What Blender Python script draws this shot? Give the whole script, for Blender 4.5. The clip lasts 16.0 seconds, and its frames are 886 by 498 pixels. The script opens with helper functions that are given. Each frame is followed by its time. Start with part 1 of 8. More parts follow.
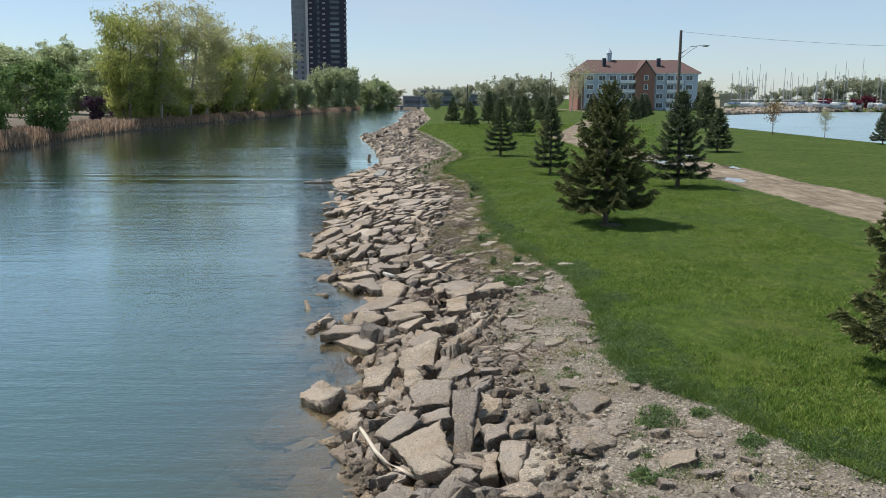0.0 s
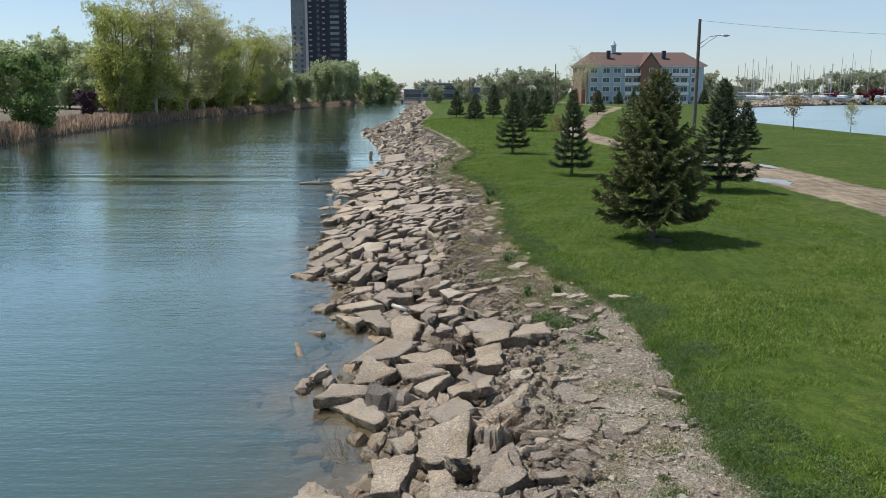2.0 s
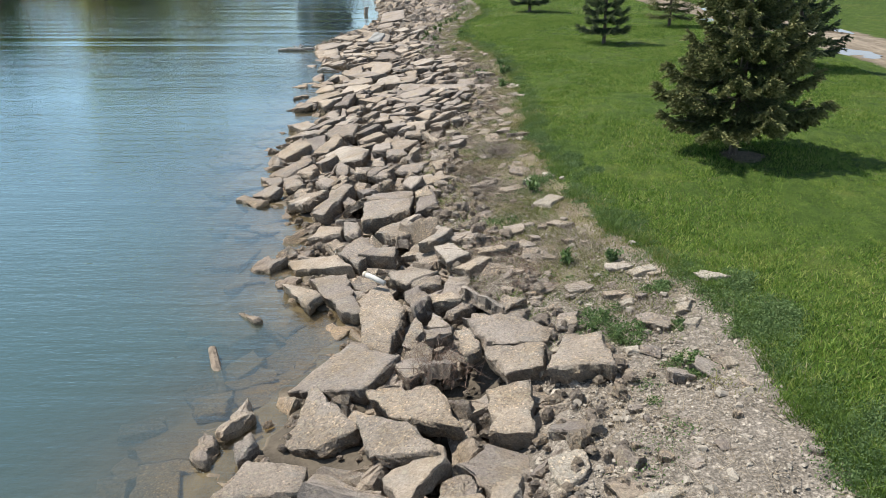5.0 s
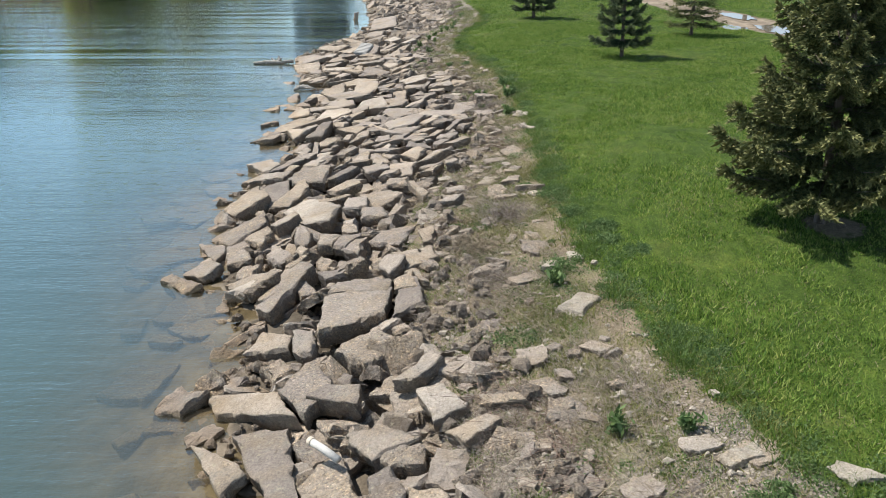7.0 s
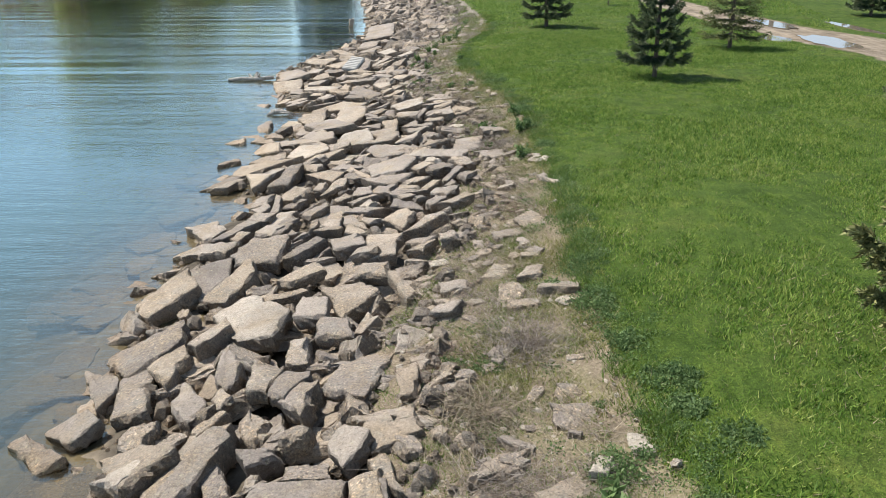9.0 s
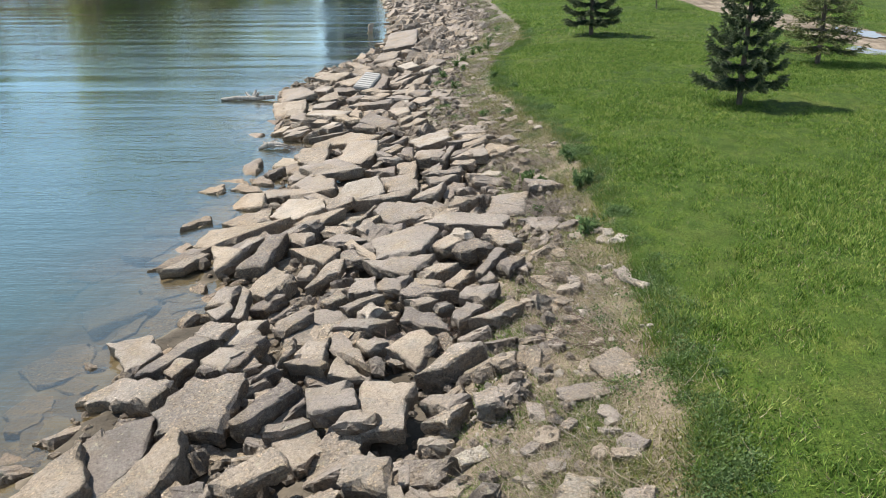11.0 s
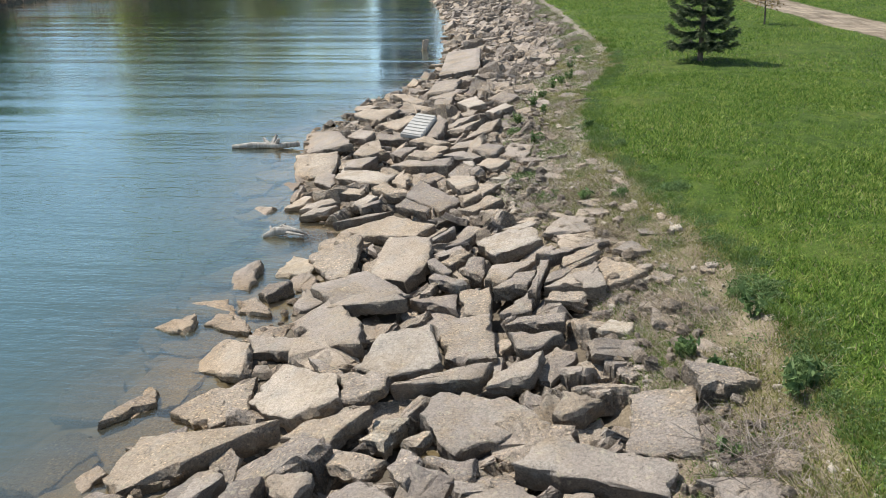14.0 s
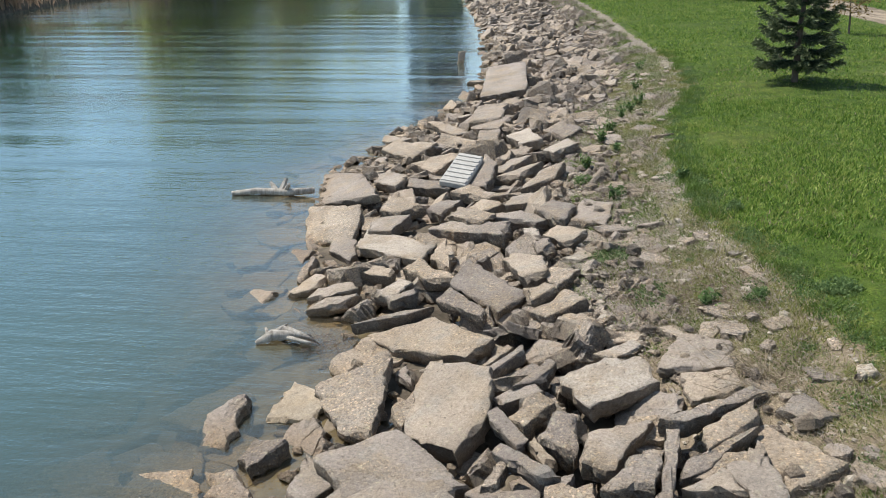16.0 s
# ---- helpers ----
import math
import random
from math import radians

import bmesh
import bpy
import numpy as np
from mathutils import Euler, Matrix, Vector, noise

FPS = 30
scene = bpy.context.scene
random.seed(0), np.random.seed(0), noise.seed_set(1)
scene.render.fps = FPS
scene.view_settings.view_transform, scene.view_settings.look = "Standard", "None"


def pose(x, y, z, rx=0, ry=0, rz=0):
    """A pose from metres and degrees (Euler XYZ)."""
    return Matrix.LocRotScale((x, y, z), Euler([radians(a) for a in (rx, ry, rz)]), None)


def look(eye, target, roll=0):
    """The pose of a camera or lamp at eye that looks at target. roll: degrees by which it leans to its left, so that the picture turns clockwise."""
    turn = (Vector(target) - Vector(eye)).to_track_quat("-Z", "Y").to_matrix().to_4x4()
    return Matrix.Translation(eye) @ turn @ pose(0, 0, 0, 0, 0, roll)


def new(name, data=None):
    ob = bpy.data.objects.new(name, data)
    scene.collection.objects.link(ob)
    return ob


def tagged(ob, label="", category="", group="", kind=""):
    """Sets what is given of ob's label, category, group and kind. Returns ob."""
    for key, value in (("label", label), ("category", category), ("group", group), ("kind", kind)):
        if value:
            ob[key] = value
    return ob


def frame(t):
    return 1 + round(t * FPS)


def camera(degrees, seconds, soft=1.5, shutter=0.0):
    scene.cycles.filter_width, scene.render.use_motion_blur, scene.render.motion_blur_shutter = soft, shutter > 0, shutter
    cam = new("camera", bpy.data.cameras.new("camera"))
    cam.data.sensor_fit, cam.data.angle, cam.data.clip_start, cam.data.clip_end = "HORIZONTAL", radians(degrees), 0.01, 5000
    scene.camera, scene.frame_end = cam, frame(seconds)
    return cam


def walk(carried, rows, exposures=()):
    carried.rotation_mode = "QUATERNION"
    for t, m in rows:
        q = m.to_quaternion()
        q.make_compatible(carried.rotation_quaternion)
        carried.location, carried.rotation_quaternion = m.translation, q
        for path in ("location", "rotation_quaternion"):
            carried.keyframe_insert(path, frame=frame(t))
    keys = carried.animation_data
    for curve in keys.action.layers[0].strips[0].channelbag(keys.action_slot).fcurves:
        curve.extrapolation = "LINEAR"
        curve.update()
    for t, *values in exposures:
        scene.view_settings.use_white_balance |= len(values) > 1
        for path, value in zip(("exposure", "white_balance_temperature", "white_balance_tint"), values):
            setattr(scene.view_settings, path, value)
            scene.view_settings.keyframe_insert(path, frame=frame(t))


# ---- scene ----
cam = camera(56.0, 16.0, 0.85)
PATH = [
    (0, (0.101, 0.272, 4.77), (0.136, 2.239, 4.413), 0.2),
    (0.5, (-0.026, 1.205, 4.765), (0.009, 3.172, 4.408), 0.2),
    (1, (-0.131, 2.151, 4.756), (-0.097, 4.119, 4.399), 0.1),
    (1.5, (-0.209, 3.126, 4.762), (-0.175, 5.094, 4.404), 0.1),
    (2, (-0.276, 4.142, 4.75), (-0.242, 6.107, 4.378), 0.1),
    (2.5, (-0.31, 5.18, 4.718), (-0.28, 7.11, 4.192), 0.1),
    (3, (-0.3, 6.194, 4.721), (-0.274, 8.104, 4.126), 0.1),
    (3.2, (-0.267, 6.617, 4.705), (-0.244, 8.528, 4.114), -0.1),
    (5.3, (-0.003, 10.625, 4.845), (0.012, 12.493, 4.13), 0.1),
    (5.5, (0.007, 11.003, 4.854), (0.022, 12.871, 4.139), 0.0),
    (6, (0.018, 12.03, 4.84), (0.036, 13.898, 4.126), 0.1),
    (6.5, (0.061, 13.104, 4.782), (0.08, 14.974, 4.073), 0.1),
    (7, (0.141, 14.16, 4.755), (0.159, 16.031, 4.048), -0.1),
    (7.5, (0.18, 15.265, 4.718), (0.201, 17.137, 4.013), -0.2),
    (8, (0.264, 16.357, 4.7), (0.286, 18.229, 3.995), -0.3),
    (8.5, (0.304, 17.44, 4.694), (0.331, 19.311, 3.988), -0.1),
    (9, (0.35, 18.496, 4.671), (0.354, 20.367, 3.966), -0.2),
    (9.2, (0.367, 18.907, 4.658), (0.347, 20.779, 3.954), -0.3),
    (11.3, (0.22, 23.7, 4.528), (0.164, 25.57, 3.821), -0.4),
    (11.5, (0.198, 24.103, 4.519), (0.141, 25.973, 3.812), -0.4),
    (12, (0.111, 25.139, 4.495), (0.042, 27.009, 3.791), -0.5),
    (12.5, (0.01, 26.172, 4.489), (-0.088, 28.042, 3.786), -0.5),
    (13, (-0.119, 27.214, 4.467), (-0.223, 29.084, 3.767), -0.5),
    (13.5, (-0.262, 28.228, 4.464), (-0.388, 30.097, 3.764), -0.5),
    (14, (-0.388, 29.112, 4.498), (-0.564, 30.977, 3.798), -0.5),
    (14.5, (-0.504, 29.983, 4.511), (-0.698, 31.845, 3.809), -0.5),
    (15, (-0.682, 30.888, 4.505), (-0.897, 32.749, 3.806), -0.6),
    (15.5, (-0.883, 31.922, 4.463), (-1.117, 33.782, 3.767), -0.7),
    (16, (-1.12, 32.952, 4.438), (-1.361, 34.812, 3.742), -0.8),
]
walk(cam, [(t, look(eye, target, roll)) for t, eye, target, roll in PATH], exposures=[(0, 0.06), (2, 0.06), (2.5, 0.15), (3.0, 0.38), (3.2, 0.41), (5.5, 0.43), (7, 0.45), (9, 0.55), (11.5, 0.51), (12.5, 0.50), (15.5, 0.43), (16, 0.41)])

# ---- light ----
SUN_EL, SUN_AZ = 60.0, 158.0          # the sun stands high over the far bank, a little ahead
sun_dir = Vector((math.cos(radians(SUN_EL)) * math.cos(radians(SUN_AZ)), math.cos(radians(SUN_EL)) * math.sin(radians(SUN_AZ)), math.sin(radians(SUN_EL))))
world = bpy.data.worlds.new("sky")
scene.world = world
world.use_nodes = True
wn = world.node_tree
sky = wn.nodes.new("ShaderNodeTexSky")
sky.sky_type = "NISHITA"
sky.sun_disc = False
sky.sun_elevation = radians(SUN_EL)
sky.sun_rotation = math.atan2(sun_dir.x, sun_dir.y)
sky.air_density, sky.dust_density, sky.ozone_density = 1.0, 0.25, 2.4
wn.nodes["Background"].inputs["Strength"].default_value = 0.115
tint = wn.nodes.new("ShaderNodeMix")
tint.data_type, tint.blend_type = "RGBA", "MULTIPLY"
tint.inputs[0].default_value = 1.0
where = wn.nodes.new("ShaderNodeTexCoord")
height = wn.nodes.new("ShaderNodeSeparateXYZ")
wn.links.new(where.outputs["Generated"], height.inputs[0])
haze = wn.nodes.new("ShaderNodeValToRGB")
haze.color_ramp.elements[0].color = (0.82, 0.92, 1.13, 1)     # cool white haze along the horizon
haze.color_ramp.elements[1].position = 0.35
haze.color_ramp.elements[1].color = (1.03, 1.08, 1.0, 1)
wn.links.new(height.outputs[2], haze.inputs[0])
wn.links.new(haze.outputs[0], tint.inputs[7])
wn.links.new(sky.outputs[0], tint.inputs[6])
wisps = wn.nodes.new("ShaderNodeTexNoise")
wisps.inputs["Scale"].default_value, wisps.inputs["Detail"].default_value, wisps.inputs["Roughness"].default_value = 1.6, 6.0, 0.55
stretch = wn.nodes.new("ShaderNodeVectorMath")
stretch.operation = "MULTIPLY"
stretch.inputs[1].default_value = (1.0, 1.0, 4.5)
wn.links.new(where.outputs["Generated"], stretch.inputs[0])
wn.links.new(stretch.outputs[0], wisps.inputs["Vector"])
thin = wn.nodes.new("ShaderNodeValToRGB")
thin.color_ramp.elements[0].position, thin.color_ramp.elements[1].position = 0.40, 0.72
thin.color_ramp.elements[1].color = (0.5, 0.5, 0.5, 1)
wn.links.new(wisps.outputs["Fac"], thin.inputs[0])
cirrus = wn.nodes.new("ShaderNodeMix")
cirrus.data_type = "RGBA"
cirrus.inputs[7].default_value = (5.0, 5.4, 5.9, 1)
wn.links.new(thin.outputs[0], cirrus.inputs[0])
wn.links.new(tint.outputs[2], cirrus.inputs[6])
wn.links.new(cirrus.outputs[2], wn.nodes["Background"].inputs["Color"])
sun = new("sun", bpy.data.lights.new("sun", "SUN"))
sun.data.energy, sun.data.angle, sun.data.color = 4.9, radians(0.55), (1.0, 0.955, 0.88)
sun.matrix_world = look(sun_dir * 100, (0, 0, 0))

# ---- materials ----


class Nodes:
    """A material with short ways to add nodes to it."""

    def __init__(self, name):
        self.m = bpy.data.materials.new(name)
        self.m.use_nodes = True
        self.t = self.m.node_tree
        self.bsdf = self.t.nodes["Principled BSDF"]
        self.out = self.t.nodes["Material Output"]

    def add(self, kind, **kw):
        n = self.t.nodes.new("ShaderNode" + kind)
        for k, v in kw.items():
            key = k.replace("_", " ")
            if key in n.inputs:
                self.put(n.inputs[key], v)
        return n

    def put(self, socket, v):
        if isinstance(v, bpy.types.NodeSocket):
            self.t.links.new(v, socket)
        elif isinstance(v, bpy.types.Node):
            self.t.links.new(v.outputs[0], socket)
        else:
            socket.default_value = v

    def pos(self, scale=(1, 1, 1)):
        g = self.t.nodes.new("ShaderNodeNewGeometry")
        v = self.t.nodes.new("ShaderNodeVectorMath")
        v.operation = "MULTIPLY"
        self.t.links.new(g.outputs["Position"], v.inputs[0])
        v.inputs[1].default_value = scale
        return v.outputs[0]

    def noise(self, scale, detail=4.0, rough=0.55, vec=None):
        n = self.add("TexNoise", Scale=scale, Detail=detail, Roughness=rough)
        self.put(n.inputs["Vector"], vec if vec is not None else self.pos())
        return n.outputs["Fac"]

    def cells(self, scale, vec=None):
        n = self.add("TexVoronoi", Scale=scale)
        self.put(n.inputs["Vector"], vec if vec is not None else self.pos())
        return n

    def ramp(self, fac, *stops):
        n = self.add("ValToRGB")
        while len(n.color_ramp.elements) < len(stops):
            n.color_ramp.elements.new(0.5)
        for e, (p, c) in zip(n.color_ramp.elements, stops):
            e.position = p
            e.color = (*c, 1) if len(c) == 3 else (c[0], c[0], c[0], 1)
        self.put(n.inputs[0], fac)
        return n.outputs[0]

    def mix(self, fac, a, b, blend="MIX"):
        n = self.t.nodes.new("ShaderNodeMix")
        n.data_type, n.blend_type = "RGBA", blend
        self.put(n.inputs[0], fac)
        for s, v in ((n.inputs[6], a), (n.inputs[7], b)):
            self.put(s, (*v, 1) if isinstance(v, tuple) else v)
        return n.outputs[2]

    def math(self, op, a, b=0.0):
        n = self.t.nodes.new("ShaderNodeMath")
        n.operation = op
        self.put(n.inputs[0], a)
        self.put(n.inputs[1], b)
        return n.outputs[0]

    def attr(self, name):
        n = self.t.nodes.new("ShaderNodeAttribute")
        n.attribute_name = name
        return n.outputs["Fac"]

    def bump(self, height, distance, strength=1.0, after=None):
        n = self.add("Bump", Strength=strength, Distance=distance, Height=height)
        if after is not None:
            self.put(n.inputs["Normal"], after)
        return n.outputs[0]

    def done(self, color=None, rough=None, normal=None, metal=None, spec=None):
        for key, v in (("Base Color", color), ("Roughness", rough), ("Normal", normal), ("Metallic", metal), ("Specular IOR Level", spec)):
            if v is not None:
                self.put(self.bsdf.inputs[key], (*v, 1) if key == "Base Color" and isinstance(v, tuple) else v)
        return self.m


def plain(name, color, rough=0.7, vary=0.18, scale=3.0, metal=0.0):
    """Paint, brick or metal seen from far off: one colour, mottled at two scales."""
    k = Nodes(name)
    lo, hi = tuple(c * (1 - vary) for c in color), tuple(min(1, c * (1 + vary)) for c in color)
    f = k.math("ADD", k.math("MULTIPLY", k.noise(scale), 0.6), k.math("MULTIPLY", k.noise(scale * 9), 0.4))
    return k.done(k.ramp(f, (0.3, lo), (0.7, hi)), rough, k.bump(k.noise(scale * 12), 0.004), metal)


def concrete(name, island, sides=False, pale=False):
    """Weathered broken concrete: gravel showing through the worn skin, pale lichen, brown and grey blotches, a wet dark foot at the water."""
    k = Nodes(name)
    if island:
        r = k.t.nodes.new("ShaderNodeNewGeometry").outputs["Random Per Island"]
    else:
        r = k.t.nodes.new("ShaderNodeObjectInfo").outputs["Random"]
    if pale:
        base = k.ramp(r, (0.0, (0.40, 0.35, 0.28)), (1.0, (0.52, 0.455, 0.37)))
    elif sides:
        # broken faces: raw grey-brown concrete, darkened further to carry the shade on sides
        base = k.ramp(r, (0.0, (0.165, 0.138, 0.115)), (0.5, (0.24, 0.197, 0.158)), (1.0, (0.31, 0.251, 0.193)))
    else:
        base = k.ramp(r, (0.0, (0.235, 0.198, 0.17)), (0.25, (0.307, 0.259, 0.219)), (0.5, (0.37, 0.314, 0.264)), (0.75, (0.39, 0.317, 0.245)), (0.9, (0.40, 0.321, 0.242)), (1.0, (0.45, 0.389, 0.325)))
    own = k.math("MULTIPLY", r, 37.0)                                  # every piece has its own stains
    shift = k.t.nodes.new("ShaderNodeVectorMath")
    k.put(shift.inputs[0], k.pos())
    k.put(shift.inputs[1], own)
    at = shift.outputs[0]
    blot = k.noise(2.1, 6, 0.66, at)
    base = k.mix(k.ramp(blot, (0.46, (0,)), (0.68, (0.85,))), base, (0.325, 0.255, 0.178))
    grey = k.noise(3.7, 6, 0.7, at)
    base = k.mix(k.ramp(grey, (0.50, (0,)), (0.68, (0.7,))), base, (0.305, 0.278, 0.24))
    damp = k.noise(1.1, 4, 0.6, at)
    base = k.mix(0.7, base, k.ramp(damp, (0.32, (0.72,)), (0.52, (1.0,)), (0.7, (1.22,))), "MULTIPLY")
    worn = k.ramp(k.math("ADD", k.math("FRACT", k.math("MULTIPLY", r, 7.31)), k.math("MULTIPLY", k.math("SUBTRACT", blot, 0.5), 1.6)), (0.25, (0.12,)), (0.75, (1,)))
    warp = k.add("TexNoise", Scale=26.0, Detail=2.0)
    k.put(warp.inputs["Vector"], k.pos())
    scaled = k.t.nodes.new("ShaderNodeVectorMath")
    scaled.operation = "SCALE"
    scaled.inputs["Scale"].default_value = 0.035
    k.put(scaled.inputs[0], warp.outputs["Color"])
    bent = k.t.nodes.new("ShaderNodeVectorMath")
    k.put(bent.inputs[0], k.pos())
    k.put(bent.inputs[1], scaled.outputs[0])
    pebbles = k.cells(46.0, bent.outputs[0])
    stone = k.t.nodes.new("ShaderNodeSeparateXYZ")
    k.put(stone.inputs[0], pebbles.outputs["Color"])
    shown = k.ramp(k.math("ADD", stone.outputs[1], k.math("MULTIPLY", k.math("SUBTRACT", k.noise(9.0, 4, 0.7, at), 0.5), 1.8)), (0.38, (0,)), (0.5, (1,)))      # which stones the mortar has let go bare
    gravel = k.mix(k.math("MULTIPLY", shown, 0.8), base, k.ramp(pebbles.outputs["Distance"], (0.0, (1.22,)), (0.45, (1.0,)), (0.75, (0.6,))), "MULTIPLY")
    gravel = k.mix(k.math("MULTIPLY", shown, 0.85), gravel, k.ramp(stone.outputs[0], (0.0, (0.68, 0.68, 0.70)), (0.45, (0.92, 0.92, 0.92)), (0.72, (1.12, 1.06, 0.98)), (0.9, (1.55, 1.42, 1.2)), (1.0, (1.9, 1.8, 1.65))), "MULTIPLY")
    base = k.mix(k.math("MULTIPLY", worn, 0.85), base, gravel)
    base = k.mix(0.7, base, k.ramp(k.noise(38.0, 6, 0.75, at), (0.36, (0.68,)), (0.5, (1.05,)), (0.64, (1.38,))), "MULTIPLY")
    sand = k.noise(160.0, 2, 0.6)
    base = k.mix(0.6, base, k.ramp(sand, (0.3, (0.72,)), (0.5, (1.0,)), (0.7, (1.28,))), "MULTIPLY")
    lichen = k.noise(17.0, 4, 0.62, at)
    base = k.mix(k.ramp(lichen, (0.60, (0,)), (0.68, (0.6,))), base, (0.47, 0.415, 0.29))
    pits = k.noise(23.0, 6, 0.78)
    base = k.mix(k.ramp(pits, (0.32, (0.85,)), (0.43, (0,))), base, (0.09, 0.075, 0.058))
    z = k.t.nodes.new("ShaderNodeSeparateXYZ")
    k.put(z.inputs[0], k.pos())
    level = k.math("ADD", z.outputs[2], k.math("MULTIPLY", k.noise(4.0), 0.12))
    wet = k.ramp(level, (0.1, (1,)), (0.19, (0,)))
    base = k.mix(wet, base, k.mix(1.0, base, (0.93, 0.84, 0.72), "MULTIPLY"))
    rough = k.mix(wet, (0.92, 0.92, 0.92), (0.45, 0.45, 0.45))
    lumps = k.noise(8.0, 8, 0.74)
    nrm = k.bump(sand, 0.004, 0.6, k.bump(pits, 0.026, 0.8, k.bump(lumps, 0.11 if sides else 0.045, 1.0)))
    crumb = k.noise(52.0, 7, 0.8)
    nrm = k.bump(crumb, 0.007, 0.7, nrm)
    nrm = k.bump(k.math("MULTIPLY", pebbles.outputs["Distance"], k.math("MULTIPLY", worn, shown)), -0.016, 0.8, nrm)
    return k.done(base, rough, nrm, spec=0.3)


def foliage(name, dark, light, scale=1.2, through_light=0.35, rough=0.6):
    k = Nodes(name)
    r = k.t.nodes.new("ShaderNodeNewGeometry").outputs["Random Per Island"]
    f = k.math("ADD", k.math("MULTIPLY", r, 0.55), k.math("MULTIPLY", k.noise(scale, 3), 0.45))
    c = k.ramp(f, (0.22, dark), (0.78, light))
    k.done(c, rough, spec=0.25)
    tr = k.add("BsdfTranslucent", Color=c)
    m = k.add("MixShader", Fac=through_light)
    k.put(m.inputs[1], k.bsdf)
    k.put(m.inputs[2], tr)
    k.put(k.out.inputs["Surface"], m)
    return k.m


def lawn_material():
    """Grass blades: lush dark patches, mid green and pale dry spells."""
    k = Nodes("lawn_grass")
    r = k.t.nodes.new("ShaderNodeNewGeometry").outputs["Random Per Island"]
    patch = k.math("ADD", k.math("MULTIPLY", k.noise(0.7, 5, 0.62), 0.45), k.math("MULTIPLY", k.noise(5.5, 5, 0.65), 0.55))
    f = k.math("ADD", k.math("MULTIPLY", r, 0.40), k.math("MULTIPLY", patch, 0.60))
    c = k.ramp(f, (0.29, (0.033, 0.083, 0.009)), (0.45, (0.128, 0.228, 0.036)), (0.58, (0.228, 0.325, 0.058)), (0.74, (0.40, 0.415, 0.135)))
    k.done(c, 0.6, spec=0.25)
    m = k.add("MixShader", Fac=0.36)
    k.put(m.inputs[1], k.bsdf)
    k.put(m.inputs[2], k.add("BsdfTranslucent", Color=c))
    k.put(k.out.inputs["Surface"], m)
    return k.m


def ground_material():
    k = Nodes("ground")
    big, mid, fine = k.noise(0.35, 4), k.noise(2.2, 5, 0.6), k.noise(26.0, 4, 0.7)
    grass = k.ramp(k.math("ADD", k.math("MULTIPLY", big, 0.55), k.math("MULTIPLY", mid, 0.45)), (0.3, (0.036, 0.066, 0.010)), (0.5, (0.06, 0.10, 0.016)), (0.72, (0.10, 0.118, 0.029)))
    grass = k.mix(0.9, grass, k.ramp(k.noise(1.0, 5, 0.7, k.pos((5.0, 2.2, 1))), (0.32, (0.55, 0.6, 0.5)), (0.5, (0.95, 0.95, 0.95)), (0.68, (1.5, 1.3, 1.25))), "MULTIPLY")
    grass = k.mix(0.85, grass, k.ramp(fine, (0.25, (0.5,)), (0.7, (1.25,))), "MULTIPLY")
    grass = k.mix(0.9, grass, k.ramp(k.noise(75.0, 3, 0.7), (0.32, (0.4, 0.42, 0.4)), (0.5, (0.95, 0.95, 0.95)), (0.66, (1.75, 1.6, 1.5))), "MULTIPLY")
    soil = k.ramp(k.math("ADD", k.math("MULTIPLY", mid, 0.5), k.math("MULTIPLY", fine, 0.5)), (0.3, (0.195, 0.168, 0.137)), (0.5, (0.30, 0.262, 0.218)), (0.7, (0.41, 0.362, 0.305)))
    stones = k.cells(24.0)
    pebble = k.t.nodes.new("ShaderNodeSeparateXYZ")
    k.put(pebble.inputs[0], stones.outputs["Color"])
    soil = k.mix(0.8, soil, k.ramp(stones.outputs["Distance"], (0.0, (1.25,)), (0.5, (0.62,))), "MULTIPLY")
    soil = k.mix(0.7, soil, k.ramp(pebble.outputs[0], (0.0, (0.6,)), (0.7, (1.05,)), (1.0, (1.6,))), "MULTIPLY")
    grains = k.cells(70.0)
    grain = k.t.nodes.new("ShaderNodeSeparateXYZ")
    k.put(grain.inputs[0], grains.outputs["Color"])
    soil = k.mix(0.75, soil, k.ramp(grain.outputs[1], (0.0, (0.5, 0.48, 0.46)), (0.6, (1.0, 1.0, 1.0)), (1.0, (1.42, 1.4, 1.35))), "MULTIPLY")
    brown = k.ramp(k.math("ADD", k.math("MULTIPLY", mid, 0.5), k.math("MULTIPLY", fine, 0.5)), (0.3, (0.125, 0.098, 0.067)), (0.5, (0.225, 0.18, 0.126)), (0.7, (0.35, 0.287, 0.208)))
    brown = k.mix(0.6, brown, k.ramp(grain.outputs[1], (0.0, (0.55, 0.53, 0.5)), (0.6, (1.0, 1.0, 1.0)), (1.0, (1.4, 1.38, 1.32))), "MULTIPLY")
    soil = k.mix(k.ramp(k.math("ADD", k.attr("earth"), k.math("MULTIPLY", k.math("SUBTRACT", k.noise(1.2, 5, 0.6), 0.5), 1.3)), (0.12, (0,)), (0.5, (0.95,))), soil, brown)
    weeds = k.ramp(k.noise(1.5, 6, 0.62), (0.47, (0,)), (0.62, (0.6,)))
    soil = k.mix(k.math("MULTIPLY", weeds, k.attr("strip")), soil, (0.19, 0.175, 0.085))
    dirt = k.ramp(k.math("ADD", k.math("MULTIPLY", k.noise(0.5, 5, 0.6), 0.6), k.math("MULTIPLY", mid, 0.4)), (0.35, (0.13, 0.10, 0.07)), (0.65, (0.36, 0.295, 0.22)))
    ruts = k.noise(1.0, 4, 0.65, k.pos((3.2, 0.35, 1)))
    dirt = k.mix(0.75, dirt, k.ramp(ruts, (0.35, (0.55,)), (0.62, (1.2,))), "MULTIPLY")
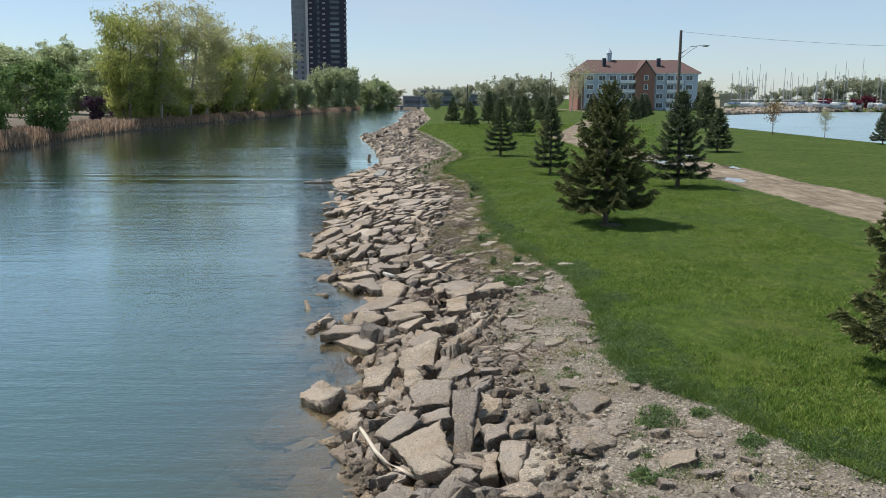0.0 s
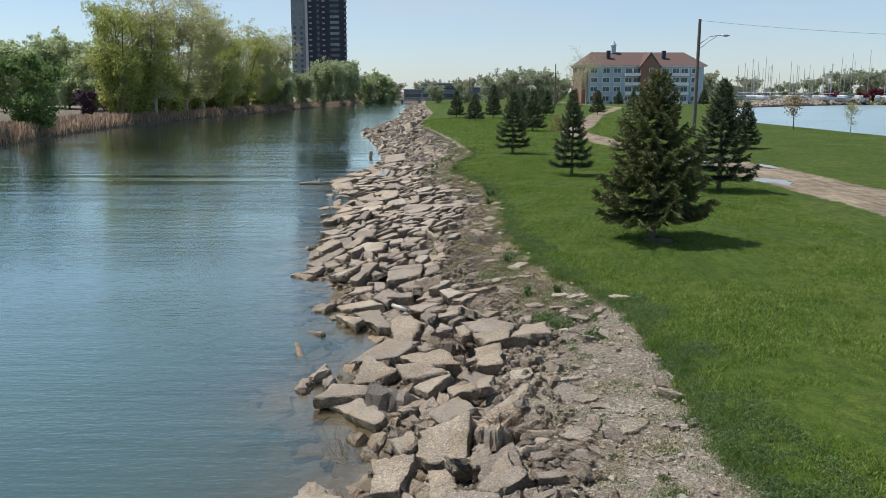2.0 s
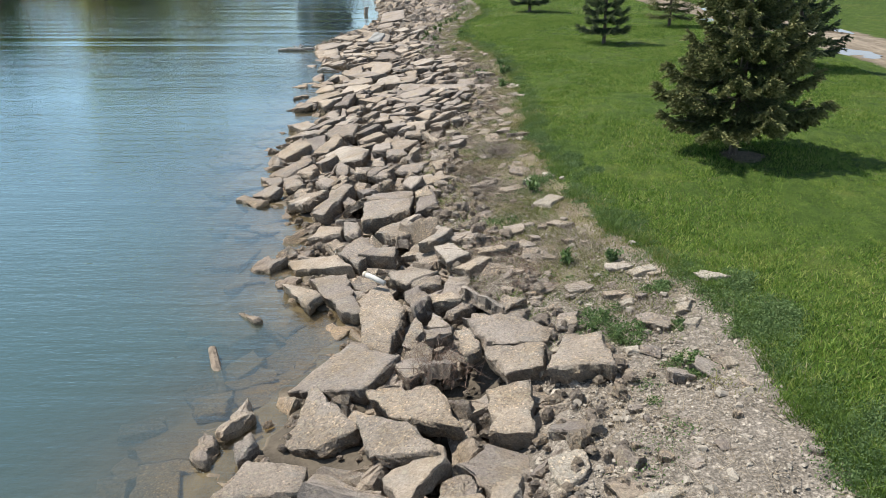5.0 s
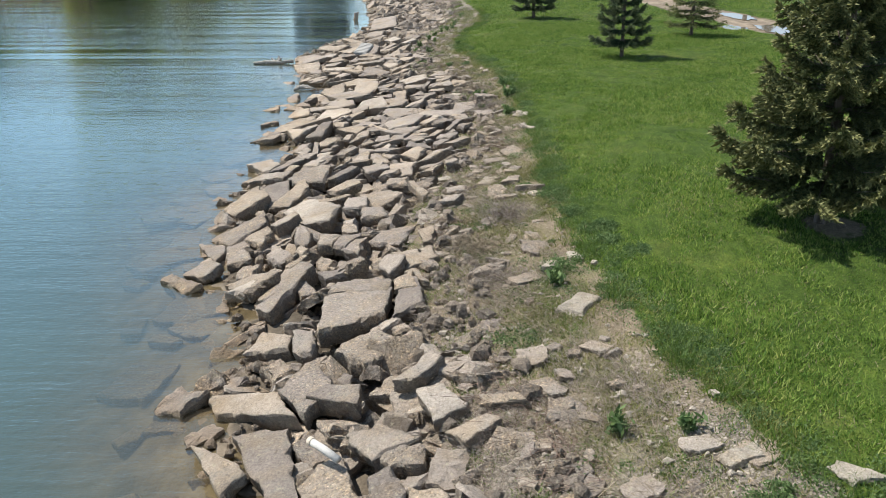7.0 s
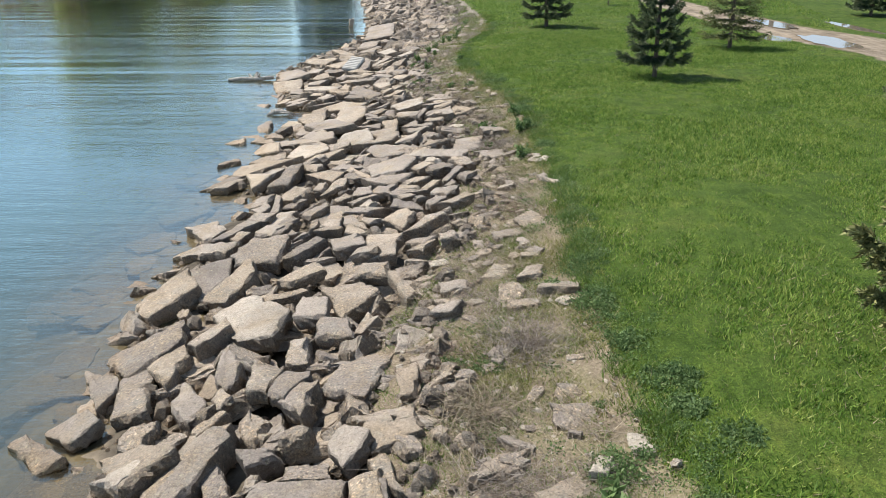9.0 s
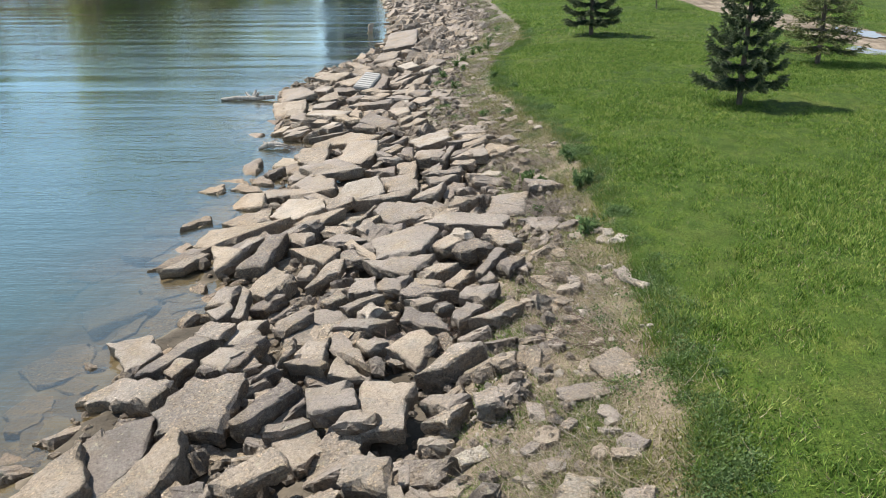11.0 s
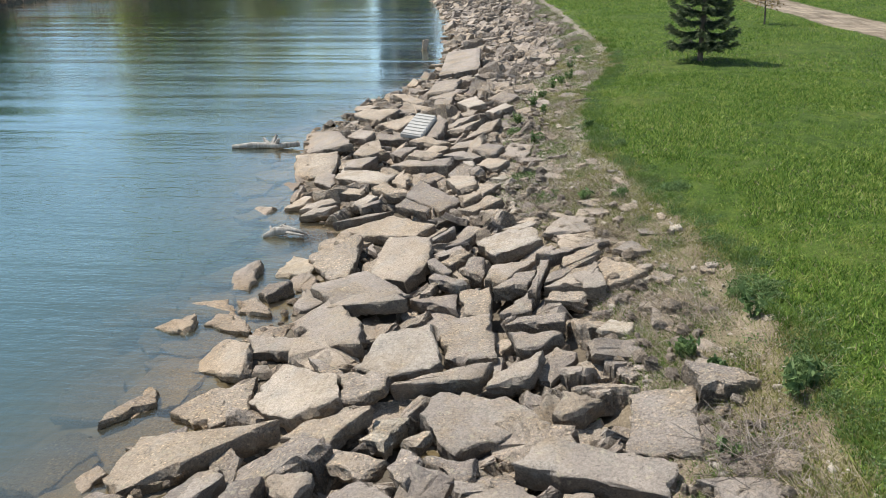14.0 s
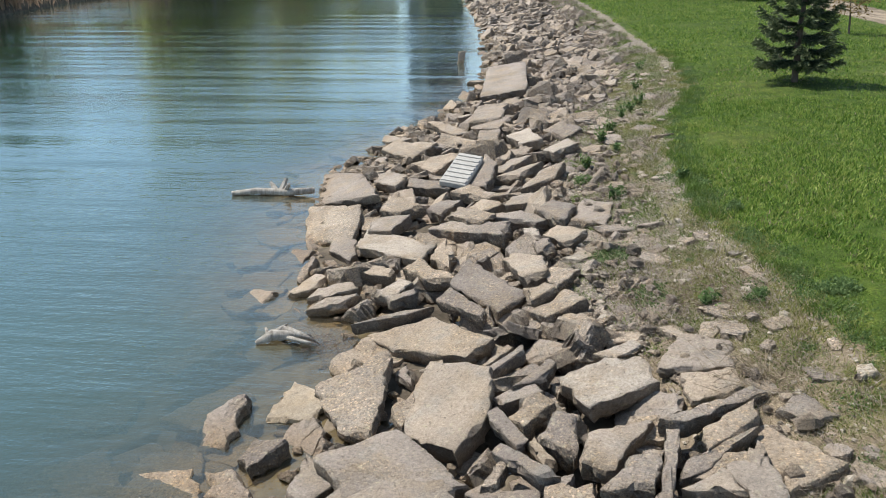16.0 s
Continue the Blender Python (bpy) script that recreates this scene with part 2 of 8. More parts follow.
    dirt = k.mix(0.5, dirt, k.ramp(fine, (0.3, (0.8,)), (0.7, (1.15,))), "MULTIPLY")
    silt = k.ramp(mid, (0.3, (0.14, 0.112, 0.08)), (0.7, (0.34, 0.275, 0.20)))     # tan river bed; above the waterline earth, darkened to paint shade in the gaps
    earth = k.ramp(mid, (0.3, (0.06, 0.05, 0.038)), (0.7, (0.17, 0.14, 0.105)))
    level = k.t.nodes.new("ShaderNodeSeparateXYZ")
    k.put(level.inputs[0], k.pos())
    mud_and_shade = k.mix(k.ramp(k.math("ADD", level.outputs[2], 0.5), (0.49, (0,)), (0.525, (1,))), silt, earth)
    edge = k.math("SUBTRACT", k.math("ADD", k.attr("grass"), k.math("MULTIPLY", k.noise(3.2, 6, 0.7), 1.1)), 0.55)
    col = k.mix(k.ramp(edge, (0.42, (0,)), (0.56, (1,))), soil, grass)
    track = k.math("SUBTRACT", k.math("ADD", k.attr("track"), k.math("MULTIPLY", k.noise(2.1, 7, 0.75), 1.1)), 0.55)
    col = k.mix(k.ramp(track, (0.42, (0,)), (0.62, (1,))), col, dirt)
    col = k.mix(k.attr("mud_and_shade"), col, mud_and_shade)
    nrm = k.bump(grain.outputs[1], 0.012, 0.7, k.bump(stones.outputs["Distance"], 0.02, 0.5, k.bump(fine, 0.03, 0.6)))
    return k.done(col, 0.95, nrm, spec=0.15)


def water_material():
    """Murky green-blue river: sky and banks in the ripples, the bed showing through where it is shallow."""
    k = Nodes("water")
    long_swell = k.noise(1.0, 1, 0.4, k.pos((0.05, 0.62, 1)))
    ripple = k.noise(1.0, 4, 0.62, k.pos((1.5, 4.2, 1)))
    small = k.noise(1.0, 3, 0.6, k.pos((5.0, 12.0, 1)))
    streak = k.noise(1.0, 3, 0.6, k.pos((0.3, 2.1, 1)))
    breeze = k.ramp(k.noise(1.0, 3, 0.5, k.pos((0.05, 0.09, 1))), (0.35, (0.35,)), (0.65, (1,)))
    n = k.bump(k.math("MULTIPLY", long_swell, k.attr("swell")), 0.07, 1.0)
    breeze = k.math("MULTIPLY", breeze, k.attr("ripple"))
    n = k.bump(k.math("MULTIPLY", streak, breeze), 0.03, 1.0, n)
    n = k.bump(k.math("MULTIPLY", ripple, breeze), 0.016, 1.0, n)
    n = k.bump(k.math("MULTIPLY", small, breeze), 0.011, 1.0, n)
    river = k.ramp(k.noise(0.12, 3), (0.3, (0.035, 0.067, 0.060)), (0.7, (0.050, 0.086, 0.075)))
    murk = k.add("BsdfDiffuse", Color=k.mix(k.attr("silt"), river, (0.185, 0.142, 0.105)))     # stirred-up silt in the shallows
    clear = k.add("BsdfTransparent", Color=(0.78, 0.76, 0.64, 1))
    body = k.add("MixShader", Fac=k.attr("turbid"))
    k.put(body.inputs[1], clear)
    k.put(body.inputs[2], murk)
    gloss = k.add("BsdfGlossy", Color=(0.89, 1, 0.965, 1), Roughness=k.attr("chop"))
    k.put(gloss.inputs["Normal"], n)
    fr = k.add("Fresnel", IOR=1.45)
    k.put(fr.inputs["Normal"], n)
    sheen = k.math("MULTIPLY", fr.outputs[0], k.math("SUBTRACT", 1.8, k.math("MULTIPLY", k.attr("chop"), 1.9)))
    sheen.node.use_clamp = True
    m = k.add("MixShader", Fac=sheen)
    k.put(m.inputs[1], body)
    k.put(m.inputs[2], gloss)
    k.put(k.out.inputs["Surface"], m)
    return k.m


def bark(name, a, b):
    k = Nodes(name)
    f = k.noise(1.0, 5, 0.65, k.pos((14, 14, 3)))
    return k.done(k.ramp(f, (0.3, a), (0.7, b)), 0.9, k.bump(f, 0.03), spec=0.2)


def needles_material(name, dark, light, tip):
    """Spruce needles, with paler new growth at the branch tips."""
    k = Nodes(name)
    r = k.t.nodes.new("ShaderNodeNewGeometry").outputs["Random Per Island"]
    c = k.ramp(k.math("ADD", k.math("MULTIPLY", r, 0.6), k.math("MULTIPLY", k.noise(2.0, 3), 0.4)), (0.22, dark), (0.78, light))
    c = k.mix(k.ramp(k.math("MULTIPLY", k.attr("growth"), k.math("ADD", r, 0.35)), (0.18, (0,)), (0.8, (1,))), c, tip)
    return k.done(c, 0.65, spec=0.2)


GROUND, WATER = ground_material(), water_material()
SLAB_TOP, SLAB_SIDE = concrete("weathered_concrete", False), concrete("shaded_broken_edge", False, True)
RUBBLE_TOP, RUBBLE_SIDE = concrete("rubble_concrete", True), concrete("shaded_rubble_edge", True, True)
PALE = concrete("pale_limestone", False, False, True)
WHITE_SLAB = plain("white_painted_concrete", (0.36, 0.345, 0.315), 0.75, 0.18, 9.0)
GRASS = lawn_material()
WEED = foliage("broad_weeds", (0.058, 0.11, 0.036), (0.20, 0.28, 0.105), 1.5, 0.4)
STRAW = foliage("dry_straw", (0.20, 0.155, 0.105), (0.46, 0.38, 0.27), 3.0, 0.2, 0.8)
BRUSH = foliage("dead_brush", (0.12, 0.08, 0.06), (0.30, 0.21, 0.16), 3.0, 0.1, 0.8)
DEAD_STALK = foliage("grey_dead_stalks", (0.17, 0.135, 0.11), (0.40, 0.34, 0.285), 3.0, 0.15, 0.8)
REED = foliage("dry_reeds", (0.27, 0.185, 0.13), (0.52, 0.385, 0.28), 0.3, 0.55, 0.8)
SPRUCE = needles_material("spruce_needles", (0.02, 0.04, 0.022), (0.07, 0.10, 0.05), (0.175, 0.20, 0.10))
SPRUCE_OLIVE = needles_material("olive_spruce_needles", (0.038, 0.058, 0.021), (0.13, 0.148, 0.055), (0.235, 0.23, 0.092))
LEAF_YELLOW = foliage("spring_yellow_leaves", (0.22, 0.285, 0.07), (0.485, 0.475, 0.17), 0.18, 0.72)
LEAF_PALE = foliage("pale_catkin_leaves", (0.29, 0.31, 0.14), (0.56, 0.53, 0.29), 0.25, 0.70)
# willow green lightened past its own colour to suggest haze over distance
LEAF_WILLOW = foliage("grey_green_willow_leaves", (0.24, 0.295, 0.15), (0.46, 0.50, 0.30), 0.25, 0.6)
LEAF_GREY = foliage("grey_green_leaves", (0.27, 0.335, 0.17), (0.50, 0.56, 0.33), 0.25, 0.68)
LEAF_DARK = foliage("dark_green_leaves", (0.075, 0.135, 0.04), (0.22, 0.31, 0.11), 0.4, 0.48)
# skyline leaves with the distance haze mixed into their pale greyed colour
LEAF_HAZED = foliage("haze_paled_leaves", (0.27, 0.29, 0.19), (0.42, 0.43, 0.30), 0.1, 0.55)
LEAF_RED = foliage("red_leaves", (0.11, 0.02, 0.035), (0.28, 0.06, 0.09), 0.5, 0.3)
LEAF_PURPLE = foliage("purple_leaves", (0.05, 0.03, 0.055), (0.12, 0.075, 0.11), 0.5, 0.3)
LEAF_RUST = foliage("rusty_young_leaves", (0.15, 0.10, 0.04), (0.33, 0.235, 0.10), 0.8, 0.4)
BARK = bark("grey_brown_bark", (0.07, 0.055, 0.042), (0.19, 0.155, 0.125))
PALE_BARK = bark("pale_bark", (0.26, 0.23, 0.19), (0.50, 0.46, 0.40))

# ---- geometry helpers ----


def mesh_of(name, verts, faces, mats, index=None, smooth=False):
    """A mesh from arrays; all faces have the same number of corners, or come as a list of tuples."""
    me = bpy.data.meshes.new(name)
    if isinstance(faces, np.ndarray):
        v = np.asarray(verts, dtype=np.float32)
        k = faces.shape[1]
        me.vertices.add(len(v))
        me.vertices.foreach_set("co", v.ravel())
        me.loops.add(faces.size)
        me.loops.foreach_set("vertex_index", faces.astype(np.int32).ravel())
        me.polygons.add(len(faces))
        me.polygons.foreach_set("loop_start", np.arange(0, faces.size, k, dtype=np.int32))
        me.update(calc_edges=True)
    else:
        me.from_pydata([tuple(p) for p in verts], [], faces)
    for m in mats if isinstance(mats, (list, tuple)) else [mats]:
        me.materials.append(m)
    if index is not None:
        me.polygons.foreach_set("material_index", np.asarray(index, dtype=np.int32))
    me.polygons.foreach_set("use_smooth", np.full(len(me.polygons), bool(smooth)))
    me.update()
    return me


def child(name, me, parent, m=None, label=""):
    ob = new(name, me)
    ob.parent = parent
    if m is not None:
        ob.matrix_basis = m
    return tagged(ob, label) if label else ob


def thing(name, x, y, z, label, category, group="", kind="", yaw=0.0):
    ob = new(name)
    ob.matrix_basis = pose(x, y, z, 0, 0, yaw)
    ob.empty_display_size = 0.2
    return tagged(ob, label, category, group, kind)


def part(name, bm, material, parent, label="", m=None, smooth=False):
    me = bpy.data.meshes.new(name)
    bm.to_mesh(me)
    bm.free()
    me.materials.append(material)
    if smooth:
        for p in me.polygons:
            p.use_smooth = True
    return child(name, me, parent, m, label)


def box_bm(x0, x1, y0, y1, z0, z1, bevel=0.0):
    bm = bmesh.new()
    bmesh.ops.create_cube(bm, size=1.0)
    bmesh.ops.scale(bm, vec=(x1 - x0, y1 - y0, z1 - z0), verts=bm.verts)
    bmesh.ops.translate(bm, vec=((x0 + x1) / 2, (y0 + y1) / 2, (z0 + z1) / 2), verts=bm.verts)
    if bevel:
        bmesh.ops.bevel(bm, geom=bm.edges[:], offset=bevel, segments=1, affect="EDGES")
    return bm


def tube(points, radii, sides=6):
    """Vertices and faces of a tapered tube along points."""
    pts = [Vector(p) for p in points]
    vs, fs = [], []
    for i, p in enumerate(pts):
        d = (pts[min(i + 1, len(pts) - 1)] - pts[max(i - 1, 0)]).normalized()
        a = d.orthogonal().normalized()
        b = d.cross(a)
        for j in range(sides):
            t = 2 * math.pi * j / sides
            vs.append(p + (a * math.cos(t) + b * math.sin(t)) * radii[i])
    for i in range(len(pts) - 1):
        for j in range(sides):
            k = (j + 1) % sides
            fs.append((i * sides + j, i * sides + k, (i + 1) * sides + k, (i + 1) * sides + j))
    fs.append(tuple(range((len(pts) - 1) * sides, len(pts) * sides)))
    fs.append(tuple(reversed(range(sides))))
    return vs, fs


def join(pieces):
    vs, fs = [], []
    for v, f in pieces:
        n = len(vs)
        vs += list(v)
        fs += [tuple(i + n for i in q) for q in f]
    return vs, fs


def leaves(centres, size, rng, stretch=1.0, up=0.0):
    """One small leaf-shaped quad at each centre, turned at random."""
    n = len(centres)
    a = rng.normal(size=(n, 3))
    a[:, 2] += up
    a /= np.linalg.norm(a, axis=1, keepdims=True)
    b = np.cross(a, rng.normal(size=(n, 3)))
    b /= np.linalg.norm(b, axis=1, keepdims=True) + 1e-9
    s = (size * rng.uniform(0.6, 1.3, n))[:, None]
    v = np.stack([centres - a * s * stretch, centres - b * s * 0.55, centres + a * s * stretch, centres + b * s * 0.55], axis=1).reshape(-1, 3)
    return v, np.arange(4 * n).reshape(-1, 4)


# ---- the lie of the land ----
# distance along the bank, and where the water's edge, the top of the broken concrete and the edge of the lawn run
SHORE = [(0, -0.8), (9.5, -0.7), (10.3, -1.1), (12.1, -1.35), (13.2, -1.25), (14, -1.1), (15.3, -1.1), (16.5, -2.0), (17.1, -2.1), (18.2, -1.7), (18.8, -1.45), (19.6, -1.15), (20.5, -1.75), (21.2, -2.2), (22.4, -2.4), (23.3, -2.35), (24.9, -2.95), (25.9, -3.2), (27, -3.6), (28.4, -3.7), (28.9, -3.95),
         (30.5, -3.85), (31.7, -3.9), (32.4, -3.45), (33, -3.25), (33.6, -3.45), (34.1, -4.1), (35, -3.95), (36, -3.65), (37, -3.75), (38, -3.6), (39.3, -3.5), (39.8, -3.15), (41.6, -3.2), (42.4, -4.1), (43.4, -4.5), (44.8, -4.8), (46.7, -5.3), (48.8, -5.7), (51, -5.0), (52.8, -4.8), (54.6, -4.05), (59, -3.45), (67, -3.7), (75.6, -4.6),
         (104, -8.1), (120, -7), (160, -5.5), (260, -7), (350, -7)]
RUBBLE_TOP_LINE = [(0, 1.9), (10, 1.75), (12.7, 1.3), (15, 1.25), (17.3, 1.7), (20.5, 0.87), (24, 0.4), (26.7, 0.2), (28.7, 0.75), (31.3, 1.1), (33, 1.25), (35, 1.4),
                   (38.3, 1.1), (40.9, 0.15), (42.5, -0.3), (45.8, -0.1), (48, -0.2), (52, -0.5), (55, 0.2), (60, 1.0), (70, 1.0), (105, -2), (160, 0), (260, -2)]
LAWN_EDGE = [(0, 5.5), (8, 5.1), (8.6, 4.8), (9.3, 4.25), (10.5, 3.85), (11.2, 3.4), (11.8, 3.1), (13, 3.05), (14.6, 3.2), (16, 3.3), (17.2, 3.3), (18.6, 3.35), (19.4, 3.2), (20, 2.92), (20.8, 2.7), (21.8, 2.42), (23.2, 2.27), (24, 2.2),
             (26, 2.1), (28.7, 2.08), (31, 2.26), (34, 2.26), (36.7, 2.3), (39, 2.15), (41.8, 1.65), (44.4, 1.05), (46.5, 1.07), (50.6, 1.42), (52.5, 2.0), (54.5, 2.42), (58, 2.65), (62, 2.55), (66, 2.15), (75, 1.7), (105, -1.2), (160, 0.6), (260, -1.4)]
BAY_EDGE = [(0, 44), (80, 44), (110, 44.5), (140, 50), (200, 72), (252, 89), (286, 122), (315, 156), (330, 400), (340, 3000)]
TRACK = [(-20, 19), (10, 16.5), (20, 15.6), (28, 15.1), (33, 15.2), (38, 15.0), (44.5, 15.2), (50, 14.3), (57, 13.4), (64, 12.9), (74, 12.8), (82, 13.0), (92, 15.8), (136, 26), (200, 44)]


def along(line, y):
    return np.interp(y, [a for a, b in line], [b for a, b in line])


def smooth(a, b, v):
    t = np.clip((v - a) / (b - a), 0, 1)
    return t * t * (3 - 2 * t)


def far_bank(y):
    return np.interp(y, [0, 70, 85, 101, 118, 139, 174, 224, 329, 350, 400], [-36.2, -36.2, -37.8, -40.0, -41.0, -40.2, -38.8, -35.2, -26, -18, -12])


HOLLOW = 0.27     # how far the earth lies under the rubble


SANDY = ((5.5, 24.7, 0.45), (15.0, 2.0, 0.5))     # bare patches in the lawn


def bare(x, y):
    return np.max([np.exp(-((x - a) ** 2 + ((y - b) * 0.7) ** 2) / (r * r)) for a, b, r in SANDY], axis=0)


def land(x, y, hollow=True):
    """Height of the ground over the water, for arrays; hollowed out under the rubble."""
    x, y = np.broadcast_arrays(np.asarray(x, float), np.asarray(y, float))
    w, r, g, b, f = along(SHORE, y), along(RUBBLE_TOP_LINE, y), along(LAWN_EDGE, y), along(BAY_EDGE, y), far_bank(y)
    z = np.full(x.shape, -1.6)
    for x0, z0, x1, z1 in ((w - 7, -1.6, w - 2.6, -0.72), (w - 2.6, -0.72, w - 1.1, -0.29), (w - 1.1, -0.29, w, -0.03), (w, -0.05, r, 0.62), (r, 0.62, g, 0.88), (g, 0.88, g + 2, 1.08), (g + 2, 1.08, g + 12, 1.14)):
        t = np.clip((x - x0) / np.maximum(x1 - x0, 0.05), 0, 1)
        z = np.where(x >= x0, z0 + (z1 - z0) * t, z)
    if hollow:
        z = np.maximum(z - HOLLOW * smooth(0.0, 0.5, x - w) * smooth(-0.35, -1.2, x - r), np.minimum(z, 0.035))
    bay = smooth(-6.0, 1.5, x - b) * np.where(y < 332, 1, 0)
    z = z * (1 - bay) + (-0.7) * bay
    left = smooth(0.45, -0.95, x - f)
    z = np.where(left > 0, -1.6 + (2.3 + np.clip((f - x) * 0.03, 0, 0.8)) * left, z)
    river_end = smooth(352, 362, y) * np.where(x < 120, 1, 0)
    z = z * (1 - river_end) + 1.3 * river_end
    return z


def surface(x, y):
    """Height of the rubble's usual top over the water."""
    return land(x, y, False)


def nodes_along(*spans):
    out = []
    for a, b, n in spans:
        out += list(np.linspace(a, b, n, endpoint=False))
    return np.array(out + [spans[-1][1]])


def sheet(xs, ys, height):
    gx, gy = np.meshgrid(xs, ys)
    v = np.stack([gx, gy, height(gx, gy)], axis=-1).reshape(-1, 3)
    nx = len(xs)
    i = (np.arange(len(ys) - 1)[:, None] * nx + np.arange(nx - 1)[None, :]).ravel()
    return v, np.stack([i, i + 1, i + nx + 1, i + nx], axis=1)


def put_attr(me, name, values):
    me.attributes.new(name, "FLOAT", "POINT").data.foreach_set("value", np.asarray(values, dtype=np.float32))


def rough_land(gx, gy):
    z = land(gx, gy)
    w = along(SHORE, gy)
    g = along(LAWN_EDGE, gy)
    near = smooth(-3.0, 0.0, gx - w) * smooth(90, 60, gy)
    lump = 0.05 * np.sin(gx * 4.1 + 1.3 * np.sin(gy * 2.3)) * np.sin(gy * 3.3 + 1.1 * np.sin(gx * 2.9)) + 0.03 * np.sin(gx * 9.3 + gy * 5.1) * np.sin(gy * 8.7 - gx * 3.1)
    lawn = 0.03 * np.sin(gx * 0.9 + 0.7 * np.sin(gy * 0.5)) * np.sin(gy * 0.8)
    calm = 1 - 0.6 * smooth(-1.3, -0.7, gx - along(RUBBLE_TOP_LINE, gy))
    return z + near * np.where(gx < g, lump * calm, lump * 0.35 + lawn)


xs = nodes_along((-3000, -300, 8), (-300, -60, 12), (-60, -42, 24), (-42, -33, 46), (-33, -13, 12), (-13, -7, 20), (-7, 5, 110), (5, 20, 50), (20, 60, 40), (60, 300, 30), (300, 3000, 8))
ys = nodes_along((-400, -20, 10), (-20, 6, 60), (6, 62, 360), (62, 130, 90), (130, 380, 80), (380, 4000, 12))
gv, gf = sheet(xs, ys, rough_land)
ground_mesh = mesh_of("ground", gv, gf, GROUND, smooth=True)
X, Y = gv[:, 0], gv[:, 1]
put_attr(ground_mesh, "grass", smooth(-0.45, 0.35, X - along(LAWN_EDGE, Y)) * (1 - 0.95 * bare(X, Y)))
put_attr(ground_mesh, "strip", smooth(0.0, 0.6, X - along(RUBBLE_TOP_LINE, Y)) * smooth(17, 22, Y))
put_attr(ground_mesh, "earth", smooth(19, 24, Y) * smooth(43, 37, Y))
put_attr(ground_mesh, "track", smooth(1.0, 0.45, np.abs(X - along(TRACK, Y)) / np.interp(Y, [0, 45, 60, 90], [2.6, 2.4, 1.7, 1.6])))
# mud zone, also painting shade under the rubble and along the far waterline
put_attr(ground_mesh, "mud_and_shade", np.maximum(smooth(-0.4, -1.1, X - along(RUBBLE_TOP_LINE, Y)) * np.where(X > far_bank(Y), 1, 0), smooth(0.6, 0.2, X - far_bank(Y)) * smooth(-40, 0, X - far_bank(Y))))
ground = tagged(new("ground", ground_mesh), "grassy riverbank with bare gravel strip and dirt track", "ground", kind="structure")

wv, wf = sheet(nodes_along((-3000, -60, 8), (-60, -14, 20), (-14, 3, 90), (3, 44, 12), (44, 400, 30), (400, 3000, 6)), nodes_along((-400, -10, 6), (-10, 70, 200), (70, 360, 120), (360, 4000, 10)), lambda a, b: a * 0.0)
depth = np.maximum(0, -land(wv[:, 0], wv[:, 1]))
water_mesh = mesh_of("water", wv, wf, WATER, smooth=True)
put_attr(water_mesh, "turbid", np.clip(0.13 + 0.87 * (1 - np.exp(-np.maximum(depth - 0.09, 0) * np.interp(wv[:, 1], [0, 22, 32, 400], [2.9, 2.7, 2.1, 2.0]))), 0, 1))
put_attr(water_mesh, "silt", np.exp(-depth / 0.22) * np.where(wv[:, 0] < 10, 0.9, 0))
put_attr(water_mesh, "swell", smooth(32, 50, wv[:, 1]) * smooth(120, 80, wv[:, 1]) * np.where(wv[:, 0] < 10, 1, 0.08) + 0.12)
put_attr(water_mesh, "chop", np.where(wv[:, 0] > 10, 0.32, np.interp(wv[:, 1], [0, 50, 90, 400], [0.02, 0.025, 0.06, 0.10])))
put_attr(water_mesh, "ripple", np.interp(wv[:, 1], [0, 45, 75, 400], [1.0, 1.0, 0.9, 0.9]))
water = tagged(new("water", water_mesh), "calm murky blue-green river with faint ripples", "river", kind="structure")

# ---- trees ----


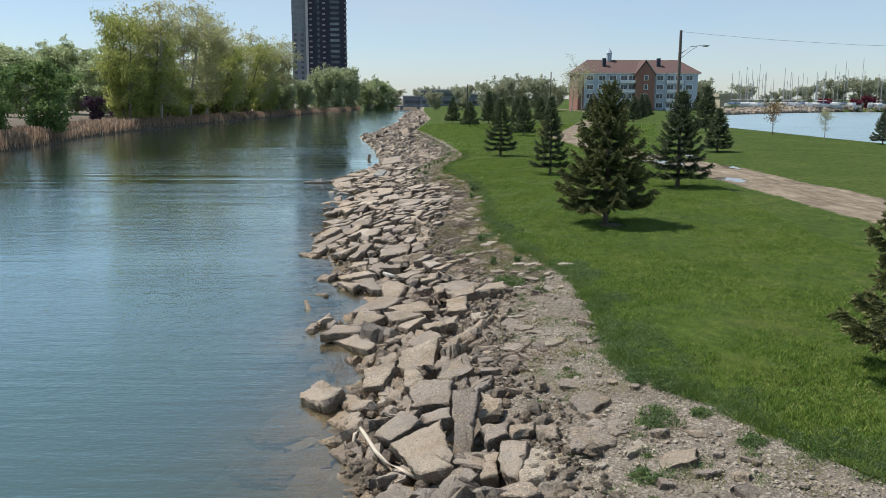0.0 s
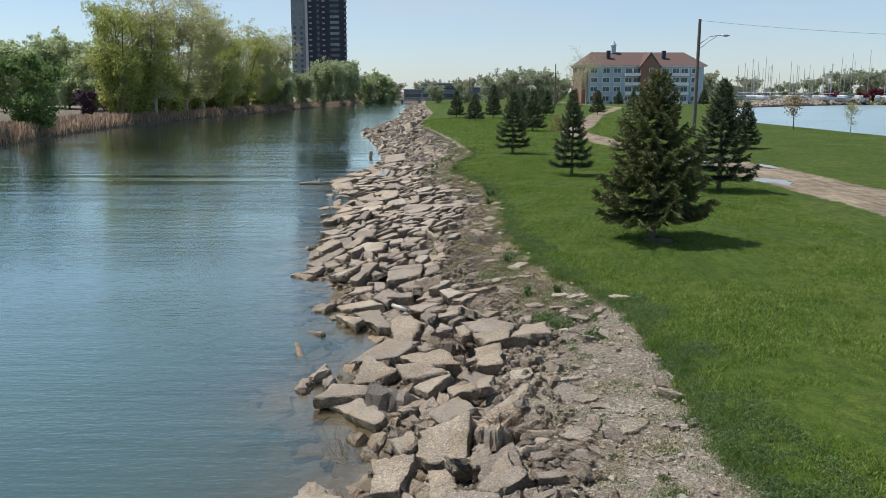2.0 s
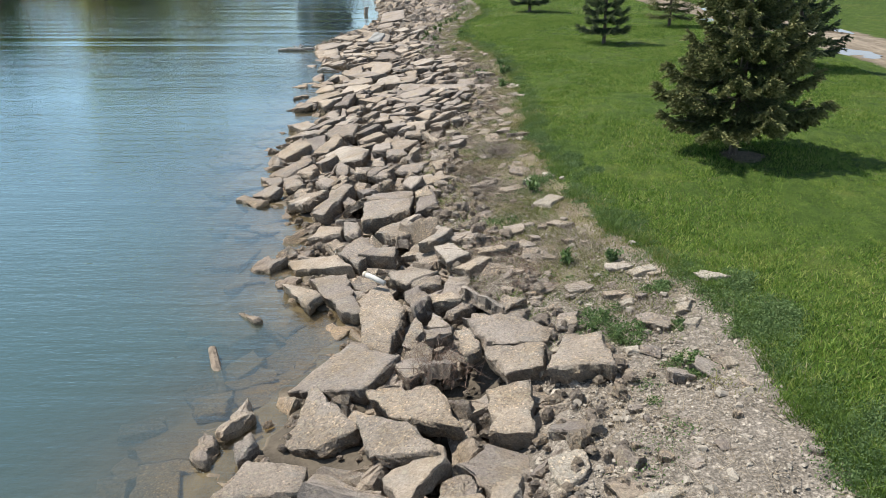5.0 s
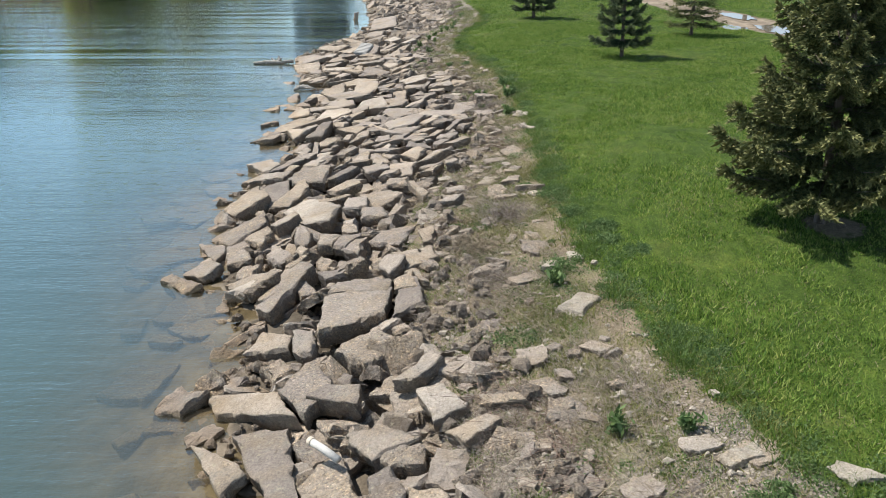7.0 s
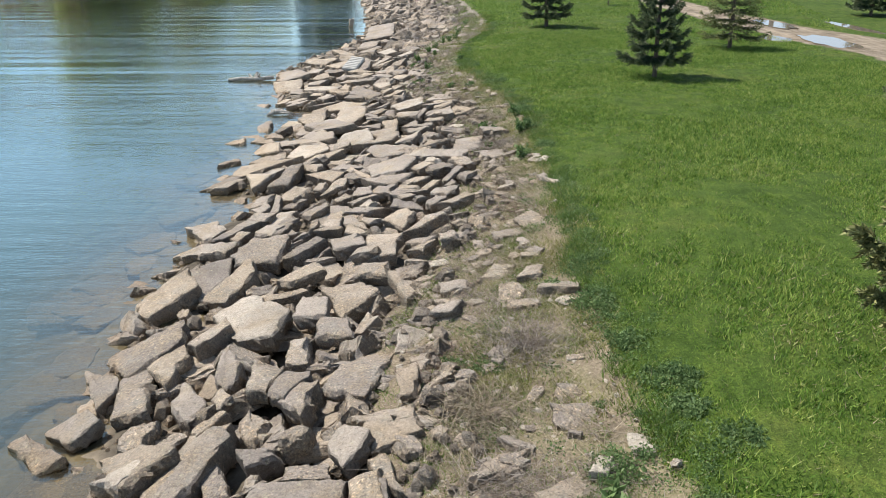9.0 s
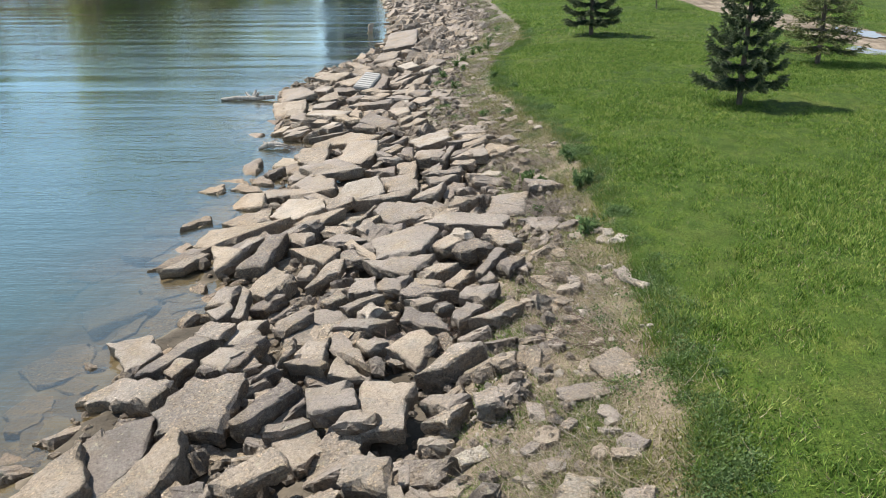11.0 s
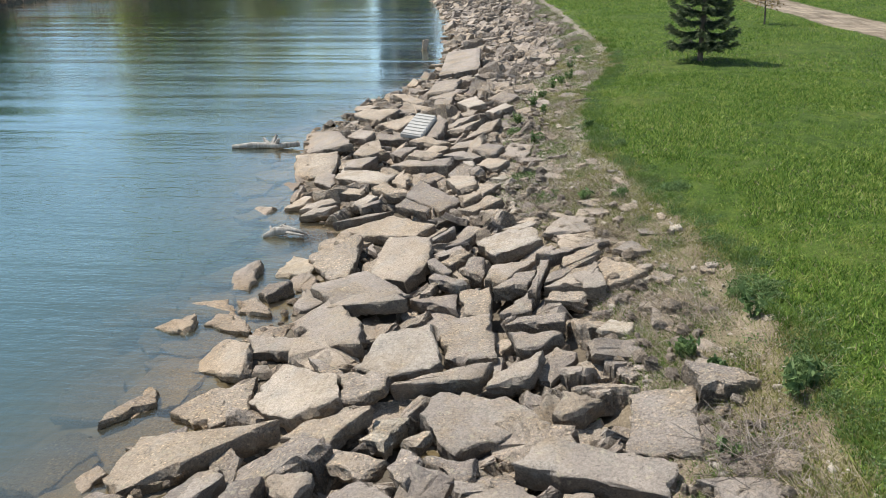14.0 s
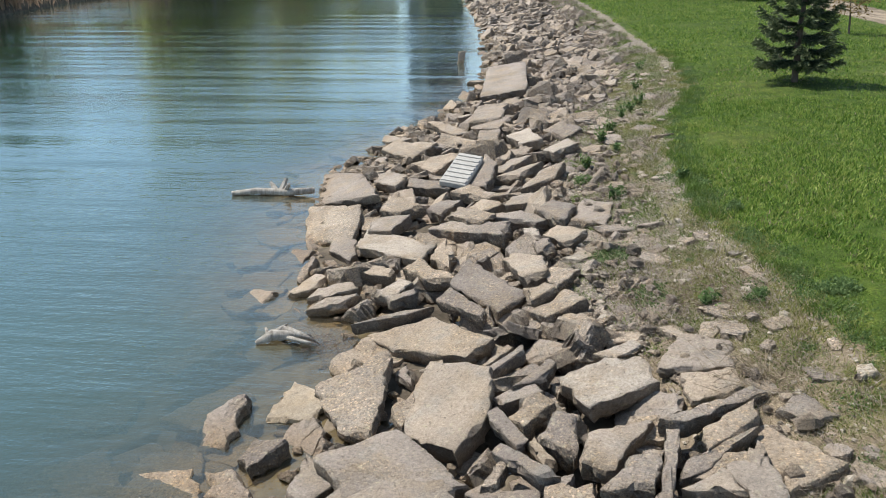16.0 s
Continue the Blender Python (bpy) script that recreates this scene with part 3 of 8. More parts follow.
def spruce_meshes(seed, h, r, needles, leaf_mat, name, big=1.0, gap=0.068, low=0.15):
    """Trunk and crown of a young spruce: whorls of drooping branches, each with flat sprays of twigs set with needles."""
    rng = np.random.default_rng(seed)
    tv, tf = tube([(0, 0, -0.1), (0.02, 0.01, h * 0.3), (0, 0.02, h * 0.7), (0, 0, h * 0.99)], [0.03 * h * 0.7, 0.018 * h, 0.010 * h, 0.003], 7)
    pieces = [(tv, tf)]
    cs, ds, gs = [], [], []
    z = h * low
    while z < h * 0.985:
        f = (z - h * low) / (h * (1 - low))
        n = int(8 - 3 * f)
        turn = rng.uniform(0, 6.28)
        for k in range(n):
            a = 2 * math.pi * (k + rng.uniform(-0.3, 0.3)) / n + turn
            L = r * ((1 - f) ** 0.92) * rng.uniform(0.76, 1.10) * 1.0 + 0.06
            out = np.array([math.cos(a), math.sin(a), 0.0])
            side = np.array([-math.sin(a), math.cos(a), 0.0])
            rise = 0.03 + 0.62 * f + rng.uniform(-0.07, 0.07)
            z0 = z + rng.uniform(-0.009, 0.009) * h
            at = lambda s: out * (L * s) + np.array([0, 0, z0 + L * (rise * s - 0.34 * s * (1 - f) + 0.36 * s * s * s)])
            if L > 0.3:
                pieces.append(tube([at(0), at(0.5), at(0.92)], [0.012, 0.008, 0.003], 3))
            for s in np.arange(0.14, 1.0, 0.06 / max(L, 0.22)):
                for sg in (-1, 1):
                    tl = (L * 0.40 * (1 - 0.7 * s) + 0.05) * rng.uniform(0.55, 1.25)
                    d = out * 0.75 + side * sg * rng.uniform(0.45, 0.9) + np.array([0, 0, rng.uniform(-0.13, 0.05)])
                    d /= np.linalg.norm(d)
                    m = max(2, int(needles * tl / 0.22))
                    u = rng.uniform(0.0, 1, m)
                    cs.append(at(s) + d * (tl * u)[:, None] + np.array([0, 0, -0.16]) * (tl * u * u)[:, None])
                    ds.append(np.repeat(d[None], m, 0))
                    gs.append(np.clip(0.25 * s + 0.85 * u * s, 0, 1))
            m = int(needles)
            tip = out * 0.9 + np.array([0, 0, 0.3 + f])
            cs.append(np.array([at(1.0)]) + tip * rng.uniform(-0.12, 0.07, m)[:, None])
            ds.append(np.repeat(tip[None], m, 0))
            gs.append(np.ones(m))
        z += h * gap * rng.uniform(0.8, 1.2) * (1 - 0.35 * f)
    c, d, g = np.concatenate(cs), np.concatenate(ds), np.concatenate(gs)
    n = len(c)
    e = d + rng.normal(size=(n, 3)) * 0.5
    e /= np.linalg.norm(e, axis=1, keepdims=True)
    wdt = np.cross(e, rng.normal(size=(n, 3)))
    wdt /= np.linalg.norm(wdt, axis=1, keepdims=True) + 1e-9
    ln = rng.uniform(0.045, 0.085, n)[:, None] * big
    v = np.stack([c - wdt * ln * 0.2, c + wdt * ln * 0.2, c + e * ln], axis=1).reshape(-1, 3)
    jv, jf = join(pieces)
    crown = mesh_of(name + "_crown", v, np.arange(3 * n).reshape(-1, 3), leaf_mat)
    put_attr(crown, "growth", np.repeat(g, 3))
    return mesh_of(name + "_trunk", jv, jf, BARK), crown


def spruce(meshes, x, y, size=1.0, yaw=0.0, label="", girth=1.0):
    root = thing("spruce_tree", x, y, float(land(x, y)), label or "young dark green spruce with low spreading branches on lawn", "spruce", "spruces on the lawn", yaw=yaw)
    m = Matrix.Diagonal((size * girth, size * girth, size, 1))
    child("trunk", meshes[0], root, m)
    child("crown", meshes[1], root, m)
    return root


fine_spruce = spruce_meshes(3, 4.1, 1.42, 78, SPRUCE_OLIVE, "broad_spruce", 1.1, 0.064, 0.18)
slim_spruce = spruce_meshes(8, 3.7, 1.0, 52, SPRUCE, "slim_spruce")
loose_spruce = spruce_meshes(11, 3.4, 1.05, 12, SPRUCE_OLIVE, "loose_spruce")
far_spruce = spruce_meshes(21, 4.0, 1.15, 9, SPRUCE, "far_spruce", 2.2)
spruce(fine_spruce, 5.4, 24.9, 1.0, 20, "broad olive-green spruce with full skirt on lawn")
spruce(slim_spruce, 10.5, 34.8, 1.06, 80, "dark green spruce beside the dirt track", 1.12)
spruce(slim_spruce, 6.05, 40.9, 1.0, 200, "narrow blue-green spruce on lawn", 0.84)
spruce(slim_spruce, 4.75, 54.1, 0.98, 130, "small dark spruce standing alone on lawn", 1.08)
spruce(loose_spruce, 9.9, 46.6, 1.0, 40, "thin brownish spruce beside puddles")
spruce(fine_spruce, 6.95, 10.7, 0.9, 110, "olive-green spruce at the lawn's near side")
for x, y, s, a, g in ((20.2, 58.2, 0.75, 10, 1.15), (30.6, 92.3, 1.25, 60, 1.0), (3.7, 124.5, 0.95, 90, 1.0), (5.5, 109.7, 0.78, 140, 1.3), (8.8, 122.3, 1.15, 15, 0.9),
                      (9.4, 82.1, 0.95, 75, 1.0), (17.6, 131.9, 0.95, 33, 1.1), (32.6, 133.6, 1.0, 210, 1.2), (48.5, 205, 0.95, 170, 1.2), (37.6, 68.9, 0.72, 66, 1.0),
                      (12.5, 118, 0.9, 20, 1.1), (52.0, 236, 0.95, 40, 1.2), (59.5, 238, 0.85, 80, 1.3), (75.5, 236, 1.1, 10, 1.3), (38.0, 150, 1.1, 5, 1.1), (27.0, 140, 0.95, 95, 1.1), (44.0, 170, 1.1, 300, 1.1)):
    spruce(far_spruce, x, y, s, a, "small dark spruce far along the lawn", g)


def broadleaf_meshes(name, seed, h, spread, n_leaf, size, mat, low=0.25, droop=0.0, bark_mat=None, stems=1, lean=0.3, oval=1.0, tight=0.62):
    """A deciduous tree: trunk, two orders of limbs and clumps of leaves about the twigs."""
    rng = np.random.default_rng(seed)
    pieces, tips = [], []
    for st in range(stems):
        a0 = rng.uniform(0, 6.28)
        off = np.array([math.cos(a0), math.sin(a0), 0]) * (0.35 * spread * (stems > 1) * rng.uniform(0.3, 1))
        hh = h * rng.uniform(0.8, 0.97)
        bend = rng.normal(size=3) * lean * np.array([1, 1, 0])
        line = [off * 0.3 + np.array([0, 0, -0.2]), off * 0.6 + bend * 0.3 + np.array([0, 0, hh * 0.35]), off + bend * 0.8 + np.array([0, 0, hh * 0.7]), off * 1.1 + bend + np.array([0, 0, hh])]
        rad = 0.016 * h
        pieces.append(tube(line, [rad, rad * 0.75, rad * 0.4, rad * 0.1], 6))
        for i in range(int(16 / stems) + 7):
            u = rng.uniform(low, 0.97)
            seg = min(2, int(u * 3))
            p = line[seg] + (line[seg + 1] - line[seg]) * (u * 3 - seg)
            a = rng.uniform(0, 6.28)
            reach = spread * 0.5 * rng.uniform(0.55, 1.05) * (math.sin(math.pi * min(1, max(0.08, (u - low * 0.6) / (1.12 - low * 0.6)))) ** 0.7) / (1 if stems == 1 else 1.5)
            d = np.array([math.cos(a), math.sin(a), rng.uniform(0.25, 0.9) * oval])
            q, e = p + d * reach * 0.55, p + d * reach * np.array([1, 1, 1 - droop])
            pieces.append(tube([p, q, e], [rad * 0.35, rad * 0.2, rad * 0.06], 4))
            for s in (0.4, 0.6, 0.8, 1.0):
                c = p + (e - p) * s
                tips.append((c, 0.10 * h * rng.uniform(0.6, 1.2)))
                for _ in range(2):
                    w = rng.normal(size=3) * np.array([1, 1, 0.7])
                    w *= 0.11 * h / np.linalg.norm(w)
                    pieces.append(tube([c, c + w], [rad * 0.09, rad * 0.03], 3))
                    tips.append((c + w, 0.06 * h))
    per = max(3, n_leaf // len(tips))
    cs = []
    for c, rr in tips:
        q = rng.normal(size=(per, 3)) * np.array([rr, rr, rr * 0.75]) * tight
        if droop:
            q[:, 2] -= np.abs(rng.normal(size=per)) * rr * droop * 2.2
        cs.append(c + q)
    c = np.concatenate(cs)
    c = c[c[:, 2] > h * 0.05]
    v, f = leaves(c, size, rng, 1.1)
    jv, jf = join(pieces)
    return mesh_of(name + "_trunk", jv, jf, bark_mat or BARK), mesh_of(name + "_crown", v, f, mat)


def tree(kind, meshes, x, y, size, label, category, group, yaw=0.0, wide=1.0):
    root = thing(kind, x, y, float(land(x, y)), label, category, group, yaw=yaw)
    m = Matrix.Diagonal((size * wide, size * wide, size, 1))
    child("trunk", meshes[0], root, m)
    child("crown", meshes[1], root, m)
    return root


poplar_a = broadleaf_meshes("poplar_a", 5, 15, 10.0, 15500, 0.15, LEAF_YELLOW, 0.06, 0, None, 4, 1.2, 1.25, 0.37)
poplar_b = broadleaf_meshes("poplar_b", 6, 15, 8.0, 12000, 0.14, LEAF_PALE, 0.15, 0, PALE_BARK, 3, 0.8, 1.7, 0.42)
willow = broadleaf_meshes("willow", 7, 12, 13, 17000, 0.25, LEAF_WILLOW, 0.04, 0.55, None, 2, 0.6, 1.0, 0.5)
round_tree = broadleaf_meshes("round_tree", 9, 12, 11, 15000, 0.21, LEAF_GREY, 0.1, 0.1, None, 1, 0.5, 1.0, 0.46)
dark_bush = broadleaf_meshes("dark_bush", 12, 6, 6.6, 12000, 0.13, LEAF_DARK, 0.04, 0.1, None, 3, 0.3, 1.0, 0.5)
far_tree = broadleaf_meshes("far_tree", 14, 9, 12, 5000, 0.3, LEAF_HAZED, 0.0, 0.25, None, 1, 0.3)
red_bush = broadleaf_meshes("red_bush", 15, 3, 3.4, 900, 0.22, LEAF_RED, 0.05, 0, None, 2, 0.2)
purple_bush = broadleaf_meshes("purple_bush", 16, 5, 5, 2200, 0.22, LEAF_PURPLE, 0.05, 0, None, 2, 0.2)
bare_tree = broadleaf_meshes("bare_tree", 17, 13, 9, 900, 0.16, LEAF_PALE, 0.3, 0, PALE_BARK, 1, 0.5, 1.3)
young_tree = broadleaf_meshes("young_tree", 18, 3.5, 2.3, 900, 0.075, LEAF_RUST, 0.3, 0, None, 1, 0.08)
thin_sapling = broadleaf_meshes("thin_sapling", 19, 2.7, 1.3, 160, 0.05, LEAF_PALE, 0.3, 0, PALE_BARK, 1, 0.05, 1.6)

tree("shrub", dark_bush, -39.5, 89.5, 1.2, "dense dark green shrub leaning over the water", "shrub", "far bank", 20)
tree("shrub", dark_bush, -41.5, 80, 1.1, "dense dark green shrub on the far bank", "shrub", "far bank", 150)
for x, y, s, a, w in ((-43.8, 125, 1.08, 0, 0.75), (-43.7, 133, 1.06, 50, 0.8), (-44.5, 131, 0.7, 100, 1.0), (-43.4, 140, 0.89, 160, 0.9), (-42.1, 169, 0.77, 190, 1.0),
                      (-42.1, 171, 0.91, 220, 0.9), (-40.9, 188, 1.05, 260, 0.9), (-39.6, 207, 1.07, 300, 0.9), (-41.8, 176, 0.88, 20, 1.0), (-39.7, 209, 0.88, 110, 1.0)):
    tree("poplar", poplar_a, x, y, s, "yellow-green spring poplar clump on the far bank", "poplar", "far bank", a, w)
for x, y, s, a in ((-43.5, 136, 1.22, 30), (-43.1, 150, 1.29, 75), (-42.4, 161, 1.30, 140), (-42.0, 174, 1.17, 10), (-41.4, 180, 1.10, 250), (-40.2, 201, 1.23, 200), (-38.5, 221, 1.19, 90)):
    tree("poplar", poplar_b, x, y, s, "tall thin-leaved poplar with pale bare twigs", "poplar", "far bank", a)
for x, y, s, a in ((-38.4, 227, 0.76, 0), (-36.8, 247, 0.76, 60), (-34.6, 265, 1.10, 120), (-32.5, 293, 1.25, 200), (-30.0, 322, 1.14, 30), (-27.0, 336, 0.86, 80), (-38.7, 223, 0.65, 20), (-39.1, 215, 0.62, 150), (-40.0, 240, 1.00, 310)):
    tree("willow", willow, x, y, s, "rounded grey-green willow overhanging the river", "willow", "far bank", a)
for x, y, s, a in ((-19.5, 330, 1.10, 0), (-15.5, 336, 0.85, 80), (-23.0, 325, 0.90, 150), (-66.0, 160, 1.05, 40), (-72.0, 166, 0.88, 90), (-58.0, 152, 0.85, 200), (-88.0, 177, 1.15, 20), (-97.0, 184, 1.1, 170),
                   (-70.0, 142, 0.85, 280), (-78.0, 170, 0.90, 10), (-82, 167, 1.05, 45), (-85.0, 230, 1.36, 320), (-83.0, 197, 1.05, 80), (-90.0, 207, 1.2, 10), (-90.0, 180, 0.95, 120)):
    tree("tree", round_tree, x, y, s, "leafy grey-green tree behind the far bank", "tree", "far bank", a)
rng = np.random.default_rng(33)
thicket = broadleaf_meshes("thicket", 22, 5, 6, 5000, 0.2, LEAF_YELLOW, 0.02, 0.1, None, 4, 0.4)
for i in range(26):
    y = 128 + i * 3.8 + float(rng.uniform(-1.5, 1.5))
    tree("shrub", thicket, float(far_bank(y)) - float(rng.uniform(2.5, 6)), y, float(rng.uniform(0.6, 1.15)), "yellow-green waterside thicket behind reeds", "shrub", "far bank", float(rng.uniform(0, 360)))
tree("shrub", purple_bush, -52, 133, 0.8, "purple-leaved ornamental shrub among trees", "shrub", "far bank")
tree("shrub", purple_bush, -51, 140, 1.2, "purple-leaved ornamental shrub among trees", "shrub", "far bank", 90)
rng = np.random.default_rng(40)
for i in range(84):
    x = -220 + i * 7.6 + rng.uniform(-5, 5)
    y = 430 + rng.uniform(-25, 60)
    if -95 < x < -35:
        continue
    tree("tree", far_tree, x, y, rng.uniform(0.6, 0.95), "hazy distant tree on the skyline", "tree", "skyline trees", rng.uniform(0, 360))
for x, y, s, a in ((24, 235, 0.95, 0), (31, 240, 1.0, 40), (17, 230, 0.8, 100), (37, 250, 0.8, 140), (10, 245, 0.75, 240), (92, 300, 1.1, 10), (88, 280, 1.05, 80), (2, 260, 0.6, 20), (128, 340, 0.95, 33),
                   (166, 345, 1.2, 99), (175, 338, 1.25, 12), (185, 350, 1.25, 140), (157, 350, 0.95, 210), (195, 345, 1.2, 260)):
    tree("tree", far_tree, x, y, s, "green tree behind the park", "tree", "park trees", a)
for x, y, s, a in ((41, 225, 1.0, 0), (36.5, 215, 0.8, 80)):
    tree("tree", bare_tree, x, y, s, "tall almost leafless tree", "tree", "park trees", a)
tree("shrub", red_bush, 47.3, 240, 1.1, "bright red-leaved shrub before the apartment house", "shrub", "park shrubs")
for x, y, s in ((149, 316, 1.3), (154, 322, 1.2), (172, 330, 1.6), (176, 332, 1.4), (164, 322, 1.2)):
    tree("shrub", red_bush, x, y, s, "dark red shrub on the marina shore", "shrub", "marina shrubs", x * 7)
tree("tree", young_tree, 35.3, 85.6, 1.0, "slender young tree with rusty new leaves", "tree", "young trees")
tree("tree", thin_sapling, 36.3, 76.4, 1.0, "thin pale sapling near the bay", "sapling", "young trees")
tree("tree", young_tree, 9.35, 64.8, 0.55, "low young tree with rusty leaves beside track", "tree", "young trees", 70, 1.3)

# reeds along the far bank
rng = np.random.default_rng(50)
n = 36000
ry = 55 + 285 * rng.uniform(0, 1, n) ** 1.7
rx = far_bank(ry) - rng.uniform(0.45, 5.0, n)
rz = land(rx, ry)
rh = 0.75 * rng.uniform(0.7, 1.6, n) * np.interp(ry, [60, 100, 190, 340], [1.0, 1.0, 0.9, 0.7]) * (0.75 + 0.3 * np.sin(ry * 0.35) ** 2)
base = np.stack([rx, ry, rz - 0.1], 1)
lean = np.stack([rng.normal(size=n) * 0.18, rng.normal(size=n) * 0.18, np.ones(n)], 1) * rh[:, None]
wid = np.stack([rng.uniform(-1, 1, n), rng.uniform(-0.4, 0.4, n), np.zeros(n)], 1) * 0.07
v = np.stack([base - wid, base + wid, base + lean + wid * 0.6, base + lean - wid * 1.2], 1).reshape(-1, 3)
tagged(new("reeds", mesh_of("reeds", v, np.arange(4 * n).reshape(-1, 4), REED)), "dense band of dry reddish-brown reeds along the far bank", "reeds", kind="stuff")

# ---- buildings ----
BRICK_DARK = plain("dark_brown_brick", (0.030, 0.038, 0.058), 0.85, 0.15, 0.5)
GLASS_DARK = plain("dark_window_glass", (0.06, 0.075, 0.09), 0.15, 0.3, 0.3)
GLASS_LIGHT = plain("pale_curtained_glass", (0.15, 0.19, 0.205), 0.25, 0.3, 0.4)
BALCONY = plain("pale_balcony_concrete", (0.42, 0.41, 0.42), 0.8, 0.15, 0.6)
BRICK_RED = plain("red_brown_brick", (0.26, 0.135, 0.10), 0.9, 0.15, 1.0)
SIDING = plain("pale_grey_siding", (0.40, 0.47, 0.54), 0.7, 0.08, 1.0)
TRIM = plain("white_trim", (0.72, 0.73, 0.74), 0.6, 0.06, 1.0)
SHINGLE = plain("brown_red_shingles", (0.12, 0.072, 0.064), 0.9, 0.18, 1.4)
GREY_WALL = plain("grey_concrete_wall", (0.20, 0.225, 0.25), 0.85, 0.12, 0.4)
STEEL = plain("galvanised_steel", (0.36, 0.37, 0.38), 0.4, 0.12, 4.0, 0.7)
POLE_WOOD = plain("weathered_pole_wood", (0.13, 0.115, 0.10), 0.9, 0.2, 6.0)
HULL = plain("white_gelcoat", (0.55, 0.56, 0.58), 0.35, 0.06, 1.0)
HULL_BLUE = plain("blue_boat_cover", (0.07, 0.12, 0.22), 0.7, 0.15, 1.0)
CANVAS = plain("tan_canvas", (0.42, 0.36, 0.27), 0.85, 0.12, 1.0)


def shared_box(name, sx, sy, sz, mat, bevel=0.0):
    me = bpy.data.meshes.new(name)
    bm = box_bm(-sx / 2, sx / 2, -sy / 2, sy / 2, -sz / 2, sz / 2, bevel)
    bm.to_mesh(me)
    bm.free()
    me.materials.append(mat)
    return me


def tower_block():
    root = thing("apartment_tower", -61.8, 490, 1.0, "tall dark brown brick apartment tower with balconies", "tower", yaw=6)
    H = 88.0
    part("wall", box_bm(-6.0, 15.0, -12, 12, 0, H), BRICK_DARK, root)
    part("wall", box_bm(-15.0, -7.4, -11, 11, 0, H - 3), GREY_WALL, root, "grey glazed side bay")
    part("wall", box_bm(-7.4, -6.0, -12.6, 12, 0, H + 1), BALCONY, root, "pale concrete fin")
    part("roof", box_bm(-4, 9, -8, 8, H, H + 4), BRICK_DARK, root)
    wide = shared_box("window", 5.0, 0.3, 1.5, GLASS_LIGHT)
    dark = shared_box("window", 5.0, 0.3, 1.5, GLASS_DARK)
    small = shared_box("window", 1.5, 0.3, 1.5, GLASS_DARK)
    pale = shared_box("window", 3.0, 0.3, 1.7, GLASS_LIGHT)
    slab = shared_box("balcony", 1.6, 1.6, 0.8, plain("grey_balcony", (0.26, 0.26, 0.28), 0.8, 0.25, 0.4))
    r = random.Random(4)
    for i in range(29):
        z = 2.6 + i * 2.95
        child("window", wide if r.random() < 0.5 and i > 8 else dark, root, pose(8.6, -12.05, z))
        child("window", small, root, pose(-0.4, -12.05, z))
        for x in (-13.2, -9.6):
            child("window", pale if i > 12 else small, root, pose(x, -11.05, z))
        for x in (-4.6, 2.6, 14.6):
            child("balcony", slab, root, pose(x, -12.5, z - 0.7))


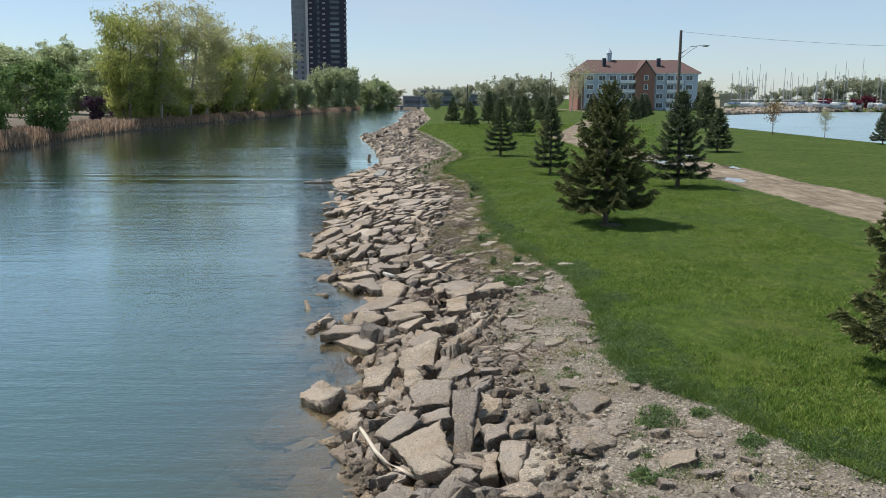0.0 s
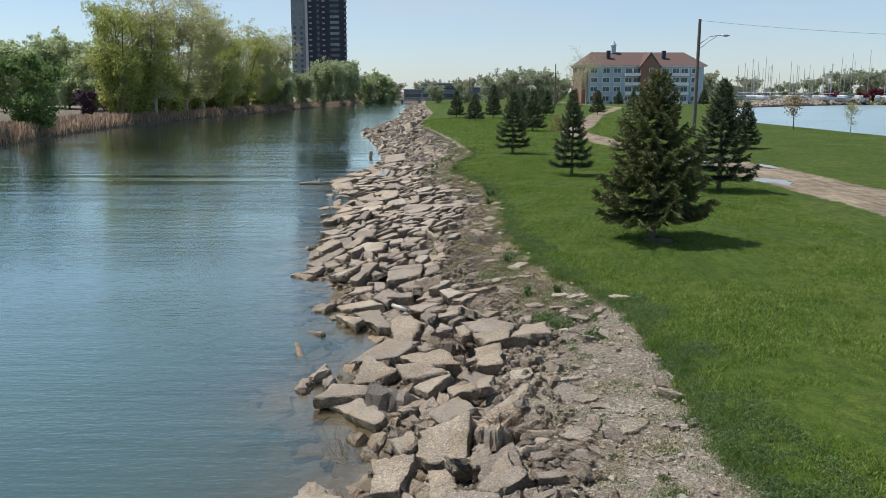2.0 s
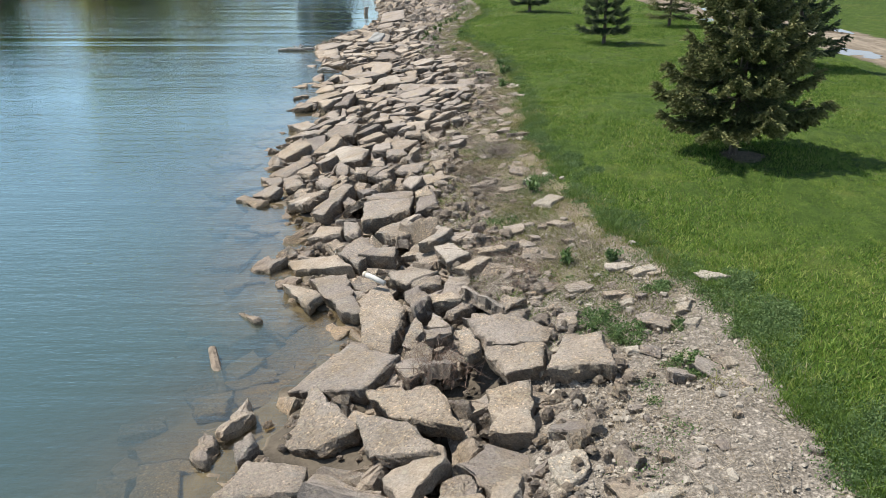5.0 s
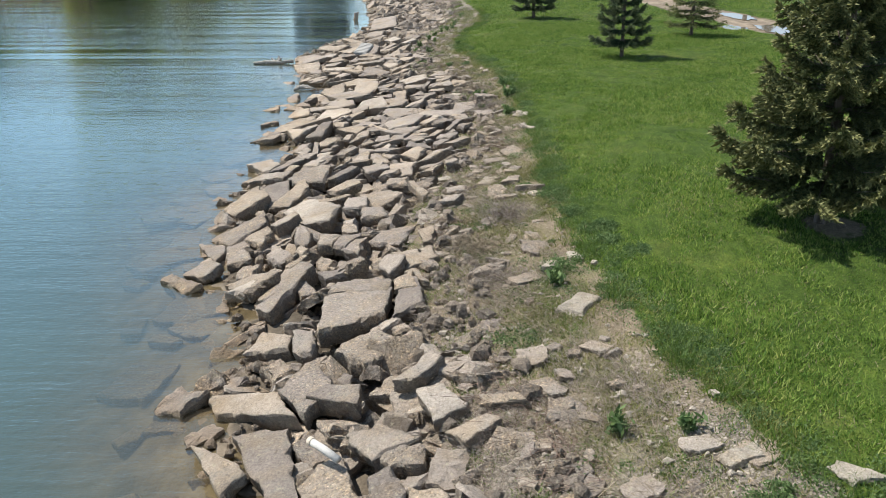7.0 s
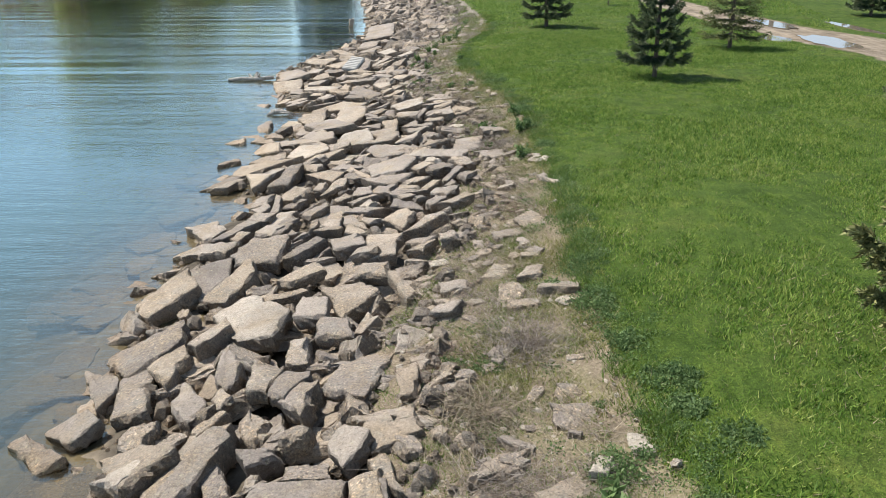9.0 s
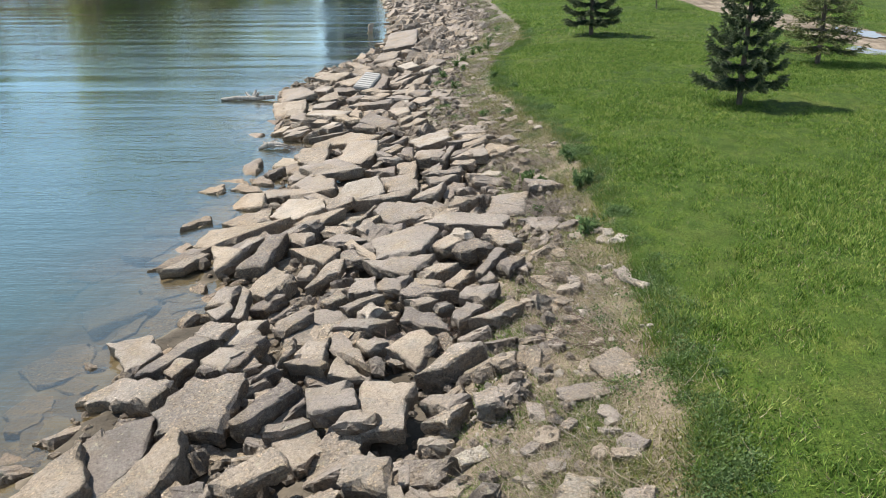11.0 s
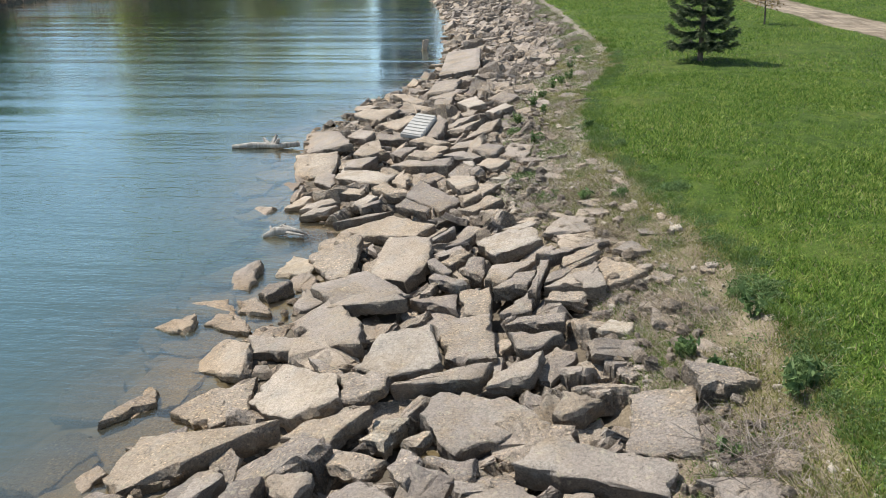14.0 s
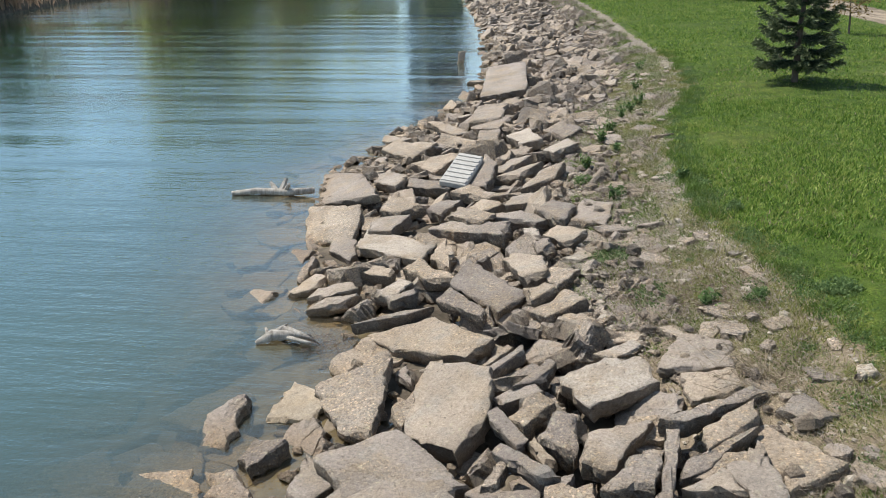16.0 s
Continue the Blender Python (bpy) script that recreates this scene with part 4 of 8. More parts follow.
def apartment_house():
    root = thing("apartment_house", 64.4, 260, 1.1, "four-storey brick and grey-sided apartment house with hipped roof", "house", yaw=0)
    e = 11.0
    part("wall", box_bm(-18.4, 18.4, 0, 16, 0, e), BRICK_RED, root)
    part("wall", box_bm(4.7, 18.3, -0.5, 0, 0.5, e), SIDING, root, "pale blue-grey siding")
    part("wall", box_bm(-16.6, -1.3, -0.5, 0, 0.5, e), SIDING, root, "pale blue-grey siding")
    part("eaves", box_bm(-19.0, 19.0, -0.9, 16.6, e, e + 0.35), TRIM, root)

    def hip(x0, x1, y0, y1, z0, z1, inset):
        bm = bmesh.new()
        q = [bm.verts.new(p) for p in ((x0, y0, z0), (x1, y0, z0), (x1, y1, z0), (x0, y1, z0), (x0 + inset, (y0 + y1) / 2, z1), (x1 - inset, (y0 + y1) / 2, z1))]
        for f in ((0, 1, 5, 4), (1, 2, 5), (2, 3, 4, 5), (3, 0, 4), (3, 2, 1, 0)):
            bm.faces.new([q[i] for i in f])
        return bm

    part("roof", hip(-19.4, 19.4, -1.2, 16.9, e + 0.35, e + 4.6, 5.0), SHINGLE, root)
    bm = bmesh.new()
    q = [bm.verts.new(p) for p in ((-1.2, -2.2, 0), (4.6, -2.2, 0), (4.6, -2.2, e), (1.7, -2.2, e + 3.6), (-1.2, -2.2, e), (-1.2, 0, 0), (4.6, 0, 0), (4.6, 6, e), (1.7, 6, e + 3.6), (-1.2, 6, e))]
    for f in ((0, 1, 2, 3, 4), (1, 6, 7, 2), (5, 0, 4, 9), (2, 7, 8, 3), (4, 3, 8, 9)):
        bm.faces.new([q[i] for i in f])
    part("gable", bm, BRICK_RED, root)
    for sx, x0 in ((-1, -1.6), (1, 5.0)):
        bm = bmesh.new()
        q = [bm.verts.new(p) for p in ((x0, -2.5, e - 0.4), (1.7, -2.5, e + 3.9), (1.7, 6.4, e + 3.9), (x0, 6.4, e - 0.4), (x0, -2.5, e - 0.1), (1.7, -2.5, e + 4.25), (1.7, 6.4, e + 4.25), (x0, 6.4, e - 0.1))]
        for f in ((4, 5, 6, 7), (0, 3, 2, 1), (0, 1, 5, 4), (1, 2, 6, 5), (2, 3, 7, 6), (3, 0, 4, 7)):
            bm.faces.new([q[i] for i in f])
        part("gable_roof", bm, SHINGLE if sx < 0 else GREY_WALL, root)
    win = shared_box("window", 2.3, 0.25, 1.6, TRIM)
    pane = shared_box("pane", 0.9, 0.1, 1.3, GLASS_DARK)
    rail = shared_box("balcony", 5.0, 1.5, 0.9, TRIM)
    panel = shared_box("spandrel", 2.5, 0.3, 1.3, SIDING)
    for i in range(4):
        z = 1.6 + i * 2.75
        for x in (-14.9, -11.2, -7.9, 6.6, 15.6):
            w = child("window", win, root, pose(x, -0.6, z))
            for dx in (-0.5, 0.5):
                child("pane", pane, w, pose(dx, -0.13, 0))
            child("spandrel", panel, root, pose(x, -0.55, z - 1.4))
        for x in (-4.5, -2.0, 9.8, 12.4):
            w = child("window", win, root, pose(x, -0.62, z))
            for dx in (-0.5, 0.5):
                child("pane", pane, w, pose(dx, -0.13, 0))
        for x in (-3.2, 11.0):
            child("balcony", rail, root, pose(x, -1.3, z - 1.2))
        if i in (1, 2, 3):
            w = child("window", shared_box("window", 1.3, 0.25, 1.5, TRIM), root, pose(1.9, -2.25, z))
            child("pane", pane, w, pose(0, -0.13, 0))
    part("chimney", box_bm(-10.4, -9.4, 3, 4.2, e + 1, e + 4.9), BRICK_DARK, root)
    part("chimney", box_bm(6.5, 7.5, 3, 4.2, e + 1, e + 4.9), BRICK_DARK, root)
    bm = bmesh.new()
    bmesh.ops.create_cone(bm, cap_ends=True, segments=8, radius1=0.8, radius2=0.8, depth=2.4, matrix=Matrix.Translation((-7.6, 7.5, e + 5.5)))
    bmesh.ops.create_cone(bm, cap_ends=True, segments=8, radius1=1.05, radius2=0.05, depth=1.5, matrix=Matrix.Translation((-7.6, 7.5, e + 7.4)))
    part("cupola", bm, SIDING, root, "pale grey octagonal cupola")


def low_block(x, y, w, d, h, label, storeys):
    root = thing("office_building", x, y, 1.2, label, "building")
    part("wall", box_bm(-w / 2, w / 2, -d / 2, d / 2, 0, h), GREY_WALL, root)
    part("roof", box_bm(-w / 2 - 0.5, w / 2 + 0.5, -d / 2 - 0.5, d / 2 + 0.5, h, h + 0.5), BALCONY, root)
    band = shared_box("window", w - 1.5, 0.3, 1.3, GLASS_DARK)
    for i in range(storeys):
        child("window", band, root, pose(0, -d / 2 - 0.06, 1.7 + i * h / storeys))


tower_block()
apartment_house()
low_block(7.5, 372, 22, 12, 6.6, "low grey office building with ribbon windows", 2)
low_block(-3.0, 378, 16, 12, 4.0, "low grey flat-roofed building by the river", 1)
low_block(26.0, 390, 14, 12, 5.0, "low grey building among trees", 1)

bridge = thing("footbridge", -10, 348, 0, "low grey footbridge over the river's end", "bridge")
part("deck", box_bm(-16, 12, -1.5, 1.5, 1.0, 1.5), GREY_WALL, bridge)
part("railing", box_bm(-16, 12, -1.5, -1.4, 2.2, 2.35), STEEL, bridge)
for i in range(9):
    part("post", box_bm(-15.5 + i * 3.3, -15.35 + i * 3.3, -1.5, -1.4, 1.5, 2.3), STEEL, bridge)
for x in (-9, -1, 6):
    part("pier", box_bm(x - 0.5, x + 0.5, -1, 1, -1.5, 1.0), GREY_WALL, bridge)

# ---- street lamp and cables ----
LX, LY = 22.4, 75.7
lamp = thing("street_lamp", LX, LY, 1.1, "tall wooden pole with long-armed street lamp", "street lamp")
v, f = tube([(0, 0, -0.2), (0, 0, 5), (0, 0, 9.6)], [0.17, 0.15, 0.12], 10)
child("pole", mesh_of("pole", v, f, POLE_WOOD), lamp)
v, f = join([tube([(0.1, 0, 7.6), (0.9, 0, 8.2), (2.0, 0, 8.32)], [0.035, 0.035, 0.03], 6), tube([(0.1, 0, 7.2), (0.9, 0, 7.85), (1.5, 0, 8.2)], [0.025, 0.025, 0.025], 6)])
child("arm", mesh_of("arm", v, f, STEEL), lamp)
bm = bmesh.new()
bmesh.ops.create_uvsphere(bm, u_segments=10, v_segments=6, radius=1.0, matrix=Matrix.Translation((2.25, 0, 8.28)) @ Matrix.Diagonal((0.36, 0.13, 0.09, 1)))
part("lamp_head", bm, STEEL, lamp, "grey cobra-head luminaire", smooth=True)


def cable(a, b, sag, label):
    a, b = Vector(a), Vector(b)
    pts = [a.lerp(b, i / 20) - Vector((0, 0, sag * 4 * (i / 20) * (1 - i / 20))) for i in range(21)]
    v, f = tube(pts, [0.012] * 21, 4)
    tagged(new("cable", mesh_of("cable", v, f, POLE_WOOD)), label, "cable", "overhead cables")


cable((LX, LY, 10.6), (78, 75, 10.8), 1.4, "thin overhead cable from the lamp pole")
for x, y, h in ((27.5, 190, 9.5), (9.5, 205, 7.0)):
    p = thing("utility_pole", x, y, 1.1, "plain dark wooden utility pole", "pole", "utility poles")
    v, f = tube([(0, 0, -0.3), (0, 0, h)], [0.16, 0.11], 8)
    child("pole", mesh_of("pole", v, f, POLE_WOOD), p)

# ---- marina ----


def boat_hull(L, W, Hh):
    bm = bmesh.new()
    rings = []
    for i in range(7):
        u = i / 6
        w = W / 2 * (1 - max(0, (u - 0.35) / 0.65) ** 2) * (0.82 + 0.18 * min(1, u * 3)) + 0.02
        x = -L / 2 + L * u
        sheer = Hh * (1 + 0.18 * u * u)
        rings.append([bm.verts.new((x, -w, sheer)), bm.verts.new((x * 0.97, -w * 0.75, Hh * 0.3)), bm.verts.new((x * 0.94, 0, 0)), bm.verts.new((x * 0.97, w * 0.75, Hh * 0.3)), bm.verts.new((x, w, sheer))])
    for a, b in zip(rings, rings[1:]):
        for j in range(4):
            bm.faces.new((a[j], a[j + 1], b[j + 1], b[j]))
        bm.faces.new((a[4], a[0], b[0], b[4]))
    bm.faces.new(rings[0])
    bm.faces.new(list(reversed(rings[-1])))
    return bm


def sailboat(x, y, z, mast, yaw, cover):
    root = thing("sailboat", x, y, z, "white sailing boat with bare mast on the marina shore", "boat", "marina boats", yaw=yaw)
    part("hull", boat_hull(7.0, 2.4, 1.1), HULL, root)
    part("cabin", box_bm(-1.5, 1.6, -0.7, 0.7, 1.1, 1.6, 0.12), HULL_BLUE if cover else HULL, root)
    part("keel", box_bm(-0.9, 0.8, -0.12, 0.12, -0.9, 0.25), HULL, root)
    v, f = join([tube([(0.6, 0, 1.3), (0.6, 0, mast)], [0.11, 0.08], 6), tube([(0.6, 0, 2.4), (-3.2, 0, 2.5)], [0.09, 0.08], 5),
                 tube([(0.6, -0.8, mast * 0.62), (0.6, 0.8, mast * 0.62)], [0.04, 0.04], 4)])
    child("mast", mesh_of("mast", v, f, MAST), root)


def motorboat(x, y, z, yaw, tan):
    root = thing("motorboat", x, y, z, "white motor cruiser beside the marina rocks", "boat", "marina boats", yaw=yaw)
    part("hull", boat_hull(6.5, 2.4, 1.2), HULL, root)
    part("cabin", box_bm(-2.0, 1.2, -0.9, 0.9, 1.2, 2.2, 0.2), CANVAS if tan else HULL, root)
    part("windscreen", box_bm(1.15, 1.35, -0.8, 0.8, 1.5, 2.05), GLASS_DARK, root)


MAST = plain("pale_grey_mast", (0.40, 0.41, 0.42), 0.5, 0.1, 2.0)
rng = np.random.default_rng(60)
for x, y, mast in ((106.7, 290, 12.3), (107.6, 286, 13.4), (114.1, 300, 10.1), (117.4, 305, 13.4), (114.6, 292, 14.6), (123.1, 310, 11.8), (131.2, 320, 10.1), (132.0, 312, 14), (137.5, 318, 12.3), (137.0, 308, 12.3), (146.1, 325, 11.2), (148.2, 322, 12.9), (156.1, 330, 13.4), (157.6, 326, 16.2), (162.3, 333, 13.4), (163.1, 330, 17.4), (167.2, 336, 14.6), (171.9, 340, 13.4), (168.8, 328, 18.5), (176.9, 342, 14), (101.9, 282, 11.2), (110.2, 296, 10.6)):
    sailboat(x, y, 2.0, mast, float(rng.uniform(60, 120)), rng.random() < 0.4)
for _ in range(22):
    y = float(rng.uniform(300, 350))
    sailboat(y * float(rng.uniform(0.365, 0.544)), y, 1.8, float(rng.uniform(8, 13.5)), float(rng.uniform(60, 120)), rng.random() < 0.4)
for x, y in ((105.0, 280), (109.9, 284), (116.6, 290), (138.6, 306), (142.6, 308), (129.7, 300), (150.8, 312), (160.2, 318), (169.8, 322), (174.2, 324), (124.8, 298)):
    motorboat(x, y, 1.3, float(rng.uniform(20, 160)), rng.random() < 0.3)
shed = thing("clubhouse", 121, 335, 1.2, "low tan clubhouse behind the marina boats", "building")
part("wall", box_bm(-6, 6, -3, 3, 0, 4.4), CANVAS, shed)
part("roof", box_bm(-6.6, 6.6, -3.6, 3.6, 4.4, 5.4), CANVAS, shed)
part("door", box_bm(-0.6, 0.6, -3.1, -3.0, 0, 2.1), GLASS_DARK, shed)

# ---- loose stones far off ----


def lump_template(rng, n=7):
    """A rough stone: two irregular rings and two caps; triangles only."""
    v = [(0, 0, 0.5 * rng.uniform(0.8, 1.1)), (0, 0, -0.5)]
    for z, r in ((0.25, 0.36), (-0.2, 0.48)):
        for k in range(n):
            a = 2 * math.pi * (k + rng.uniform(-0.3, 0.3)) / n
            q = r * rng.uniform(0.75, 1.12)
            v.append((q * math.cos(a), q * math.sin(a), z + rng.uniform(-0.12, 0.12)))
    f = []
    for k in range(n):
        a, b, c, d = 2 + k, 2 + (k + 1) % n, 2 + n + k, 2 + n + (k + 1) % n
        f += [(0, a, b), (a, c, d), (a, d, b), (1, d, c)]
    return np.array(v), np.array(f)


def scatter(name, xyz, sizes, mat, label, category, rng, flat=0.6, n=5):
    """Many small stones as one mesh."""
    temps = [lump_template(rng, n) for _ in range(6)]
    vs, fs, off = [], [], 0
    for k in range(6):
        sel = np.arange(k, len(xyz), 6)
        tv, tf = temps[k]
        ang = rng.uniform(0, 6.28, len(sel))
        s = sizes[sel][:, None] * np.stack([rng.uniform(0.7, 1.4, len(sel)), rng.uniform(0.7, 1.2, len(sel)), flat * rng.uniform(0.6, 1.3, len(sel))], 1)
        p = tv[None] * s[:, None, :]
        x = p[..., 0] * np.cos(ang)[:, None] - p[..., 1] * np.sin(ang)[:, None]
        y = p[..., 0] * np.sin(ang)[:, None] + p[..., 1] * np.cos(ang)[:, None]
        vs.append((np.stack([x, y, p[..., 2]], -1) + xyz[sel][:, None, :]).reshape(-1, 3))
        fs.append((tf[None] + (off + np.arange(len(sel)) * len(tv))[:, None, None]).reshape(-1, 3))
        off += len(sel) * len(tv)
    return tagged(new(name, mesh_of(name, np.concatenate(vs), np.concatenate(fs), mat)), label, category, kind="stuff")


rng = np.random.default_rng(70)
n = 2600
t = rng.uniform(0, 1, n)
my = np.interp(t, [0, 0.3, 0.65, 1], [246, 286, 315, 330])
mx = along(BAY_EDGE, my) - rng.uniform(-0.5, 4.5, n) - np.interp(t, [0, 1], [0, 3])
scatter("shore_rocks", np.stack([mx, my, np.maximum(land(mx, my), 0.0) + rng.uniform(0.1, 0.9, n)], 1), rng.uniform(0.7, 1.7, n), RUBBLE_TOP, "pale boulders lining the marina shore", "rocks", rng, 0.8)
n = 420
by = rng.uniform(45, 135, n)
bx = along(BAY_EDGE, by) - rng.uniform(0.6, 2.4, n)
scatter("shore_rocks", np.stack([bx, by, land(bx, by) + 0.05], 1), rng.uniform(0.2, 0.6, n), RUBBLE_TOP, "small grey stones along the bay's edge", "rocks", rng, 0.7)

# ---- puddles on the track ----
k = Nodes("puddle_water")
k.done((0.20, 0.165, 0.125), 0.04, spec=0.6)
PUDDLE = k.m
for x, y, rx_, ry_ in ((13.8, 37.9, 0.7, 1.2), (13.9, 48.2, 0.75, 2.1), (12.4, 49.2, 0.5, 1.1), (14.3, 54.3, 0.6, 1.9), (16.9, 52.8, 0.35, 2.6), (16.4, 45.0, 0.3, 1.4)):
    r = random.Random(int(x * 10))
    ring = [(x + rx_ * math.cos(a) * r.uniform(0.75, 1.15), y + ry_ * math.sin(a) * r.uniform(0.75, 1.15)) for a in np.linspace(0, 6.283, 22, endpoint=False)]
    top = float(land(x, y)) + 0.022
    bm = bmesh.new()
    up = [bm.verts.new((a, b, top)) for a, b in ring]
    lo = [bm.verts.new((a * 0.98 + x * 0.02, b * 0.98 + y * 0.02, top - 0.08)) for a, b in ring]
    bm.faces.new(up)
    bm.faces.new(list(reversed(lo)))
    for i in range(22):
        bm.faces.new((lo[i], lo[(i + 1) % 22], up[(i + 1) % 22], up[i]))
    me = bpy.data.meshes.new("puddle")
    bm.to_mesh(me)
    bm.free()
    me.materials.append(PUDDLE)
    tagged(new("puddle", me), "shallow muddy puddle reflecting sky on the track", "puddle", "puddles", "structure")

# ---- broken concrete along the bank ----


def slab_template(seed, corners, depth_taper=0.93):
    """A broken slab in a unit box: an irregular outline with chipped upper edge, uneven sides."""
    r = random.Random(seed)
    base = {4: [(-0.5, -0.42), (0.46, -0.5), (0.5, 0.4), (-0.44, 0.5)], 5: [(-0.5, -0.2), (-0.12, -0.5), (0.5, -0.38), (0.42, 0.42), (-0.36, 0.5)],
            6: [(-0.5, 0.05), (-0.3, -0.46), (0.28, -0.5), (0.5, -0.05), (0.3, 0.46), (-0.26, 0.5)]}[corners]
    flip = r.choice((-1, 1))
    pts = []
    for i, (x, y) in enumerate(base):
        x2, y2 = base[(i + 1) % corners]
        pts.append((x + r.uniform(-0.07, 0.07), y + r.uniform(-0.07, 0.07)))
        for u in ((0.2, 0.42, 0.63, 0.83) if corners == 4 else (0.27, 0.52, 0.78)):
            u += r.uniform(-0.07, 0.07)
            d = r.uniform(-0.05, 0.05)
            pts.append((x + (x2 - x) * u + d * (y2 - y), y + (y2 - y) * u - d * (x2 - x)))
    pts = [(x * flip, y) for x, y in pts]
    if flip < 0:
        pts.reverse()
    n = len(pts)
    v = [(x * (0.968 + r.uniform(-0.05, 0.02)), y * (0.968 + r.uniform(-0.05, 0.02)), 0.5 + r.uniform(-0.09, 0.04)) for x, y in pts]
    v += [(x + r.uniform(-0.022, 0.022), y + r.uniform(-0.022, 0.022), 0.33 + r.uniform(-0.12, 0.08)) for x, y in pts]
    v += [(x * depth_taper + r.uniform(-0.05, 0.05), y * depth_taper + r.uniform(-0.05, 0.05), -0.5) for x, y in pts]
    v.append((0.0, 0.0, 0.5 + r.uniform(-0.02, 0.07)))
    f, idx = [], []
    c = 3 * n
    for i in range(n):
        j = (i + 1) % n
        f.append((c, i, j))
        idx.append(0)
        f += [(i, n + i, n + j), (i, n + j, j)]
        idx += [0, 0]
        f += [(n + i, 2 * n + i, 2 * n + j), (n + i, 2 * n + j, n + j)]
        idx += [1, 1]
    return np.array(v), np.array(f), idx


def finer(v, f, idx, seed):
    """The same piece with every face broken into four, roughened."""
    r = np.random.default_rng(seed)
    pts, mids, out = [p for p in v], {}, []

    def halfway(a, b):
        key = (min(a, b), max(a, b))
        if key not in mids:
            mids[key] = len(pts)
            d = np.linalg.norm(v[a] - v[b])
            pts.append((v[a] + v[b]) / 2 + r.normal(size=3) * 0.05 * d * np.array((1, 1, 0.8)))
        return mids[key]

    for a, b, c in f:
        p, q, o = halfway(a, b), halfway(b, c), halfway(c, a)
        out += [(a, p, o), (p, b, q), (o, q, c), (p, q, o)]
    return np.array(pts), np.array(out), [k for k in idx for _ in range(4)]


SLABS = [slab_template(100 + i, (4, 5, 4, 5, 6)[i % 5]) for i in range(30)]
ROCKS = [slab_template(200 + i, (5, 6)[i % 2], 0.8) for i in range(8)]
FINE_SLABS = [finer(*p, 300 + i) for i, p in enumerate(SLABS)]
FINE_ROCKS = [finer(*p, 340 + i) for i, p in enumerate(ROCKS)]
bank = thing("riprap_bank", 0, 0, 0, "bank of broken weathered concrete slabs sloping into the river", "riprap", kind="structure")
pick = random.Random(9)
laid = []


def broken_slab(name, l, w, h, skew, taper_x, taper_y, cut, round_off, mats):
    """A piece broken out of a concrete slab, its top at z = 0: a four-sided plan, skewed, tapered and with one corner cut off,
    ragged along every side, with chips out of the arris, a rough broken face below and a narrower foot."""
    r = pick
    spot = lambda u, v: np.array((u * l + v * skew * w + u * v * taper_x * l, v * w + u * v * taper_y * w))
    plan = [spot(-0.5, -0.5), spot(0.5, -0.5), spot(0.5, 0.5), spot(-0.5, 0.5)]
    if cut:
        plan = [plan[0] + (plan[3] - plan[0]) * cut[1], plan[0] + (plan[1] - plan[0]) * cut[0]] + plan[1:]
    rag = min(0.017 + 0.016 * round_off, 0.045 * min(l, w) + 0.004)
    ring = []
    for i, p in enumerate(plan):
        q = plan[(i + 1) % len(plan)]
        d = q - p
        size = max(float(np.hypot(*d)), 1e-6)
        side = np.array((d[1], -d[0])) / size
        n = max(3, min(18, round(size / 0.062)))
        coarse = [r.gauss(0, rag) for _ in range(n // 2 + 2)]
        bow = r.gauss(0.15, 0.5) * rag
        for k in range(n):
            u = min(max((k + (r.uniform(-0.3, 0.3) if k else 0.0)) / n, 0), 1)
            at = u * (n // 2)
            wander = coarse[int(at)] * (1 - at % 1) + coarse[int(at) + 1] * (at % 1)
            ring.append(p + d * u + side * ((wander + r.gauss(0, rag * 0.35) + bow * 4 * u * (1 - u)) if k else 0.0))
            if k == 0:                                             # corners are knocked off
                ring[-1] = ring[-1] * (1 - r.uniform(-0.02, 0.03) - 0.12 * round_off * r.random())
    mid = np.mean(ring, axis=0)
    n = len(ring)
    reach = [max(float(np.hypot(*(p - mid))), 0.02) for p in ring]
    pull = lambda p, e, i: mid + (p - mid) * max(0.15, 1 - e / reach[i])
    soft = 1 + 2.2 * round_off
    chip, left, deep = [], 0, 0.0
    for i in range(n):                                             # runs of the arris broken away
        if left == 0:
            left, deep = r.choice((1, 2, 3, 4)), r.choice((0.0, 0.0, 0.0, 0.01, 0.022, 0.05)) * r.uniform(0.6, 1.2)
        chip.append(deep * (0.7 + 0.6 * r.random()))
        left -= 1
    amp, wave, tilt = 0.005 + 0.014 * round_off, r.uniform(0, 6.28), r.uniform(0, 6.28)
    swell = lambda i, u: amp * u * (math.sin(2 * 6.283 * i / n + wave) + 0.6 * math.sin(5 * 6.283 * i / n + tilt) + r.uniform(-0.7, 0.7))
    v = []
    for u in (0.36, 0.68):                                         # the worn top
        v += [(*(mid + (p - mid) * u * r.uniform(0.93, 1.07)), swell(i, u)) for i, p in enumerate(ring)]
    v += [(*pull(p, (0.003 + 0.006 * r.random()) * soft + chip[i], i), swell(i, 0.8) - r.uniform(0.0, 0.005) * soft) for i, p in enumerate(ring)]
    v += [(*pull(p, r.uniform(-0.004, 0.006) + chip[i] * 0.35, i), -(r.uniform(0.006, 0.02) * soft + min(chip[i] * 0.9, h * 0.3))) for i, p in enumerate(ring)]
    for a, b, e in ((0.3, 0.45, 0.002), (0.58, 0.75, 0.012), (0.94, 1.08, 0.045 * soft ** 0.5)):
        v += [(*pull(p, e + r.gauss(0, 0.014), i), -max(h * r.uniform(a, b), 0.03 * soft)) for i, p in enumerate(ring)]
    v.append((*mid, r.uniform(-1, 1) * amp))
    c = 7 * n
    f, idx = [], []
